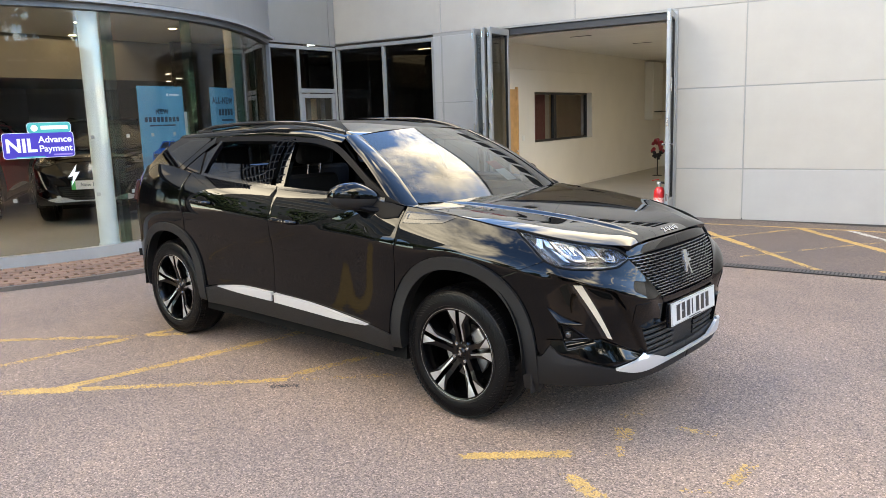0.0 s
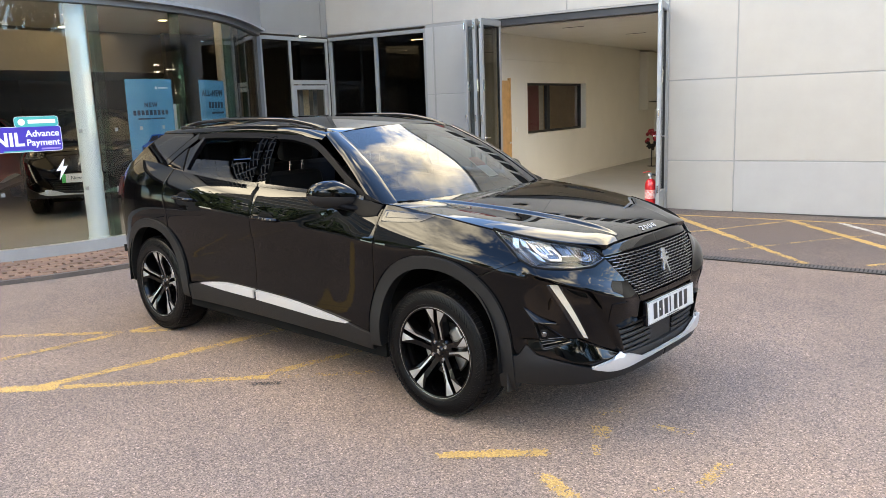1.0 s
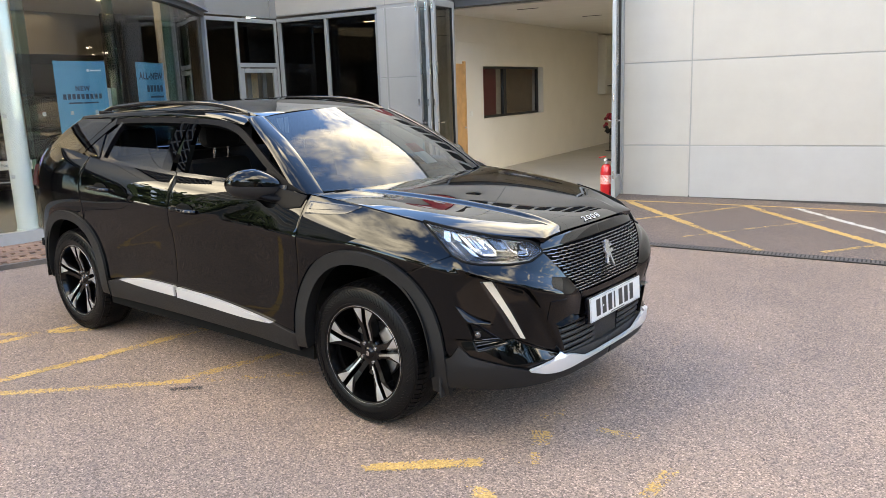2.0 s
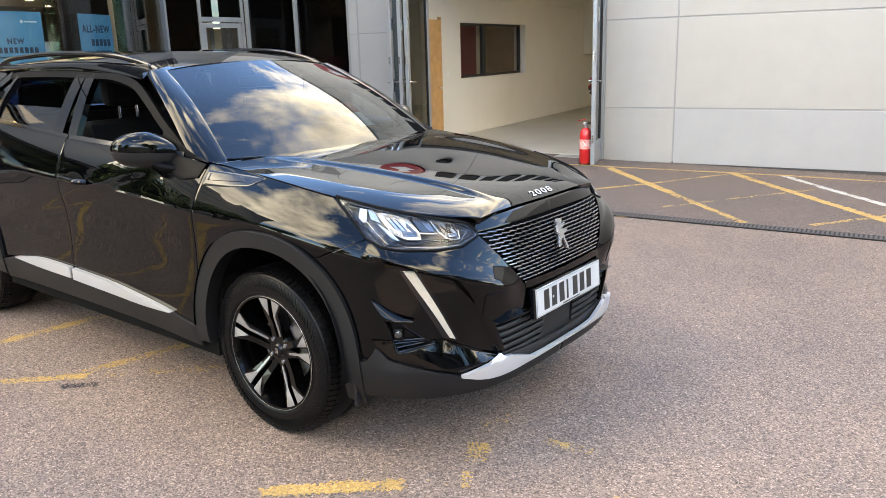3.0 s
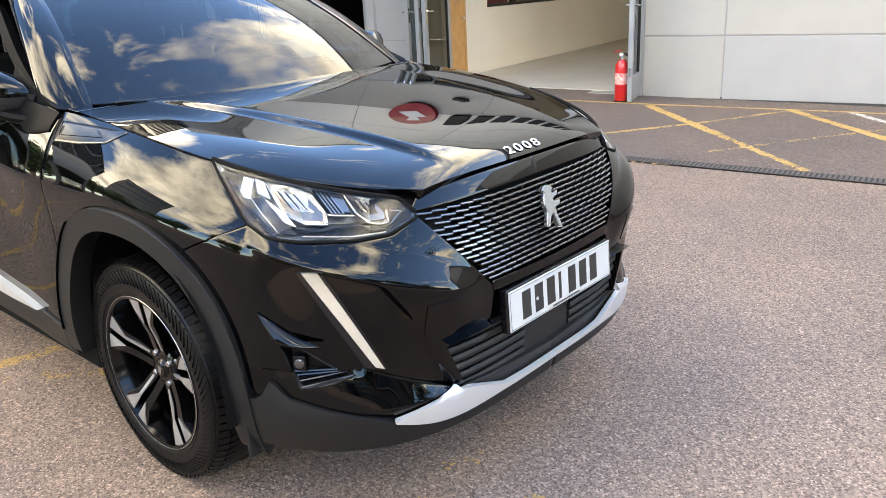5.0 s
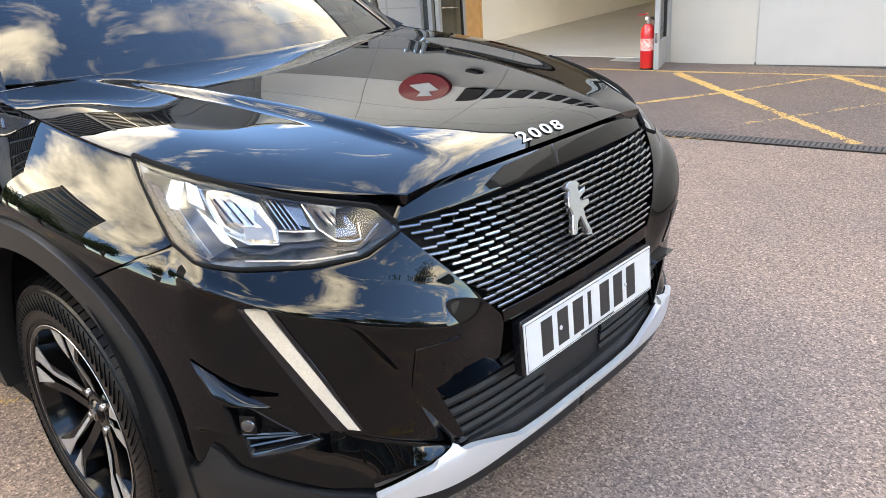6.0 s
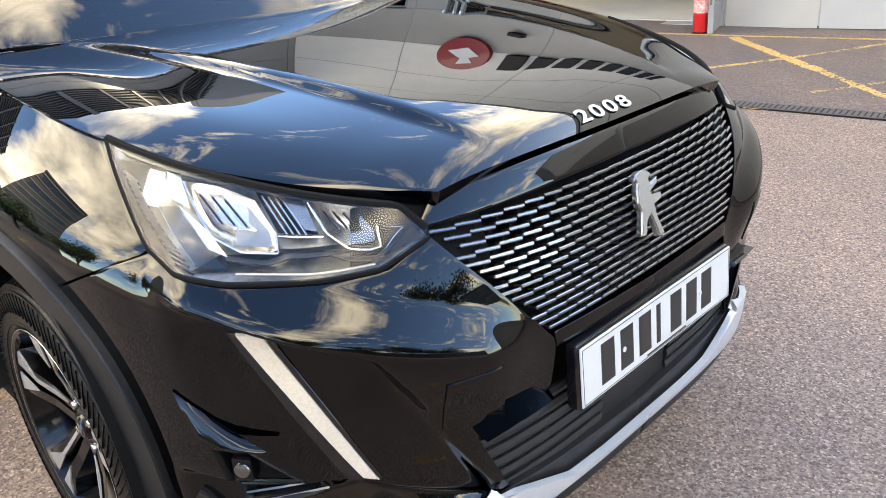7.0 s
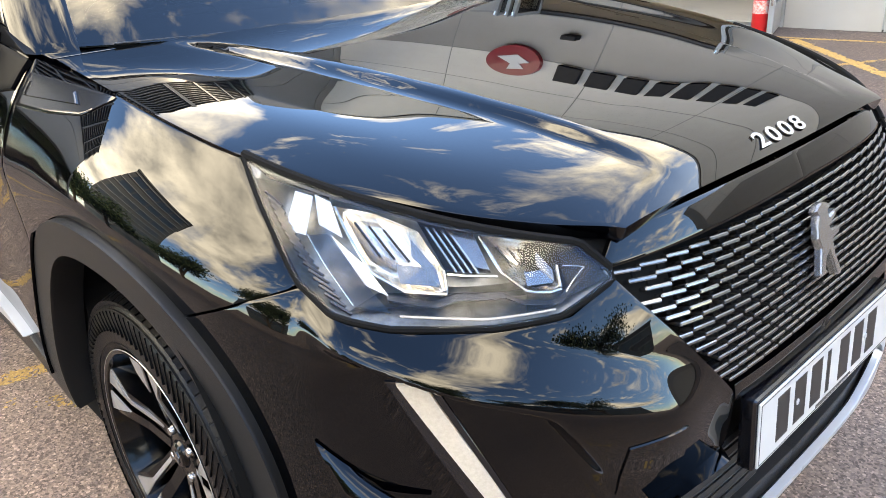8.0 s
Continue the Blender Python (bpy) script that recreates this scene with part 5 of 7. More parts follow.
def both(name, bm, mat, parent, label="", smooth=False, auto=35):
    """A part and its mirror image on the other side."""
    a = part(name, bm, mat, parent, label, smooth, auto)
    me = a.data.copy()
    for v in me.vertices:
        v.co.y = -v.co.y
    me.flip_normals()
    b = new(name, me)
    b.parent = parent
    if label:
        b["label"] = label
    return a, b


def sweep(points, r, n=10, flat=1.0, bm=None):
    """A round bar along a run of points."""
    b = bm or bmesh.new()
    rings = []
    for k, p in enumerate(points):
        d = Vector(points[min(k + 1, len(points) - 1)]) - Vector(points[max(k - 1, 0)])
        q = d.to_track_quat("Z", "Y")
        rings.append([b.verts.new(Vector(p) + q @ Vector((r * math.cos(6.2832 * j / n), r * flat * math.sin(6.2832 * j / n), 0))) for j in range(n)])
    for lo, hi in zip(rings, rings[1:]):
        for j in range(n):
            b.faces.new((lo[j], lo[(j + 1) % n], hi[(j + 1) % n], hi[j]))
    b.faces.new(list(reversed(rings[0])))
    b.faces.new(rings[-1])
    return b


def oval(cx, cz, rx, rz, a0, a1, n=40, power=2.25):
    """A run on a squarish oval in the side view, between two angles in degrees."""
    out = []
    for k in range(n + 1):
        a = radians(a0 + (a1 - a0) * k / n)
        c, s = math.cos(a), math.sin(a)
        out.append((cx + rx * math.copysign(abs(c) ** (2 / power), c), cz + rz * math.copysign(abs(s) ** (2 / power), s)))
    return out


car = thing("car", pose(0, 0, 0), "glossy black compact crossover with black cladding parked on asphalt", "car")
F_OUT, F_IN = (1.345, 0.36, 0.445, 0.485), (1.345, 0.36, 0.372, 0.422)
R_OUT, R_IN = (-1.285, 0.355, 0.432, 0.458), (-1.285, 0.355, 0.355, 0.400)
G = 0.0015


def build_body():
    # bonnet
    edge = [(x, -float(HOOD_EDGE_Y(x)) + G) for x in np.linspace(2.062, 0.985, 14)]
    lip = [(2.062, -0.430), (2.072, -0.25), (2.076, 0), (2.072, 0.25), (2.062, 0.430)]
    cowl = [(0.985, -0.71), (0.985, -0.62), (1.015, -0.40), (1.048, 0), (1.015, 0.40), (0.985, 0.62), (0.985, 0.71)]
    panel("bonnet", bonnet, lip, cowl, edge, [(x, -y) for x, y in edge], PAINT, car, 140, 80, mirror=False, label="glossy black bonnet reflecting sky")
    # foot of the front pillar, behind the bonnet
    panel("pillar_foot", bonnet, [(0.980, -0.722), (0.92, -0.722), (0.84, -0.722)], [(0.980, -0.60), (0.93, -0.60), (0.84, -0.60)], [(0.980, -0.722), (0.980, -0.60)], [(0.84, -0.722), (0.84, -0.60)], PAINT, car, 16, 12)
    # wing
    arch = oval(*F_OUT, 178, 57)
    arch = [(x + 0.0, z + 0.002) for x, z in arch]
    gap = [(0.9095, 0.385), (0.9225, 0.60), (0.9425, 0.85), (0.9525, 1.02)]
    crown = [(x, float(HOOD_EDGE_Z(x)) - 0.006) for x in (0.9525, 1.1, 1.3, 1.45, 1.60)]
    lampside = [arch[-1], (1.74, 0.836), (1.797, 0.860), (1.765, 0.884), (1.725, 0.912), (1.67, 0.945), (1.60, crown[-1][1])]
    panel("wing", side, arch, crown, [arch[0]] + gap[1:-1] + [crown[0]], lampside, PAINT, car, 44, 30, sharp="rl")
    # doors
    sill_f = [(0.906, 0.375), (0.70, 0.408), (0.3, 0.432), (-0.10, 0.455)]
    belt_f = [(0.946, 1.035), (0.80, 1.075), (0.5, 1.085), (0.2, 1.089), (-0.105, 1.098)]
    mid = [(-0.105, 0.455), (-0.108, 0.75), (-0.105, 1.098)]
    panel("front_door", side, [(x - G, z) for x, z in sill_f], belt_f, [sill_f[0], (0.918, 0.60), (0.938, 0.85), belt_f[0]], [(x + G, z) for x, z in mid], PAINT, car, 40, 30, sharp="")
    arch_r = oval(*R_OUT, 6, 62)
    rear_edge = arch_r + [(-1.05, 0.86), (-1.085, 0.98), (-1.075, 1.08), (-1.02, 1.165)]
    sill_r = [(-0.1075, 0.455), (-0.4, 0.458), (-0.7, 0.44), rear_edge[0]]
    belt_r = [(-0.1075, 1.098), (-0.4, 1.115), (-0.75, 1.138), (-1.02, 1.165)]
    panel("rear_door", side, sill_r, belt_r, [(-0.1075, 0.455), (-0.1105, 0.75), (-0.1075, 1.098)], rear_edge, PAINT, car, 40, 30, sharp="r")
    # rear quarter
    arch_q = oval(*R_OUT, 62.5, 172)
    q_left = [(arch_q[0][0] - 0.006, arch_q[0][1]), (-1.056, 0.86), (-1.091, 0.98), (-1.081, 1.08), (-1.03, 1.165)]
    q_top = [(-1.03, 1.165), (-1.3, 1.20), (-1.6, 1.205), (-1.82, 1.17)]
    q_right = [arch_q[-1], (-1.80, 0.62), (-1.84, 0.85), (-1.86, 1.0), (-1.82, 1.17)]
    panel("rear_quarter", side, arch_q, q_top, q_left, q_right, PAINT, car, 40, 24, sharp="lr")
    # tail: bumper and hatch wrap round the back
    def tail(p):
        a, z = p[..., 0], p[..., 1]
        lo, hi = np.full(a.shape, 0.2), np.full(a.shape, 1.5)
        for _ in range(40):
            r = (lo + hi) / 2
            inside = half_width(-1.1 - r * np.cos(a), z) > r * np.abs(np.sin(a)) + 1e-9
            lo, hi = np.where(inside, r, lo), np.where(inside, hi, r)
        return np.stack([-1.1 - lo * np.cos(a), -lo * np.sin(a), z], -1)
    panel("rear_bumper", tail, [(0.0, 0.42), (0.85, 0.42)], [(0.0, 0.78), (0.80, 0.80)], [(0.0, 0.42), (0.0, 0.78)], [(0.90, 0.42), (0.82, 0.80)], PAINT, car, 24, 14)
    panel("rear_valance", tail, [(0.0, 0.29), (0.74, 0.31)], [(0.0, 0.415), (0.84, 0.415)], [(0.0, 0.29), (0.0, 0.415)], [(0.74, 0.31), (0.84, 0.415)], CLADDING, car, 24, 8, off=0.006)
    panel("tailgate", tail, [(0.0, 0.785), (0.78, 0.81)], [(0.0, 1.12), (0.76, 1.12)], [(0.0, 0.785), (0.0, 1.12)], [(0.78, 0.81), (0.76, 1.12)], PAINT, car, 24, 14)
    panel("tail_lamp", tail, [(0.58, 0.93), (0.83, 0.94)], [(0.58, 1.06), (0.83, 1.08)], [(0.58, 0.93), (0.58, 1.06)], [(0.83, 0.94), (0.83, 1.08)], TAIL_RED, car, 14, 8, off=0.018, flange=0.03, label="dark red tail lamp")
    # belt infill under the quarter glass and the closed back of the cabin
    panel("rear_pillar", cabin, [(-1.00, 1.155), (-1.4, 1.185), (-1.80, 1.165)], [(-1.06, 1.385), (-1.25, 1.40), (-1.45, 1.40)], [(-1.00, 1.155), (-1.03, 1.27), (-1.06, 1.385)], [(-1.80, 1.165), (-1.65, 1.29), (-1.45, 1.40)], PAINT, car, 24, 12, label="gloss black rear pillar")


build_body()


def build_cladding():
    for out, inn, a0, a1 in ((F_OUT, F_IN, 184, -12), (R_OUT, R_IN, 184, -4)):
        o, i = oval(*out, a0, a1, 60), oval(*inn, a0, a1, 60)
        panel("arch_cladding", side, i, o, [i[0], o[0]], [i[-1], o[-1]], CLADDING, car, 60, 8, off=0.016, flange=0.06, edge=0.004, label="matt black wheel arch cladding")
    top = [(0.905, 0.372), (0.70, 0.404), (0.3, 0.428), (-0.10, 0.45), (-0.4, 0.452), (-0.7, 0.434), (-0.862, 0.40)]
    low = [(0.895, 0.285), (0.4, 0.30), (-0.1, 0.305), (-0.5, 0.305), (-0.862, 0.30)]
    panel("sill_cladding", side, low, top, [low[0], top[0]], [low[-1], top[-1]], CLADDING, car, 50, 10, off=0.010, flange=0.05, edge=0.004, label="matt black sill cladding")
    panel("sill_trim", side, [(-0.098, 0.412), (0.25, 0.402), (0.55, 0.395), (0.715, 0.402)], [(-0.098, 0.468), (0.25, 0.455), (0.55, 0.425), (0.715, 0.404)], [(-0.098, 0.412), (-0.098, 0.468)], [(0.715, 0.402), (0.715, 0.404)], SATIN, car, 40, 8, off=0.022, flange=0.02, edge=0.005, label="satin silver door strip")
    panel("sill_trim", side, [(-0.70, 0.432), (-0.45, 0.42), (-0.122, 0.415)], [(-0.70, 0.436), (-0.45, 0.468), (-0.122, 0.470)], [(-0.70, 0.432), (-0.70, 0.436)], [(-0.122, 0.415), (-0.122, 0.470)], SATIN, car, 30, 8, off=0.022, flange=0.02, edge=0.005, label="satin silver door strip")
    # dark liners in the wheel arches, and the flat floor of the car
    for cx, cz, rx, rz in (F_IN, R_IN):
        bm = bmesh.new()
        arcs = []
        for y in (-0.835, -0.44):
            arcs.append([bm.verts.new((x, y, z)) for x, z in oval(cx, cz, rx + 0.02, rz + 0.015, 183, -3, 40)])
        for k in range(40):
            bm.faces.new((arcs[0][k], arcs[0][k + 1], arcs[1][k + 1], arcs[1][k]))
        bm.faces.new(arcs[1])
        both("arch_liner", bm, UNDER, car, smooth=True)
    bm = box(-2.0, 1.98, -0.44, 0.44, 0.22, 0.60)
    box(-0.92, 0.96, -0.79, 0.79, 0.24, 0.42, bm=bm)
    part("floor_pan", bm, UNDER, car)
    bm = box(0.97, 1.00, -0.78, 0.78, 0.3, 0.98)
    part("bulkhead", bm, UNDER, car)


build_cladding()


def build_nose():
    tip, corner = (2.063, -0.452, 0.850), (2.169, -0.288, 0.640)
    # black lip between bonnet and grille
    panel("grille_lip", front, at_front((2.06, -0.47, 0.862)) + [(0.25, 0.868), (0, 0.870)], at_front((2.062, -0.430, 0.902)) + [(0.22, 0.912), (0, 0.914)], at_front((2.06, -0.47, 0.862), (2.062, -0.430, 0.902)), [(0, 0.870), (0, 0.914)], PAINT, car, 40, 8, off=-0.002)
    # painted bumper skin from arch to grille
    arch = [(math.atan2(float(half_width(x, z)), x - 1.2), z) for x, z in oval(*F_OUT, 56.6, 9, 24)]
    on_side = lambda x, z: (math.atan2(float(half_width(x, z)), x - 1.2), z)
    top = [arch[0], on_side(1.74, 0.8345), on_side(1.80, 0.8585)] + at_front((1.85, -0.715, 0.836), (1.92, -0.672, 0.824), (2.0, -0.59, 0.818), (2.045, -0.52, 0.822), tip)
    inner = at_front((2.138, -0.385, 0.400), (2.146, -0.458, 0.538), (2.20, -0.31, 0.560), (2.19, -0.292, 0.632)) + at_front(corner, (2.14, -0.325, 0.69), (2.10, -0.385, 0.77), tip)
    bottom = [arch[-1]] + at_front((1.82, -0.795, 0.425), (1.862, -0.787, 0.475), (1.90, -0.76, 0.435), (1.98, -0.68, 0.405), (2.077, -0.574, 0.372), (2.138, -0.385, 0.400))
    panel("front_bumper", front, bottom, top, list(reversed(arch)), inner, PAINT, car, 150, 140, sharp="tbr", eps=0.003)
    # lower black lip
    low = at_front((1.79, -0.80, 0.285), (1.95, -0.72, 0.287), (2.05, -0.55, 0.290), (2.12, -0.3, 0.290)) + [(0, 0.290)]
    high = at_front((1.79, -0.80, 0.42), (1.825, -0.795, 0.425), (1.862, -0.787, 0.478), (1.90, -0.76, 0.432), (1.98, -0.68, 0.402), (2.06, -0.585, 0.366), (2.10, -0.5, 0.335)) + [(0.15, 0.322), (0, 0.322)]
    panel("bumper_lip", front, low, high, [low[0], high[0]], [low[-1], high[-1]], CLADDING, car, 60, 16, off=0.012, flange=0.05, edge=0.005, sharp="t", label="matt black bumper lip")
    # silver skid
    panel("skid_plate", front, at_front((2.072, -0.58, 0.360), (2.11, -0.5, 0.336)) + [(0.25, 0.334), (0, 0.334)], at_front((2.073, -0.578, 0.368), (2.12, -0.47, 0.390), (2.14, -0.385, 0.398)) + [(0.31, 0.372), (0.25, 0.350), (0.15, 0.346), (0, 0.346)], at_front((2.072, -0.58, 0.360), (2.073, -0.578, 0.368)), [(0, 0.334), (0, 0.346)], SATIN, car, 60, 10, off=0.020, flange=0.012, edge=0.003, sharp="t", label="satin silver skid plate")
    panel("intake_floor", front, [(0, 0.325), (0.42, 0.335)], [(0, 0.372), (0.42, 0.392)], [(0, 0.325), (0, 0.372)], [(0.42, 0.335), (0.42, 0.392)], BLACK_PLASTIC, car, 20, 6, off=-0.004, flange=0.05)
    # dark mouths behind grille and lower intake
    a_t, a_c = at_front(tip)[0], at_front(corner)[0]
    panel("grille_back", front, [(0, 0.632), a_c], [(0, 0.874), (a_t[0] + 0.01, 0.868)], [(0, 0.632), (0, 0.874)], [a_c, (a_t[0] + 0.01, 0.868)], UNDER, car, 20, 12, off=-0.040, flange=0.0)
    i_t, i_b = at_front((2.146, -0.475, 0.545), (2.13, -0.40, 0.390))
    panel("intake_back", front, [(0, 0.345), i_b], [(0, 0.62), i_t], [(0, 0.345), (0, 0.62)], [i_b, i_t], UNDER, car, 20, 10, off=-0.055, flange=0.0)
    # dark infill between lamp, grille and bonnet corner
    f0, f1, f2, f3 = at_front((2.00, -0.56, 0.800), (2.10, -0.36, 0.800), (2.09, -0.36, 0.915), (1.99, -0.53, 0.905))
    panel("corner_infill", front, [f1, f0], [f2, f3], [f1, f2], [f0, f3], UNDER, car, 14, 10, off=-0.016, flange=0.0)
    # grille frame below, behind the plate
    panel("grille_frame", front, [(0, 0.622), a_c], [(0, 0.648), (a_c[0] + 0.004, 0.655)], [(0, 0.622), (0, 0.648)], [(a_c[0], 0.628), (a_c[0] + 0.004, 0.655)], PAINT, car, 20, 6, off=0.002)


build_nose()


def on_front(a, z, off=0.0):
    """The pose on the nose at an angle and height: x along the level, y up the face, z outward. a < 0 lies on the other side."""
    s = 1 if a >= 0 else -1
    g = lambda a_, z_: Vector(front(np.array([abs(a_), z_], float)) * (1, s, 1))
    p = g(a, z)
    du = (g(a + 0.004 * s, z) - g(a - 0.004 * s, z)) * s if abs(a) > 0.005 else Vector((0, -1, 0))
    du = Vector((du.x, du.y, 0)).normalized()
    dv = (g(a, z + 0.004) - g(a, z - 0.004)).normalized()
    n = dv.cross(du).normalized()
    if n.x < 0:
        n = -n
    du = dv.cross(n).normalized()
    m = Matrix((du, dv, n)).transposed().to_4x4()
    return Matrix.Translation(p + n * off) @ m


def build_grille():
    grille = new("grille")
    grille.parent = car
    grille["label"] = "gloss black grille of short staggered bars"
    me = {}
    rows = 15
    z0, z1 = 0.655, 0.862
    for r in range(rows):
        z = z0 + (z1 - z0) * (r + 0.5) / rows
        f = (z - z0) / (z1 - z0)
        a_max = 0.292 + (0.485 - 0.292) * f**0.85 - 0.004
        cell = 0.046
        n = int(a_max * 2 / cell)
        for k in range(-n, n + 1):
            a = (k + 0.5 * (r % 2)) * cell
            if abs(a) > a_max - 0.004:
                continue
            wide = 0.041 if abs(a) < a_max - 0.10 else 0.046
            key = round(wide, 3)
            if key not in me:
                bm = bmesh.new()
                box(-key / 2, key / 2, -0.0030, 0.0030, -0.022, 0.004, 0.0016, 1, bm=bm)
                done = len(bm.faces)
                box(key / 2 - 0.009, key / 2 - 0.001, -0.0100, -0.001, -0.030, -0.008, 0.001, 1, bm=bm)
                bm.faces.ensure_lookup_table()
                for f in bm.faces[done:]:
                    f.material_index = 1
                me[key] = mesh_of("grille_bar", bm, GRILLE_BAR)
                me[key].materials.append(UNDER)
            ob = new("grille_bar", me[key])
            ob.parent = grille
            ob.matrix_local = on_front(a, z, -0.006)
    # emblem: a plain upright shape in chrome
    shape = [(-0.015, 0.058), (0.004, 0.064), (0.020, 0.062), (0.031, 0.054), (0.024, 0.045), (0.030, 0.035), (0.036, 0.012), (0.030, -0.006), (0.040, -0.028), (0.046, -0.045), (0.030, -0.048), (0.018, -0.024), (0.005, -0.018), (-0.002, -0.042), (-0.006, -0.060), (-0.025, -0.064), (-0.023, -0.050), (-0.014, -0.024), (-0.014, -0.003), (-0.040, 0.001), (-0.043, 0.012), (-0.014, 0.015), (-0.010, 0.021), (-0.036, 0.030), (-0.040, 0.041), (-0.014, 0.036), (-0.012, 0.045), (-0.024, 0.050)]
    bm = slab([(-x, y) for x, y in shape], 0.0, 0.012)
    bmesh.ops.bevel(bm, geom=[e for e in bm.edges if all(v.co.z > 0.011 for v in e.verts)], offset=0.003, segments=2, affect="EDGES")
    ob = part("emblem", bm, BADGE, car, "upright chrome emblem")
    ob.matrix_local = on_front(0, 0.775, 0.004)
    # model figures on the bonnet lip
    top = Vector(bonnet(np.array([2.060, 0.0])))
    slope = (Vector(bonnet(np.array([2.035, 0.0]))) - Vector(bonnet(np.array([2.07, 0.0])))).normalized()
    m = Matrix((Vector((0, 1, 0)), slope, Vector((0, 1, 0)).cross(slope))).transposed().to_4x4()
    for k, figure in enumerate("2008"):
        words(figure, 0.047, BADGE, car, Matrix.Translation(top + m.to_3x3() @ Vector((-0.063 + 0.042 * k, 0.006, 0.002))) @ m @ Matrix.Diagonal((1.42, 0.86, 1, 1)), "badge_figure", 0.0008, bold=0.0010)
    # lower intake slats
    intake = new("lower_intake")
    intake.parent = car
    for k in range(6):
        z = 0.385 + 0.028 * k
        lim = 0.40 + (z - 0.385) * 0.55
        for s in (1, -1):
            pts = [front(np.array([a, z])) * (1, s, 1) - np.array([0.022, 0, 0]) for a in np.linspace(0.12, lim, 14)]
            part("slat", sweep(pts, 0.006, 6, 1.8), BLACK_PLASTIC, intake)
    bm = bmesh.new()
    box(2.085, 2.138, -0.125, 0.125, 0.352, 0.50, 0.012, 2, bm=bm)
    part("radar_cover", bm, BLACK_PLASTIC, intake)


build_grille()


def build_plate():
    plate = new("number_plate")
    plate.parent = car
    plate["label"] = "white number plate with plain black bars"
    plate.matrix_local = Matrix.Translation((2.196, 0, 0.562)) @ Matrix(((0, 0, 1, 0), (1, 0, 0, 0), (0, 1, 0, 0), (0, 0, 0, 1))) @ pose(0, 0, 0, -4)
    bm = box(-0.264, 0.264, -0.061, 0.060, -0.030, -0.003, 0.006, 2)
    part("plate_holder", bm, GLOSS_BLACK, plate)
    part("plate_board", box(-0.26, 0.26, -0.0555, 0.0555, -0.003, 0.001, 0.0012), PLATE_WHITE, plate)
    for s in (1, -1):
        part("plate_border", box(-0.256, 0.256, s * 0.0515 - 0.0007, s * 0.0515 + 0.0007, 0.001, 0.0014), PLATE_INK, plate)
        part("plate_border", box(s * 0.2555 - 0.0007, s * 0.2555 + 0.0007, -0.0515, 0.0515, 0.001, 0.0014), PLATE_INK, plate)
        part("plate_screw", tube(0.005, 0.005, 0.001, 0.003, 12, pose(s * 0.135, 0.0, 0)), PLATE_WHITE, plate)
    x = -0.204
    for k in range(7):
        part("plate_bar", box(x, x + (0.014 if k == 3 else 0.040), -0.038, 0.040, 0.001, 0.0015), PLATE_INK, plate)
        x += (0.016 if k == 3 else 0.046) + (0.034 if k == 3 else 0.013)
    part("plate_caption", box(-0.06, 0.08, -0.0495, -0.0455, 0.001, 0.0015), PLATE_INK, plate)


build_plate()


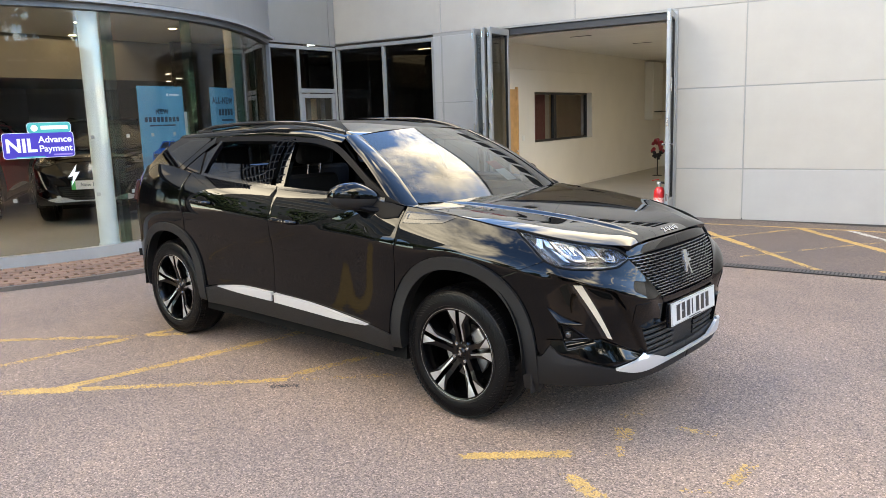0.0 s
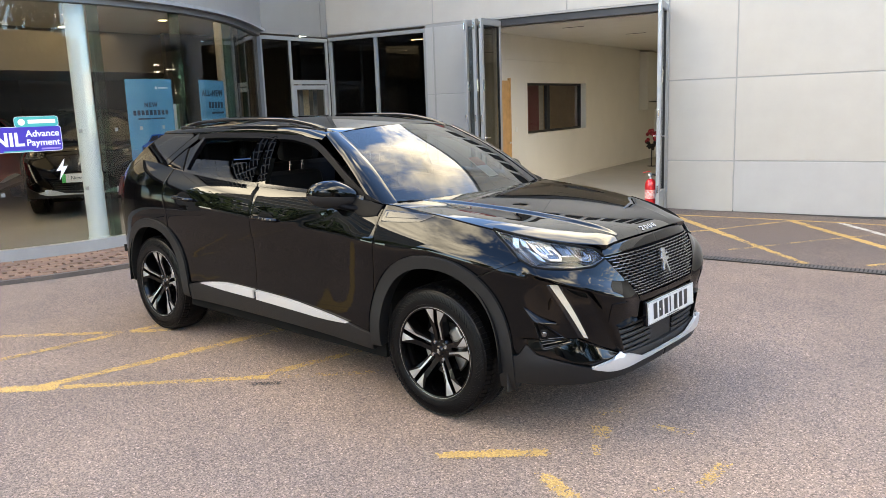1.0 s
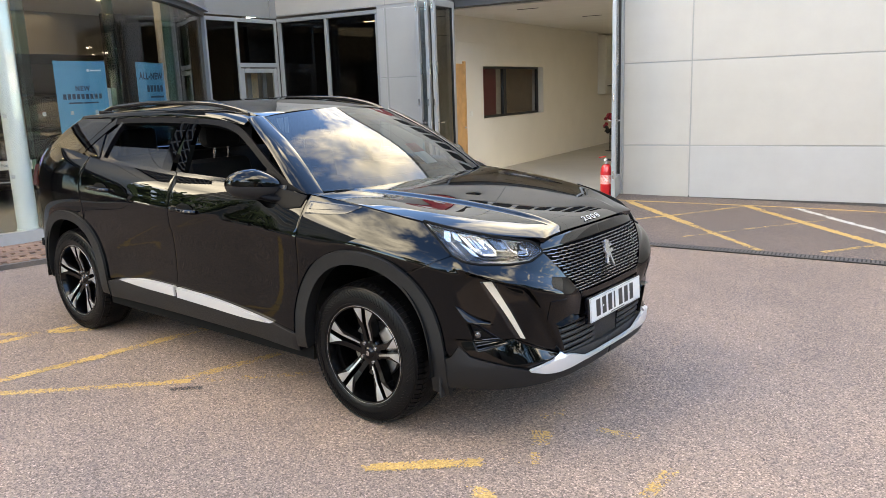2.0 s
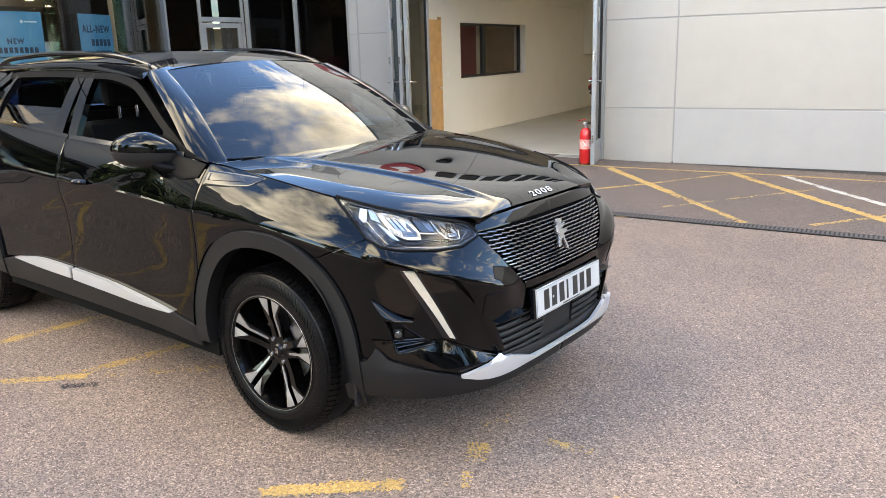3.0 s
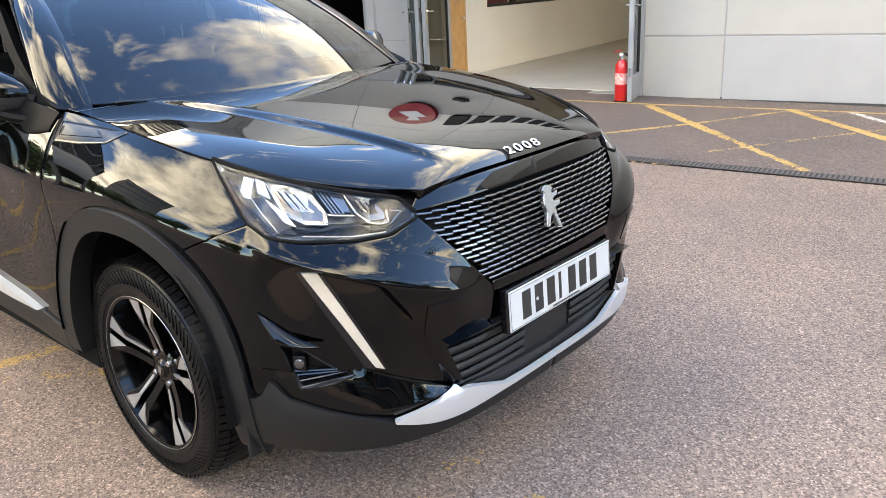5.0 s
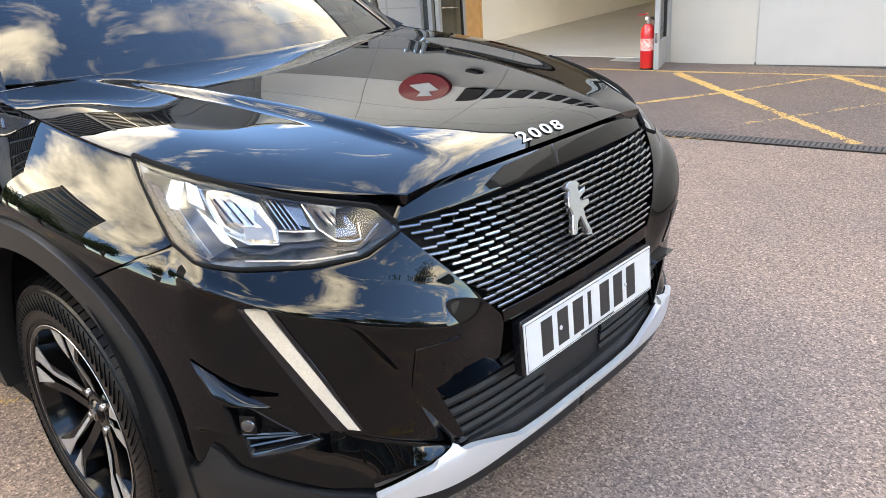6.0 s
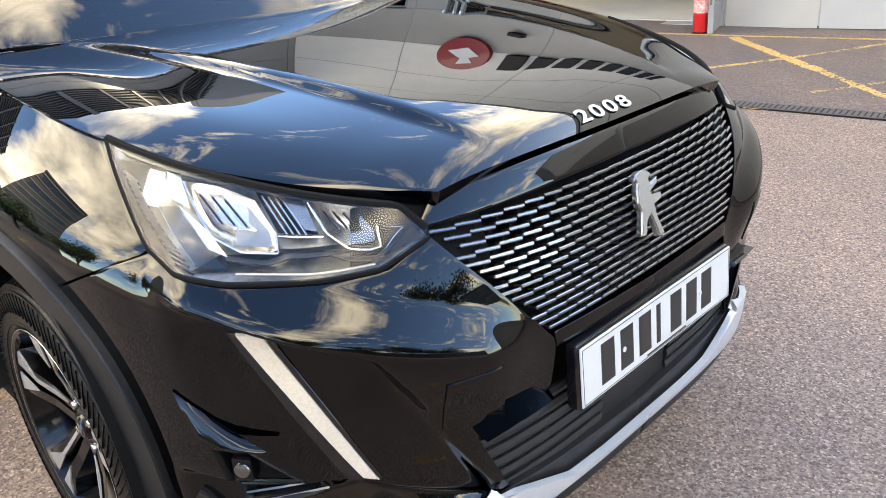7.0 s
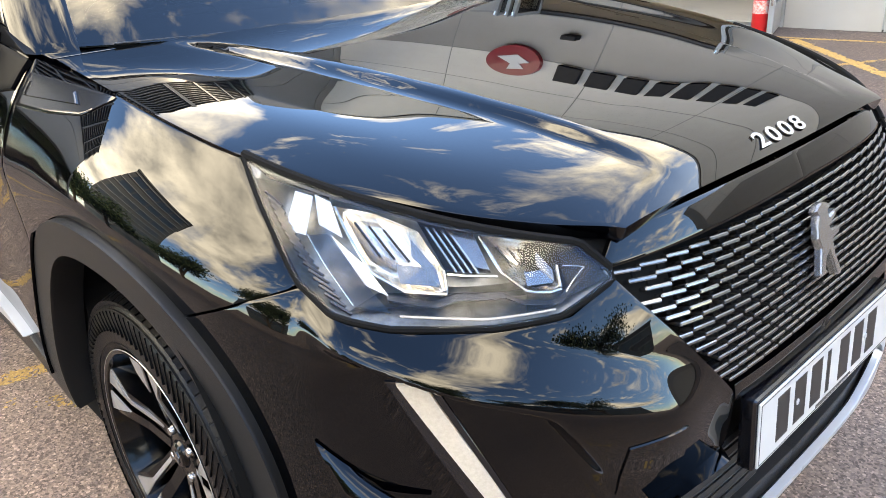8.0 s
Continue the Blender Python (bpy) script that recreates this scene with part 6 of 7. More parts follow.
def build_lamps():
    # borders of the lamp opening on the nose
    top = at_front((1.615, -0.703, 0.982), (1.75, -0.664, 0.957), (1.85, -0.612, 0.937), (1.95, -0.545, 0.914), (2.03, -0.478, 0.894), (2.06, -0.455, 0.862))
    low = at_front((1.80, -0.748, 0.862), (1.835, -0.718, 0.840), (1.90, -0.685, 0.829), (1.99, -0.60, 0.822), (2.04, -0.53, 0.825), (2.06, -0.455, 0.850))
    out = [low[0], at_front((1.74, -0.738, 0.905))[0], top[0]]
    tip = [low[-1], top[-1]]
    glass = panel("headlamp", front, low, top, out, tip, LAMP_GLASS, car, 50, 20, off=0.004, flange=0.0, sharp="bt", label="clear headlamp with bright reflectors")
    for g in glass:
        g.visible_shadow = False
    for k, g in enumerate(glass):
        s = 1 if k == 0 else -1
        # black bowl behind the cover
        us, vs = np.linspace(0, 1, 30), np.linspace(0, 1, 12)
        T, B = straight(top, us), straight(low, us)
        bm = bmesh.new()
        grid = []
        for v in vs:
            row = []
            for j, u in enumerate(us):
                q = B[j] * (1 - v) + T[j] * v
                p = front(q)
                depth = 0.075 * min(1, 6 * min(u + 0.02, 1.02 - u)) * min(1, 5 * min(v + 0.02, 1.02 - v))
                row.append(bm.verts.new((p[0] - depth * 0.85, (p[1] + depth * 0.35) * s, p[2])))
            grid.append(row)
        for a, b in zip(grid, grid[1:]):
            for j in range(len(us) - 1):
                bm.faces.new((a[j], a[j + 1], b[j + 1], b[j]))
        part("lamp_bowl", bm, LAMP_CHROME, g, smooth=True)

        def spot(u, v, depth):
            q = straight(low, [u])[0] * (1 - v) + straight(top, [u])[0] * v
            p = front(q)
            return Vector((p[0] - depth * 0.85, (p[1] + depth * 0.35), p[2]))

        at = lambda u, v, d: (lambda p: (p.x, p.y * s, p.z))(spot(u, v, d))

        def cell(name, border, middle, mat, d0, d1, small=0.5):
            """A faceted cup between a border run and a smaller one set deep behind it."""
            bm = bmesh.new()
            mu, mv = middle
            fine = straight(border + border[:1], np.linspace(0, 1, 25))[:-1]
            levels = []
            for f in (0.0, 0.35, 0.7, 1.0):
                k = 1 - (1 - small) * f
                levels.append([bm.verts.new(at(mu + (u - mu) * k, mv + (v - mv) * k, d0 + (d1 - d0) * f**0.6)) for u, v in fine])
            for a, b in zip(levels, levels[1:]):
                for j in range(24):
                    bm.faces.new((a[j], a[(j + 1) % 24], b[(j + 1) % 24], b[j]))
            bm.faces.new(levels[-1])
            part(name, bm, mat, g)

        def trim(border, r, closed=False):
            bm = bmesh.new()
            pts = straight(border + (border[:1] if closed else []), np.linspace(0, 1, 26))
            sweep([at(u, v, 0.010) for u, v in pts], r, 6, bm=bm)
            part("lamp_trim", bm, LAMP_TRIM, g)

        def sheet(name, corners, mat, label="", bm=None):
            """A flat or bent sheet through (u, v, depth) corners."""
            b = bm or bmesh.new()
            b.faces.new([b.verts.new(at(*c)) for c in corners])
            return part(name, b, mat, g, label) if not bm else None

        # two faceted cups with a bright lower edge
        cups = ([(0.305, 0.86), (0.335, 0.40), (0.41, 0.27), (0.525, 0.285), (0.548, 0.51), (0.525, 0.84), (0.415, 0.90)], [(0.680, 0.90), (0.695, 0.54), (0.745, 0.30), (0.838, 0.26), (0.848, 0.60), (0.835, 0.86), (0.76, 0.93)])
        for border in cups:
            mid = np.mean(border, axis=0)
            cell("reflector", border, (mid[0] + 0.02, mid[1] - 0.02), REFLECTOR, 0.012, 0.052, 0.46)
            trim(border[:5], 0.0021)
            d = lambda f, h: (border[0][0] + (border[4][0] - border[0][0]) * f, border[2][1] + (border[6][1] - border[2][1]) * h)
            # dark slanting fins, and a pair of ribbed lens plates at the foot
            for f in (0.34, 0.50, 0.66):
                bm = bmesh.new()
                sweep([at(*d(f - 0.14, 0.80), 0.014), at(*d(f + 0.02, 0.36), 0.030)], 0.0017, 5, bm=bm)
                part("reflector_fin", bm, LAMP_BLACK, g)
                bm = bmesh.new()
                sweep([at(*d(f - 0.12, 0.80), 0.0135), at(*d(f + 0.04, 0.36), 0.0295)], 0.0007, 5, bm=bm)
                part("fin_edge", bm, LAMP_TRIM, g)
            sheet("lens_plate", [(*d(0.42, 0.10), 0.012), (*d(0.86, 0.11), 0.012), (*d(0.82, 0.34), 0.022), (*d(0.50, 0.32), 0.024)], LENS_RIBBED)
            sheet("lens_plate", [(*d(0.88, 0.12), 0.012), (*d(0.93, 0.36), 0.014), (*d(0.80, 0.72), 0.022), (*d(0.72, 0.46), 0.024)], LENS_RIBBED)
        # slanting louvres between the cups, over a ribbed plate
        sheet("louvre_back", [(0.540, 0.90, 0.030), (0.556, 0.48, 0.022), (0.675, 0.48, 0.022), (0.672, 0.92, 0.030)], LAMP_BLACK)
        for f in np.linspace(0.08, 0.62, 4):
            bm = bmesh.new()
            sweep([at(0.545 + 0.105 * f, 0.88, 0.016), at(0.572 + 0.105 * f, 0.50, 0.012)], 0.0016, 5, bm=bm)
            part("lamp_louvre", bm, LAMP_TRIM, g)
        sheet("lens_plate", [(0.600, 0.92, 0.020), (0.640, 0.56, 0.014), (0.672, 0.54, 0.014), (0.672, 0.92, 0.020)], LENS_RIBBED)
        trim([(0.552, 0.475), (0.682, 0.485)], 0.0020)
        # outer end: stacked ribs, a bright facet over them and a smoky clear bar
        sheet("reflector", [(0.185, 0.88, 0.010), (0.095, 0.52, 0.010), (0.172, 0.54, 0.016), (0.245, 0.88, 0.016)], REFLECTOR)
        sheet("reflector", [(0.262, 0.60, 0.024), (0.300, 0.26, 0.018), (0.355, 0.20, 0.016), (0.330, 0.42, 0.020)], REFLECTOR)
        sheet("reflector", [(0.252, 0.90, 0.014), (0.235, 0.66, 0.020), (0.300, 0.60, 0.026), (0.300, 0.92, 0.020)], REFLECTOR)
        for v in np.linspace(0.08, 0.76, 16):
            bm = bmesh.new()
            u0 = 0.165 - 0.20 * v + 0.08 * v * v
            sweep([at(u0, v, 0.007), at(u0 + 0.058, v - 0.05, 0.011)], 0.0021, 5, bm=bm)
            part("lamp_rib", bm, GLOSS_BLACK, g)
        sheet("clear_bar", [(0.178, 0.56, 0.008), (0.195, 0.34, 0.008), (0.228, 0.10, 0.008), (0.335, 0.09, 0.008), (0.305, 0.26, 0.010), (0.250, 0.62, 0.010)], SMOKE_BAR, "smoky clear bar")
        trim([(0.178, 0.56), (0.195, 0.34), (0.228, 0.10)], 0.0009)
        # dark foot and inner end of the bowl
        sheet("lamp_foot", [(0.20, 0.04, 0.012), (0.92, 0.04, 0.012), (0.90, 0.20, 0.030), (0.70, 0.24, 0.034), (0.56, 0.24, 0.034), (0.33, 0.18, 0.034)], LAMP_BLACK)
        sheet("lamp_foot", [(0.86, 0.10, 0.014), (0.99, 0.12, 0.005), (0.97, 0.90, 0.006), (0.87, 0.93, 0.020)], LAMP_BLACK)
        # dark lower tray with a raised stepped edge
        bm = bmesh.new()
        tray = straight([(0.345, 0.185), (0.475, 0.155), (0.555, 0.245), (0.68, 0.255), (0.72, 0.165), (0.83, 0.10), (0.90, 0.26)], np.linspace(0, 1, 40))
        rows = [[bm.verts.new(at(u, v + dv, d)) for u, v in tray] for dv, d in ((0.0, 0.010), (0.030, 0.018), (-0.05, 0.022))]
        for a, b in ((rows[2], rows[0]), (rows[0], rows[1])):
            for j in range(39):
                bm.faces.new((a[j], a[j + 1], b[j + 1], b[j]))
        part("lamp_tray", bm, TRAY_GREY, g)
        trim([(0.862, 0.59), (0.925, 0.50), (0.850, 0.20)], 0.0007)
        # strip along the upper edge, standing in for sky sheen on the cover
        bm = bmesh.new()
        rows = [[bm.verts.new(at(u, v, d)) for u in np.linspace(0.03, 0.93, 40)] for v, d in ((0.985, 0.003), (0.93, 0.006))]
        for j in range(39):
            bm.faces.new((rows[0][j], rows[0][j + 1], rows[1][j + 1], rows[1][j]))
        part("lamp_sheen", bm, TRAY_GREY, g)
        # light guide along the foot
        bm = bmesh.new()
        sweep([at(u, 0.075 - 0.03 * (u - 0.355), 0.008) for u in np.linspace(0.355, 0.80, 24)], 0.0016, 6, bm=bm)
        part("light_guide", bm, LENS_WHITE, g)
    # seal round the lamp
    for s in (1, -1):
        ring = np.vstack([straight(low, np.linspace(0, 1, 60)), straight(list(reversed(top)), np.linspace(0, 1, 40)), along(list(reversed(out)), np.linspace(0, 1, 16))])
        pts = [front(q) * (1, s, 1) for q in ring]
        bm = sweep([tuple(p) for p in pts] + [tuple(pts[0])], 0.0048, 8)
        part("lamp_seal", bm, UNDER, car)
        ridge = [front(q) * (1, s, 1) + np.array([0, 0, 0.001]) for q in straight(top, np.linspace(0, 1, 40))]
        part("bonnet_seal", sweep([tuple(p) for p in ridge], 0.0068, 8), UNDER, car)
    # slanting light strip
    (t_out, t_in), (b_out, b_in) = at_front((1.936, -0.714, 0.757), (1.962, -0.687, 0.757)), [(0.621, 0.510), (0.600, 0.502)]
    m_out, m_in = [((p[0] + q[0]) / 2 - 0.004, (p[1] + q[1]) / 2) for p, q in ((t_out, b_out), (t_in, b_in))]
    panel("light_strip", front, [b_out, b_in], [t_out, t_in], [b_out, m_out, t_out], [b_in, m_in, t_in], LENS_WHITE, car, 12, 40, off=0.006, flange=0.02, edge=0.003, label="slanting pale daytime light strip")
    wide = lambda q, d: (q[0] + d, q[1])
    panel("light_strip_frame", front, [wide(b_out, 0.022), wide(b_in, -0.006)], [wide(t_out, 0.014), wide(t_in, -0.010)], [wide(b_out, 0.022), wide(m_out, 0.02), wide(t_out, 0.014)], [wide(b_in, -0.006), wide(m_in, -0.008), wide(t_in, -0.010)], GLOSS_BLACK, car, 12, 40, off=0.0025, flange=0.01)
    # fog lamp pocket
    p0, p1, p2, p3 = at_front((1.865, -0.752, 0.600), (1.91, -0.715, 0.575), (2.015, -0.640, 0.485), (1.915, -0.735, 0.455))
    panel("fog_pocket", front, [p3, p2], [p0, p1], [p3, p0], [p2, p1], LAMP_BLACK, car, 24, 24, off=0.003, flange=0.01)
    for s in (1, -1):
        m = on_front(at_front((1.915, -0.720, 0.52))[0][0] * s, 0.530, 0.020)
        fog = part("fog_lamp", box(-0.017, 0.017, -0.020, 0.020, -0.03, 0.004, 0.006, 2), LAMP_BLACK, car, "small upright fog lamp")
        fog.matrix_local = m
        part("fog_lens", lathe([(0.0, 0.0085), (0.007, 0.008), (0.012, 0.006), (0.0135, 0.003)], 20), GRILLE_BAR, fog, smooth=True)
        bm = bmesh.new()
        for f in (0.04, 0.14, 0.24, 0.34):
            q0, q1 = np.array(p3) * (1 - f) + np.array(p0) * f, np.array(p2) * (1 - f) + np.array(p1) * f
            ends = [front(q0 + (q1 - q0) * k) * (1, s, 1) for k in (0.03, 0.97)]
            sweep([tuple(ends[0] + (0.004, 0, 0)), tuple((ends[0] + ends[1]) / 2 + (0.006, 0, 0)), tuple(ends[1] + (0.004, 0, 0))], 0.0034, 6, bm=bm)
        part("fog_fin", bm, GLOSS_BLACK, car)
    # slanting facet over the fog pocket, standing out towards its foot
    c0, c1, c2, c3 = at_front((1.838, -0.782, 0.656), (1.905, -0.735, 0.612), (1.955, -0.690, 0.586), (1.882, -0.760, 0.588))

    def facet(p):
        t = p[..., 1:2]
        q = (1 - p[..., :1]) * ((1 - t) * np.array(c3) + t * np.array(c0)) + p[..., :1] * ((1 - t) * np.array(c2) + t * np.array(c1))
        return front(q) + np.stack([np.cos(q[..., 0]), -np.sin(q[..., 0]), 0 * q[..., 0]], -1) * (0.003 + 0.026 * (1 - t))
    panel("fog_bezel", facet, [(0, 0), (1, 0)], [(0, 1), (1, 1)], [(0, 0), (0, 1)], [(1, 0), (1, 1)], PAINT, car, 10, 8, flange=0.006)
    # towing eye cover
    c = at_front((2.155, -0.465, 0.615))[0]
    d_a, d_z = 0.052, 0.043
    sq = [(c[0] - d_a, c[1] - d_z), (c[0] + d_a, c[1] - d_z), (c[0] + d_a * 0.86, c[1] + d_z), (c[0] - d_a * 0.86, c[1] + d_z)]
    panel("tow_cover", front, [sq[0], sq[1]], [sq[3], sq[2]], [sq[0], sq[3]], [sq[1], sq[2]], PAINT, car, 14, 14, off=0.0025, edge=0.003, flange=0.004)


build_lamps()


def build_cabin():
    # windscreen and its black border
    glass = panel("windscreen", windscreen, [(-1, 0), (1, 0)], [(-1, 1), (1, 1)], [(-1, 0), (-1, 1)], [(1, 0), (1, 1)], CAR_GLASS, car, 40, 24, flange=0.0, edge=0.0, mirror=False, label="clear windscreen reflecting clouds")[0]
    glass.visible_shadow = False
    for s in (1, -1):
        panel("screen_border", windscreen, [(s * 0.955, 0), (s * 1.0, 0)], [(s * 0.955, 1), (s * 1.0, 1)], [(s * 0.955, 0), (s * 0.955, 1)], [(s * 1.0, 0), (s * 1.0, 1)], UNDER, car, 4, 24, off=-0.004, flange=0.0, edge=0, mirror=False)
    panel("screen_border", windscreen, [(-1, 0.0), (1, 0.0)], [(-1, 0.10), (1, 0.10)], [(-1, 0), (-1, 0.10)], [(1, 0), (1, 0.10)], UNDER, car, 30, 4, off=-0.004, flange=0.0, edge=0, mirror=False)
    panel("screen_border", windscreen, [(-1, 0.95), (1, 0.95)], [(-1, 1), (1, 1)], [(-1, 0.95), (-1, 1)], [(1, 0.95), (1, 1)], UNDER, car, 30, 4, off=-0.004, flange=0.0, edge=0, mirror=False)
    # cowl under the screen
    panel("cowl", bonnet, [(0.955, -0.70), (1.035, -0.45), (1.075, 0), (1.035, 0.45), (0.955, 0.70)], [(0.86, -0.70), (0.96, -0.45), (1.0, 0), (0.96, 0.45), (0.86, 0.70)], [(0.955, -0.70), (0.86, -0.70)], [(0.955, 0.70), (0.86, 0.70)], BLACK_PLASTIC, car, 30, 6, off=-0.016, mirror=False)
    # front pillars
    def pillar(p):
        s, t = p[..., 0], p[..., 1]
        a = windscreen(np.stack([np.full_like(s, -1.0), t], -1))
        z = a[..., 2] + 0.004
        b = cabin(np.stack([a[..., 0] - 0.040 - 0.035 * (1 - t), z - 0.016], -1))
        k = s[..., None]
        out = a * (1 - k) + b * k
        bulge = np.sin(np.pi * s) * 0.015
        out[..., 1] -= bulge
        out[..., 2] += bulge * 0.6
        return out
    panel("front_pillar", pillar, [(0, -0.03), (1, -0.03)], [(0, 1.0), (1, 1.0)], [(0, -0.03), (0, 1.0)], [(1, -0.03), (1, 1.0)], PAINT, car, 8, 30, off=0.004)
    # roof with gutters
    fr = [(0.350, -0.50), (0.378, -0.25), (0.386, 0), (0.378, 0.25), (0.350, 0.50)]
    rr = [(-1.50, -0.50), (-1.60, 0), (-1.50, 0.50)]
    lf = [(0.350, -0.50), (-0.1, -0.535), (-0.8, -0.535), (-1.50, -0.50)]
    panel("roof", roof, fr, rr, lf, [(x, -y) for x, y in lf], PAINT, car, 40, 50, mirror=False, label="glossy black roof")
    def cant(p):
        # from roof edge down to the door tops; s across, x along
        x, s = p[..., 0], p[..., 1]
        ye = np.interp(x, [-1.5, -0.8, -0.1, 0.35], [0.50, 0.535, 0.535, 0.50])
        a = roof(np.stack([x, -ye], -1))
        zb = np.interp(x, [-1.45, -1.0, -0.4, 0.1, 0.35], [1.385, 1.392, 1.402, 1.392, 1.370])
        b = cabin(np.stack([x, zb], -1))
        k = s[..., None]
        out = a * (1 - k) + b * k
        out[..., 1] -= 0.012 * np.sin(np.pi * s)
        out[..., 2] += 0.010 * np.sin(np.pi * s)
        return out
    panel("roof_side", cant, [(0.35, 0), (-1.5, 0)], [(0.30, 1), (-1.48, 1)], [(0.35, 0), (0.30, 1)], [(-1.5, 0), (-1.48, 1)], PAINT, car, 50, 8)
    # spoiler and rear screen
    panel("rear_spoiler", roof, [(-1.505, -0.49), (-1.61, 0), (-1.505, 0.49)], [(-1.66, -0.46), (-1.75, 0), (-1.66, 0.46)], [(-1.505, -0.49), (-1.66, -0.46)], [(-1.505, 0.49), (-1.66, 0.46)], PAINT, car, 24, 6, flange=0.04, mirror=False)
    bm = bmesh.new()
    n = 16
    lo = [bm.verts.new((-1.93 - 0.05 * (1 - (2 * k / n - 1) ** 2), 0.60 * (2 * k / n - 1), 1.12)) for k in range(n + 1)]
    hi = [bm.verts.new((-1.58 - 0.05 * (1 - (2 * k / n - 1) ** 2), 0.47 * (2 * k / n - 1), 1.40)) for k in range(n + 1)]
    for k in range(n):
        bm.faces.new((lo[k], lo[k + 1], hi[k + 1], hi[k]))
    part("rear_screen", bm, CAR_TINT, car, smooth=True)
    # door frames and glass
    # rear glass is let down a little way, the front glass fully
    panel("rear_door_glass", cabin, [(-0.94, 1.135), (-0.30, 1.10)], [(-0.90, 1.235), (-0.27, 1.235)], [(-0.94, 1.135), (-0.90, 1.235)], [(-0.30, 1.10), (-0.27, 1.235)], CAR_TINT, car, 16, 8, off=-0.012, flange=0.0, edge=0, label="dark rear door glass let half down")
    panel("quarter_glass", cabin, [(-1.22, 1.165), (-0.985, 1.145)], [(-0.93, 1.365), (-0.915, 1.365)], [(-1.22, 1.165), (-1.08, 1.27), (-0.93, 1.365)], [(-0.985, 1.145), (-0.915, 1.365)], CAR_TINT, car, 10, 12, off=-0.006, flange=0.0, edge=0, label="dark quarter glass")
    panel("rear_side_glass", cabin, [(-1.72, 1.19), (-1.30, 1.185)], [(-1.30, 1.372), (-1.04, 1.372)], [(-1.72, 1.19), (-1.50, 1.29), (-1.30, 1.372)], [(-1.30, 1.185), (-1.16, 1.28), (-1.04, 1.372)], CAR_TINT, car, 12, 12, off=0.006, flange=0.0, edge=0, label="dark rear side glass")
    # pillar strips and frames, as bars on the side of the cabin
    def bar(name, pts, w, mat=GLOSS_BLACK, off=0.002):
        p = np.array(pts, float)
        d = np.gradient(p, axis=0)
        d /= np.linalg.norm(d, axis=1)[:, None]
        nrm = np.stack([-d[:, 1], d[:, 0]], -1) * w / 2
        a, b = (p + nrm).tolist(), (p - nrm).tolist()
        panel(name, cabin, a, b, [a[0], b[0]], [a[-1], b[-1]], mat, car, 24, 4, off=off, flange=0.03, edge=0)
    bar("centre_pillar", [(-0.085, 1.09), (-0.10, 1.20), (-0.125, 1.30), (-0.15, 1.385)], 0.075, PAINT)
    bar("centre_pillar", [(-0.225, 1.098), (-0.228, 1.20), (-0.235, 1.30), (-0.24, 1.385)], 0.09, PAINT)
    bar("door_frame", spline([(0.79, 1.095), (0.62, 1.18), (0.42, 1.285), (0.28, 1.345), (0.10, 1.378), (-0.20, 1.388)], 30).tolist(), 0.030, FRAME_BLACK)
    bar("door_frame", spline([(-0.20, 1.388), (-0.55, 1.388), (-0.90, 1.378), (-1.0, 1.37)], 20).tolist(), 0.030, FRAME_BLACK)
    bar("glass_divider", [(-0.965, 1.14), (-0.94, 1.25), (-0.905, 1.37)], 0.030)
    bar("quarter_frame", spline([(-0.98, 1.375), (-1.12, 1.28), (-1.27, 1.17)], 12).tolist(), 0.050, PAINT, 0.004)
    bar("belt_trim", spline([(0.80, 1.082), (0.3, 1.094), (-0.1, 1.104)], 20).tolist(), 0.020, GLOSS_BLACK, 0.010)
    bar("belt_trim", spline([(-0.11, 1.104), (-0.5, 1.122), (-0.95, 1.15)], 20).tolist(), 0.020, GLOSS_BLACK, 0.010)
    panel("mirror_sail", cabin, [(0.925, 1.062), (0.64, 1.086)], [(0.80, 1.105), (0.615, 1.178)], [(0.925, 1.062), (0.80, 1.105)], [(0.64, 1.086), (0.615, 1.178)], FRAME_BLACK, car, 10, 8, off=0.004, flange=0.02)
    panel("mirror_foot", side, [(0.928, 1.002), (0.80, 0.995), (0.74, 1.03)], [(0.938, 1.052), (0.80, 1.072), (0.66, 1.082)], [(0.928, 1.002), (0.938, 1.052)], [(0.74, 1.03), (0.66, 1.082)], FRAME_BLACK, car, 12, 8, off=0.005, flange=0.01)
    # roof rails
    for s in (1, -1):
        pts = spline([(0.30, -0.515 * s, 1.432), (0.20, -0.52 * s, 1.462), (0.05, -0.525 * s, 1.490), (-0.4, -0.535 * s, 1.512), (-0.9, -0.53 * s, 1.498), (-1.2, -0.52 * s, 1.468), (-1.32, -0.51 * s, 1.435)], 50)
        rail = part("roof_rail", sweep([tuple(p - np.array([0, 0, 0.022])) for p in pts], 0.0105, 10, 1.25), GLOSS_BLACK, car, "gloss black roof rail", smooth=True)
        for x0, x1 in ((0.26, 0.14), (-1.14, -1.30)):
            part("rail_foot", box(min(x0, x1), max(x0, x1), -0.525 * s - 0.010, -0.525 * s + 0.012, 1.405, 1.440, 0.006, 2), GLOSS_BLACK, rail)
    # door handles
    for x, z in ((0.05, 0.925), (-0.83, 0.985)):
        y = -float(half_width(x, z))
        bm = sweep([tuple(p) for p in spline([(x + 0.10, y - 0.002, z - 0.004), (x + 0.085, y - 0.030, z), (x, y - 0.036, z + 0.004), (x - 0.085, y - 0.030, z + 0.006), (x - 0.10, y - 0.002, z + 0.004)], 20)], 0.015, 10, 0.85)
        both("door_handle", bm, PAINT, car, "glossy black pull handle", smooth=True)
        bm = bmesh.new()
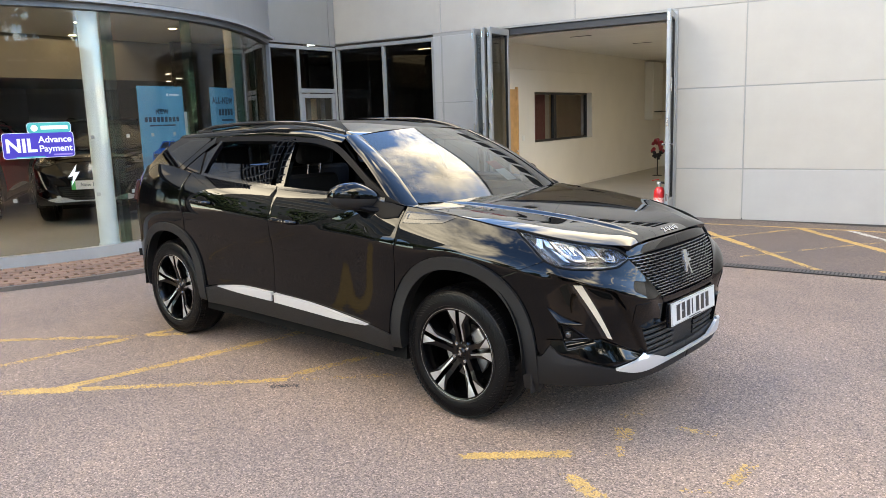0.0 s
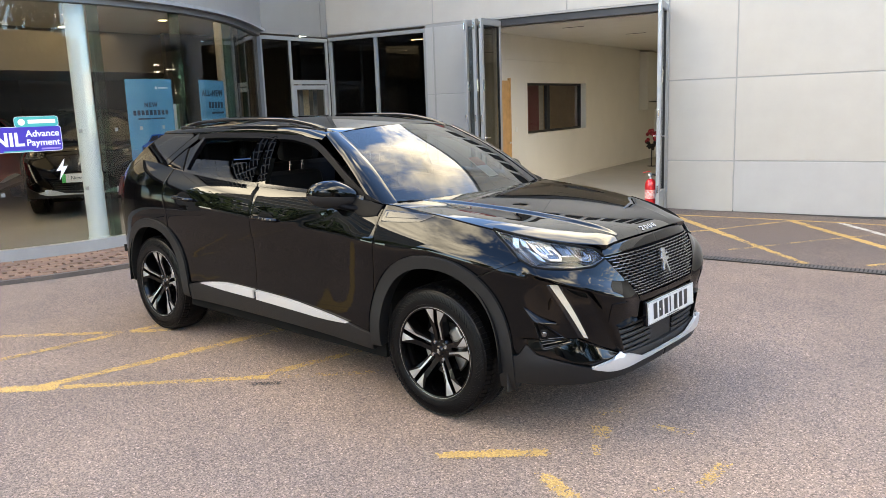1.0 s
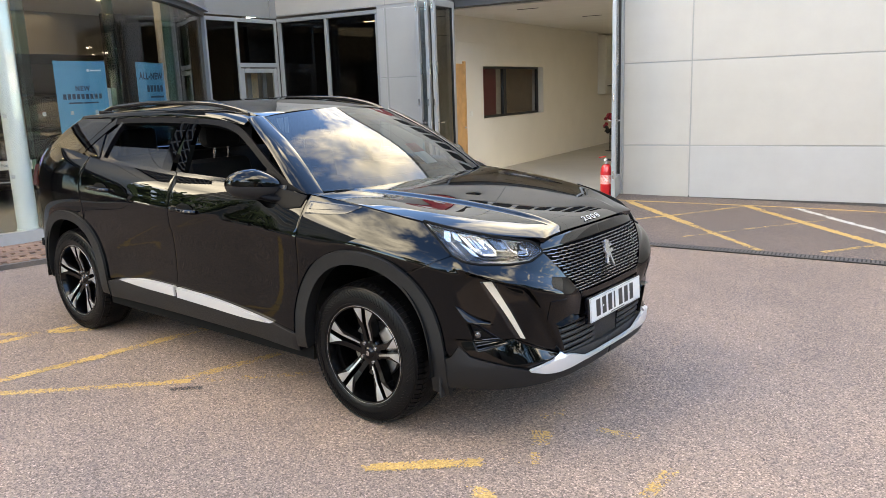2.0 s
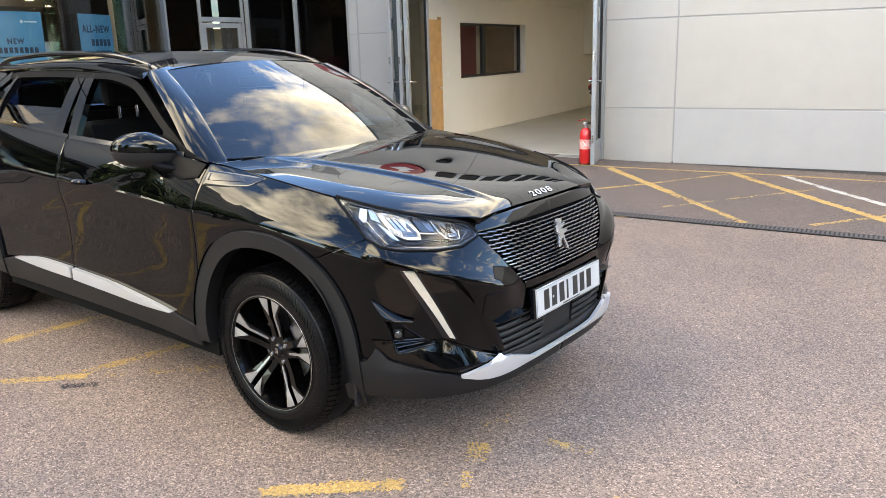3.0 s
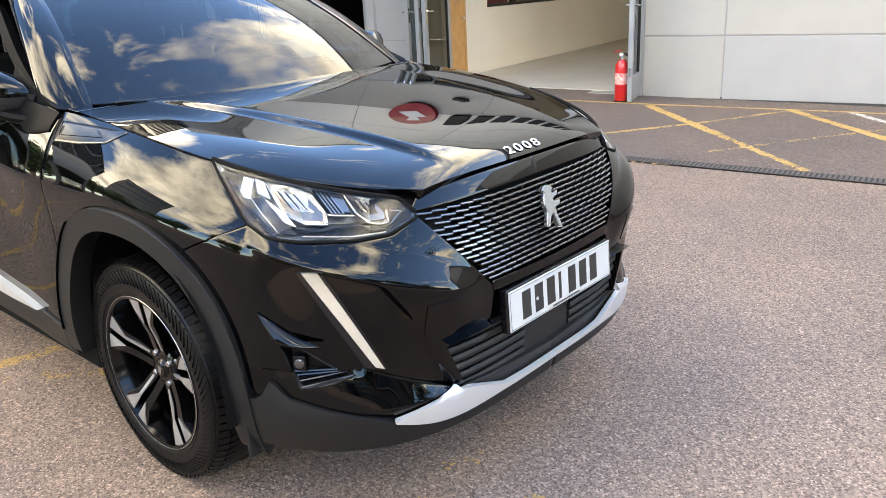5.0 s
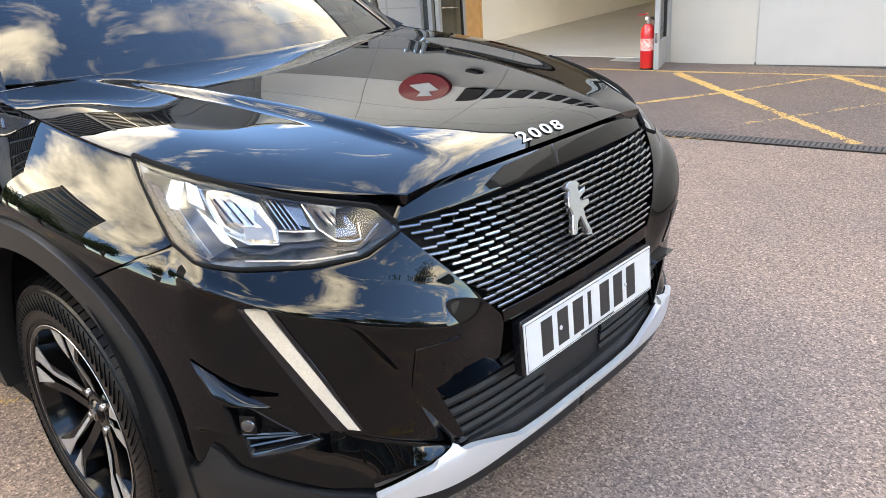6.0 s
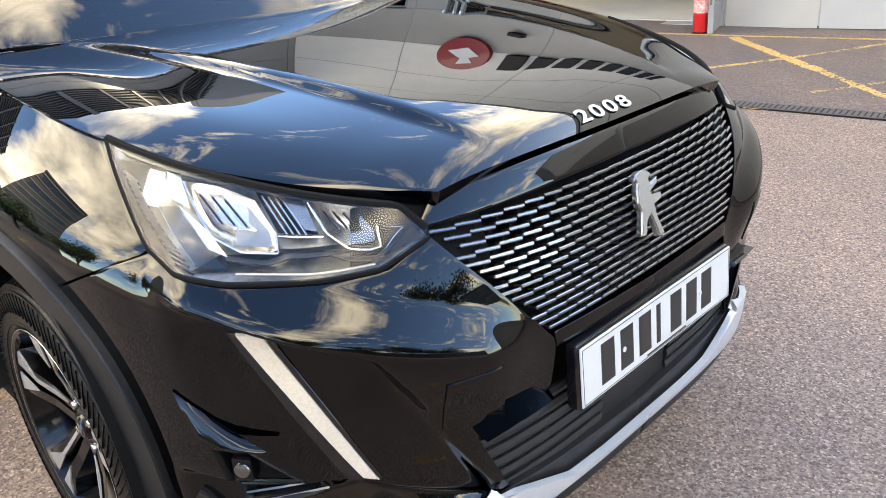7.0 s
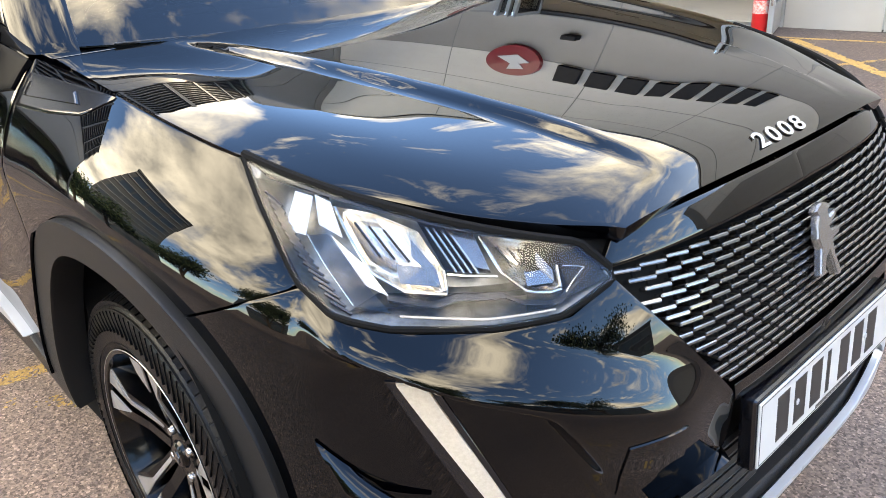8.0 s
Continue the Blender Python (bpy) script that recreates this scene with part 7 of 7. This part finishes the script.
        bmesh.ops.create_uvsphere(bm, u_segments=20, v_segments=10, radius=1, matrix=Matrix.Translation((x, y + 0.001, z)) @ Matrix.Diagonal((0.080, 0.004, 0.036, 1)))
        both("handle_dish", bm, UNDER, car, smooth=True)
    # wing flash by the front door
    inset = panel("wing_inset", side, [(0.966, 0.978), (1.10, 0.982), (1.215, 0.992), (1.275, 1.020)], [(0.966, 1.034), (1.10, 1.030), (1.275, 1.023)], [(0.966, 0.978), (0.966, 1.034)], [(1.275, 1.020), (1.275, 1.023)], GLOSS_BLACK, car, 24, 8, off=0.002, flange=0.006, sharp="bt")
    for k, ob in enumerate(panel("wing_badge", side, [(0.985, 0.998), (1.19, 1.004)], [(0.985, 1.021), (1.155, 1.020)], [(0.985, 0.998), (0.985, 1.021)], [(1.19, 1.004), (1.155, 1.020)], GLOSS_BLACK, car, 14, 6, off=0.0045, flange=0.004, label="slim glossy wing badge")):
        ob.parent = inset[k]


build_cabin()


def build_mirrors():
    # swept-back teardrop: a runs from the outer end (-1) to the inner tip (1)
    outer, inner = Vector((0.530, -0.925, 1.100)), Vector((0.735, -0.700, 1.086))
    axis = inner - outer
    across = Vector((axis.y, -axis.x, 0)).normalized()
    if across.x < 0:
        across = -across

    def skin(low):
        bm = bmesh.new()
        rings = []
        n, m = 26, 16
        for i in range(n + 1):
            a = -math.cos(math.pi * i / n)
            c = outer + axis * (a + 1) / 2
            body = (1 - abs(a) ** 2.6) ** 0.5 if a < 0 else (1 - a**1.25) ** 0.75
            rise = 0.084 * body * (1.0 + 0.04 * math.sin(2 * a)) if not low else 0.070 * (max(0, 1 - abs(a) ** 3.2)) ** 0.55
            thick = 0.074 * (1 - abs(a) ** 2.4) ** 0.5
            row = []
            for j in range(m + 1):
                t = math.pi * j / m
                x = math.copysign(abs(math.cos(t)) ** 0.7, math.cos(t))
                z = math.sin(t) ** 0.8
                row.append(bm.verts.new(c + across * thick * x * (1 if x > 0 else 0.6) + Vector((0, 0, (-rise if low else rise) * z))))
            rings.append(row)
        for p, q in zip(rings, rings[1:]):
            for j in range(m):
                bm.faces.new((p[j], p[j + 1], q[j + 1], q[j]))
        bmesh.ops.remove_doubles(bm, verts=bm.verts, dist=0.0002)
        bmesh.ops.recalc_face_normals(bm, faces=bm.faces)
        return bm

    caps = both("door_mirror", skin(False), PAINT, car, "glossy black door mirror", smooth=True)
    bases = both("mirror_base", skin(True), CLADDING, car, smooth=True)
    arm = sweep([(0.80, -0.755, 1.022), (0.73, -0.79, 1.030), (0.66, -0.82, 1.048)], 0.030, 10, 0.7)
    arms = both("mirror_arm", arm, FRAME_BLACK, car, smooth=True)
    for cap, base, a, s in zip(caps, bases, arms, (1, -1)):
        base.parent, a.parent = cap, cap
        mid = (outer + inner) / 2 - across * 0.041
        tilt = Matrix.Translation((mid.x, mid.y * s, mid.z)) @ Euler((0, 0, math.atan2(axis.y * s, axis.x))).to_matrix().to_4x4()
        part("mirror_glass", box(-0.085, 0.07, -0.002, 0.002, -0.05, 0.05, 0.0015, m=tilt), REFLECTOR, cap)


build_mirrors()


def build_wheel():
    wheel = new("wheel")
    wheel.parent = car
    wheel["label"] = "black and machined alloy wheel with a black tyre"
    # local z points outward; the tyre is 0.215 wide
    prof = [(0.228, -0.115), (0.258, -0.1275), (0.288, -0.1265), (0.314, -0.119), (0.326, -0.106), (0.3335, -0.082), (0.3335, 0.062), (0.326, 0.086), (0.314, 0.099), (0.288, 0.1065), (0.262, 0.1075), (0.243, 0.104), (0.230, 0.094)]
    fine = spline([(0, *p) for p in prof], 60)[:, 1:]
    tyre = part("tyre", lathe([tuple(p) for p in fine], 96), RUBBER, wheel, "black treaded tyre", smooth=True, auto=60)
    bm = bmesh.new()
    for k in range(80):
        for z0, z1, r, lean, tw in ((0.036, 0.064, 0.3335, 0.03, 0.14), (0.066, 0.095, 0.3285, 0.36, 0.05)):
            for s in (1, -1):
                shift = 0.02 if s < 0 else 0.0
                m = pose(0, 0, 0, 0, 0, 4.5 * k + (2.2 if s < 0 else 0)) @ Matrix.Translation((r, 0, s * (z0 + z1) / 2 - shift)) @ Euler((tw * s, s * -lean, 0)).to_matrix().to_4x4()
                box(-0.006, 0.0055, -0.0105, 0.0105, -(z1 - z0) / 2, (z1 - z0) / 2, m=m, bm=bm)
    for z in (-0.038, -0.010, 0.018):
        lathe([(0.331, z - 0.011), (0.3385, z - 0.0105), (0.3390, z), (0.3385, z + 0.0105), (0.331, z + 0.011)], 96, bm=bm)
    tagged(part("tread", bm, RUBBER, tyre), kind="stuff")
    # fine swirling ribs on the sidewall, and two moulded rings
    bm = bmesh.new()
    for k in range(90):
        m = pose(0, 0, 0, 0, 0, 4 * k) @ Matrix.Translation((0.292, 0, 0.1058)) @ Euler((0, 0.17, 0.85)).to_matrix().to_4x4()
        box(-0.027, 0.027, -0.0012, 0.0012, -0.002, 0.0022, m=m, bm=bm)
    for r, z in ((0.250, 0.1062), (0.3145, 0.0995)):
        lathe([(r - 0.0018, z - 0.001), (r - 0.001, z + 0.0016), (r + 0.001, z + 0.0014), (r + 0.0018, z - 0.001)], 96, bm=bm)
    tagged(part("sidewall_rib", bm, RUBBER, tyre), kind="stuff")
    rim = part("rim", lathe([(0.230, 0.092), (0.236, 0.100), (0.234, 0.104), (0.226, 0.102), (0.222, 0.090), (0.212, 0.06), (0.206, -0.08), (0.230, -0.095)], 72), RIM_BLACK, wheel, "gloss black alloy rim", smooth=True)
    part("rim_edge", lathe([(0.2358, 0.1036), (0.2350, 0.1046), (0.2340, 0.1044)], 96), RIM_CUT, rim, "machined rim edge", smooth=True)
    zt = lambda x: 0.060 + 0.036 * smooth_step((x - 0.05) / 0.15)

    def prism(shape, turn, top, foot, flare=1.0):
        """A spoke or its face: an outline in the wheel's plane, following the dish of the wheel."""
        bm = bmesh.new()
        if sum(a[0] * b[1] - b[0] * a[1] for a, b in zip(shape, shape[1:] + shape[:1])) < 0:
            shape = list(reversed(shape))
        hi = [bm.verts.new(turn @ Vector((x, y, float(zt(x)) + top))) for x, y in shape]
        lo = [bm.verts.new(turn @ Vector((x, y * flare, float(zt(x)) + foot))) for x, y in shape]
        bm.faces.new(hi)
        bm.faces.new(list(reversed(lo)))
        for j in range(len(shape)):
            bm.faces.new((lo[j], lo[(j + 1) % len(shape)], hi[(j + 1) % len(shape)], hi[j]))
        bmesh.ops.triangulate(bm, faces=[f for f in bm.faces if len(f.verts) > 4])
        bmesh.ops.recalc_face_normals(bm, faces=bm.faces)
        return bm

    # five pairs of spokes: one of each pair is machined to the hub, the other at its outer end alone
    body = [(0.045, 0.004), (0.110, 0.009), (0.150, 0.0115), (0.2295, 0.0105), (0.2225, 0.068), (0.165, 0.041), (0.110, 0.034), (0.045, 0.030)]
    wedge = [(0.152, 0.0135), (0.2285, 0.0125), (0.2215, 0.063), (0.188, 0.037)]
    blade = [(0.060, 0.014), (0.150, 0.0130), (0.2285, 0.0125), (0.2215, 0.061), (0.168, 0.030), (0.152, 0.0225), (0.060, 0.0225)]
    for k in range(5):
        turn = pose(0, 0, 0, 0, 0, 72 * k + 18)
        for s, faces in ((1, (wedge,)), (-1, (blade,))):
            part("spoke", prism([(x, y * s) for x, y in body], turn, 0.0, -0.045, 1.2), RIM_BLACK, rim)
            for face in faces:
                part("spoke_face", prism([(x, y * s) for x, y in face], turn, 0.0022, -0.002), RIM_CUT, rim, "machined silver spoke face")
    part("hub", lathe([(0.0, 0.066), (0.026, 0.066), (0.030, 0.060), (0.055, 0.060), (0.068, 0.052), (0.075, 0.02), (0.0, 0.02)], 40), RIM_BLACK, rim, smooth=True)
    cap = part("hub_cap", lathe([(0.0, 0.071), (0.022, 0.070), (0.027, 0.066)], 24), RIM_BLACK, rim, "black cap with a small chrome emblem", smooth=True)
    part("cap_emblem", slab([(-0.010, -0.012), (-0.002, -0.009), (0.008, -0.013), (0.011, 0.002), (0.004, 0.013), (-0.007, 0.010), (-0.003, 0.001)], 0.0705, 0.0722), BADGE, wheel)
    for k in range(4):
        part("wheel_bolt", lathe([(0.0, 0.066), (0.008, 0.066), (0.010, 0.062), (0.010, 0.05)], 12, pose(0.049 * math.cos(1.5708 * k + 0.6), 0.049 * math.sin(1.5708 * k + 0.6), 0)), BADGE, rim, smooth=True)
    part("brake_disc", lathe([(0.06, 0.012), (0.136, 0.012), (0.136, -0.012), (0.06, -0.012)], 48), STEEL, wheel, "steel brake disc")
    bm = box(0.085, 0.158, -0.06, 0.06, -0.03, 0.035, 0.015, 2, m=pose(0, 0, 0, 0, 0, 38))
    part("brake_caliper", bm, STEEL, wheel)
    part("barrel_back", tube(0.205, 0.205, -0.09, -0.07, 40), UNDER, wheel)
    return wheel


wheel = build_wheel()
CARD = material("card_white", (0.80, 0.80, 0.79), 0.6, vary=0.03)
AXLE = 0.340
wheel.matrix_local = pose(1.312, -0.703, AXLE, 90, 0, 0) @ pose(0, 0, 0, 0, 0, -2)
for x, y, rx, turn in ((-1.290, -0.715, 90, -2), (1.312, 0.703, -90, 0), (-1.290, 0.715, -90, 0)):
    copy_thing(wheel, pose(x, y, AXLE, rx, 0, 0) @ pose(0, 0, 0, 0, 0, turn))


def build_interior():
    for y in (-0.36, 0.36):
        seat = new("front_seat")
        seat.parent = car
        part("cushion", box(-0.15, 0.36, y - 0.25, y + 0.25, 0.55, 0.72, 0.06, 3), SEAT, seat, smooth=True)
        part("backrest", box(-0.10, 0.06, y - 0.24, y + 0.24, 0.68, 1.20, 0.07, 3, m=pose(-0.06, 0, -0.02, 0, -12, 0)), SEAT, seat, smooth=True)
        part("headrest", box(-0.30, -0.19, y - 0.125, y + 0.125, 1.22, 1.40, 0.05, 3), SEAT, seat, smooth=True)
        for dy in (-0.05, 0.05):
            part("headrest_post", tube(0.007, 0.007, 1.16, 1.24, 8, pose(-0.245, y + dy, 0)), CHROME, seat)
    bench = new("rear_seat")
    bench.parent = car
    part("cushion", box(-0.95, -0.45, -0.62, 0.62, 0.55, 0.72, 0.06, 3), SEAT, bench, smooth=True)
    part("backrest", box(-1.10, -0.95, -0.62, 0.62, 0.68, 1.15, 0.06, 3), SEAT, bench, smooth=True)
    for y in (-0.4, 0.4):
        part("headrest", box(-1.13, -1.03, y - 0.12, y + 0.12, 1.14, 1.32, 0.045, 3), SEAT, bench, smooth=True)
    dash = new("dashboard")
    dash.parent = car
    part("dash_top", box(0.60, 0.97, -0.70, 0.70, 0.86, 1.035, 0.05, 3), DASH, dash, smooth=True)
    part("binnacle", box(0.58, 0.72, -0.52, -0.22, 1.0, 1.085, 0.03, 3), DASH, dash, smooth=True)
    bm = lathe([(0.165 + 0.016 * math.cos(a), 0.016 * math.sin(a)) for a in np.linspace(0, 6.2832, 12)], 36, pose(0.50, -0.36, 0.98, 0, -62, 0))
    part("steering_wheel", bm, DASH, dash, smooth=True)
    part("interior_mirror", box(0.36, 0.40, -0.11, 0.11, 1.31, 1.37, 0.015, 2), BLACK_PLASTIC, dash)
    panel("headlining", roof, [(0.33, -0.48), (0.36, 0), (0.33, 0.48)], [(-1.45, -0.48), (-1.5, 0), (-1.45, 0.48)], [(0.33, -0.48), (-1.45, -0.48)], [(0.33, 0.48), (-1.45, 0.48)], DASH, car, 14, 14, off=-0.030, flange=0.0, edge=0, mirror=False)
    part("floor_carpet", box(-1.9, 0.95, -0.74, 0.74, 0.50, 0.55), UNDER, car)
    part("door_trim", box(-1.0, 0.9, 0.70, 0.75, 0.5, 1.05), DASH, car)
    part("door_trim", box(-1.0, 0.9, -0.75, -0.70, 0.5, 1.05), DASH, car)
    # card added behind the glass in place of a distant object's reflection
    tag = part("windscreen_card", box(-0.052, 0.052, -0.095, 0.095, -0.001, 0.001), CARD, car, "red and white card behind the windscreen, standing in for a distant reflection")
    p0 = windscreen(np.array([0.385, 0.30]))
    up = (Vector(windscreen(np.array([0.385, 0.35]))) - Vector(windscreen(np.array([0.385, 0.25])))).normalized()
    ac = (Vector(windscreen(np.array([0.435, 0.30]))) - Vector(windscreen(np.array([0.335, 0.30])))).normalized()
    n = ac.cross(up).normalized()
    tag.matrix_local = Matrix.Translation(Vector(p0) - n * 0.012) @ Matrix((ac, up, n)).transposed().to_4x4()
    red = part("card_head", box(-0.052, 0.052, 0.012, 0.095, -0.0012, 0.0022), RED, tag)
    # wipers
    for y0, y1, x0 in ((-0.15, -0.60, 1.02), (0.50, 0.02, 0.995)):
        a = windscreen(np.array([y0 / 0.655, 0.0])) + (0.010, 0, -0.004)
        b = windscreen(np.array([y1 / 0.66, 0.012])) + (0.008, 0, -0.004)
        part("wiper", sweep([tuple(a), tuple((a + b) / 2 + (0, 0, 0.004)), tuple(b)], 0.0028, 8), BLACK_PLASTIC, car)


build_interior()
bm = box(1.755, 1.767, -0.80, -0.69, 0.235, 0.34, 0.004)
both("mud_flap", bm, BLACK_PLASTIC, car)


# ---- cars on show behind the glass ----
def show_car(m, paint, label):
    other = copy_thing(car, m)
    other["label"] = label
    for o in other.children_recursive:
        if o.type == "MESH" and o.data.materials and o.data.materials[0] == PAINT and paint is not PAINT:
            o.material_slots[0].link = "OBJECT"
            o.material_slots[0].material = paint
    return other


RED_PAINT = material("red_car_paint", (0.50, 0.012, 0.016), 0.35, coat=1.0)
show = show_car(FRONT @ pose(-9.30, -3.15, 0.2, 0, 0, -40), PAINT, "black car on show behind the showroom glass")
show_car(FRONT @ pose(-11.2, -4.55, 0.2, 0, 0, -40), RED_PAINT, "red car on show deep in the showroom")
m = FRONT @ pose(-9.30, -3.15, 0.2, 0, 0, -40)
card = thing("show_plate", m @ Matrix.Translation((2.23, 0, 0.56)) @ Matrix(((0, 0, 1, 0), (1, 0, 0, 0), (0, 1, 0, 0), (0, 0, 0, 1))), "white show plate with a green end fixed to the black car", "show plate")
part("plate_sheet", box(-0.26, 0.26, -0.06, 0.06, 0, 0.004), PAPER, card)
part("plate_end", box(-0.26, -0.21, -0.06, 0.06, 0.004, 0.006), GREEN, card)
words("New", 0.07, INK, card, pose(-0.08, 0, 0.0045), "plate_word", 0.0005)
part("plate_bar", box(0.01, 0.20, -0.022, 0.028, 0.004, 0.0055), INK, card)
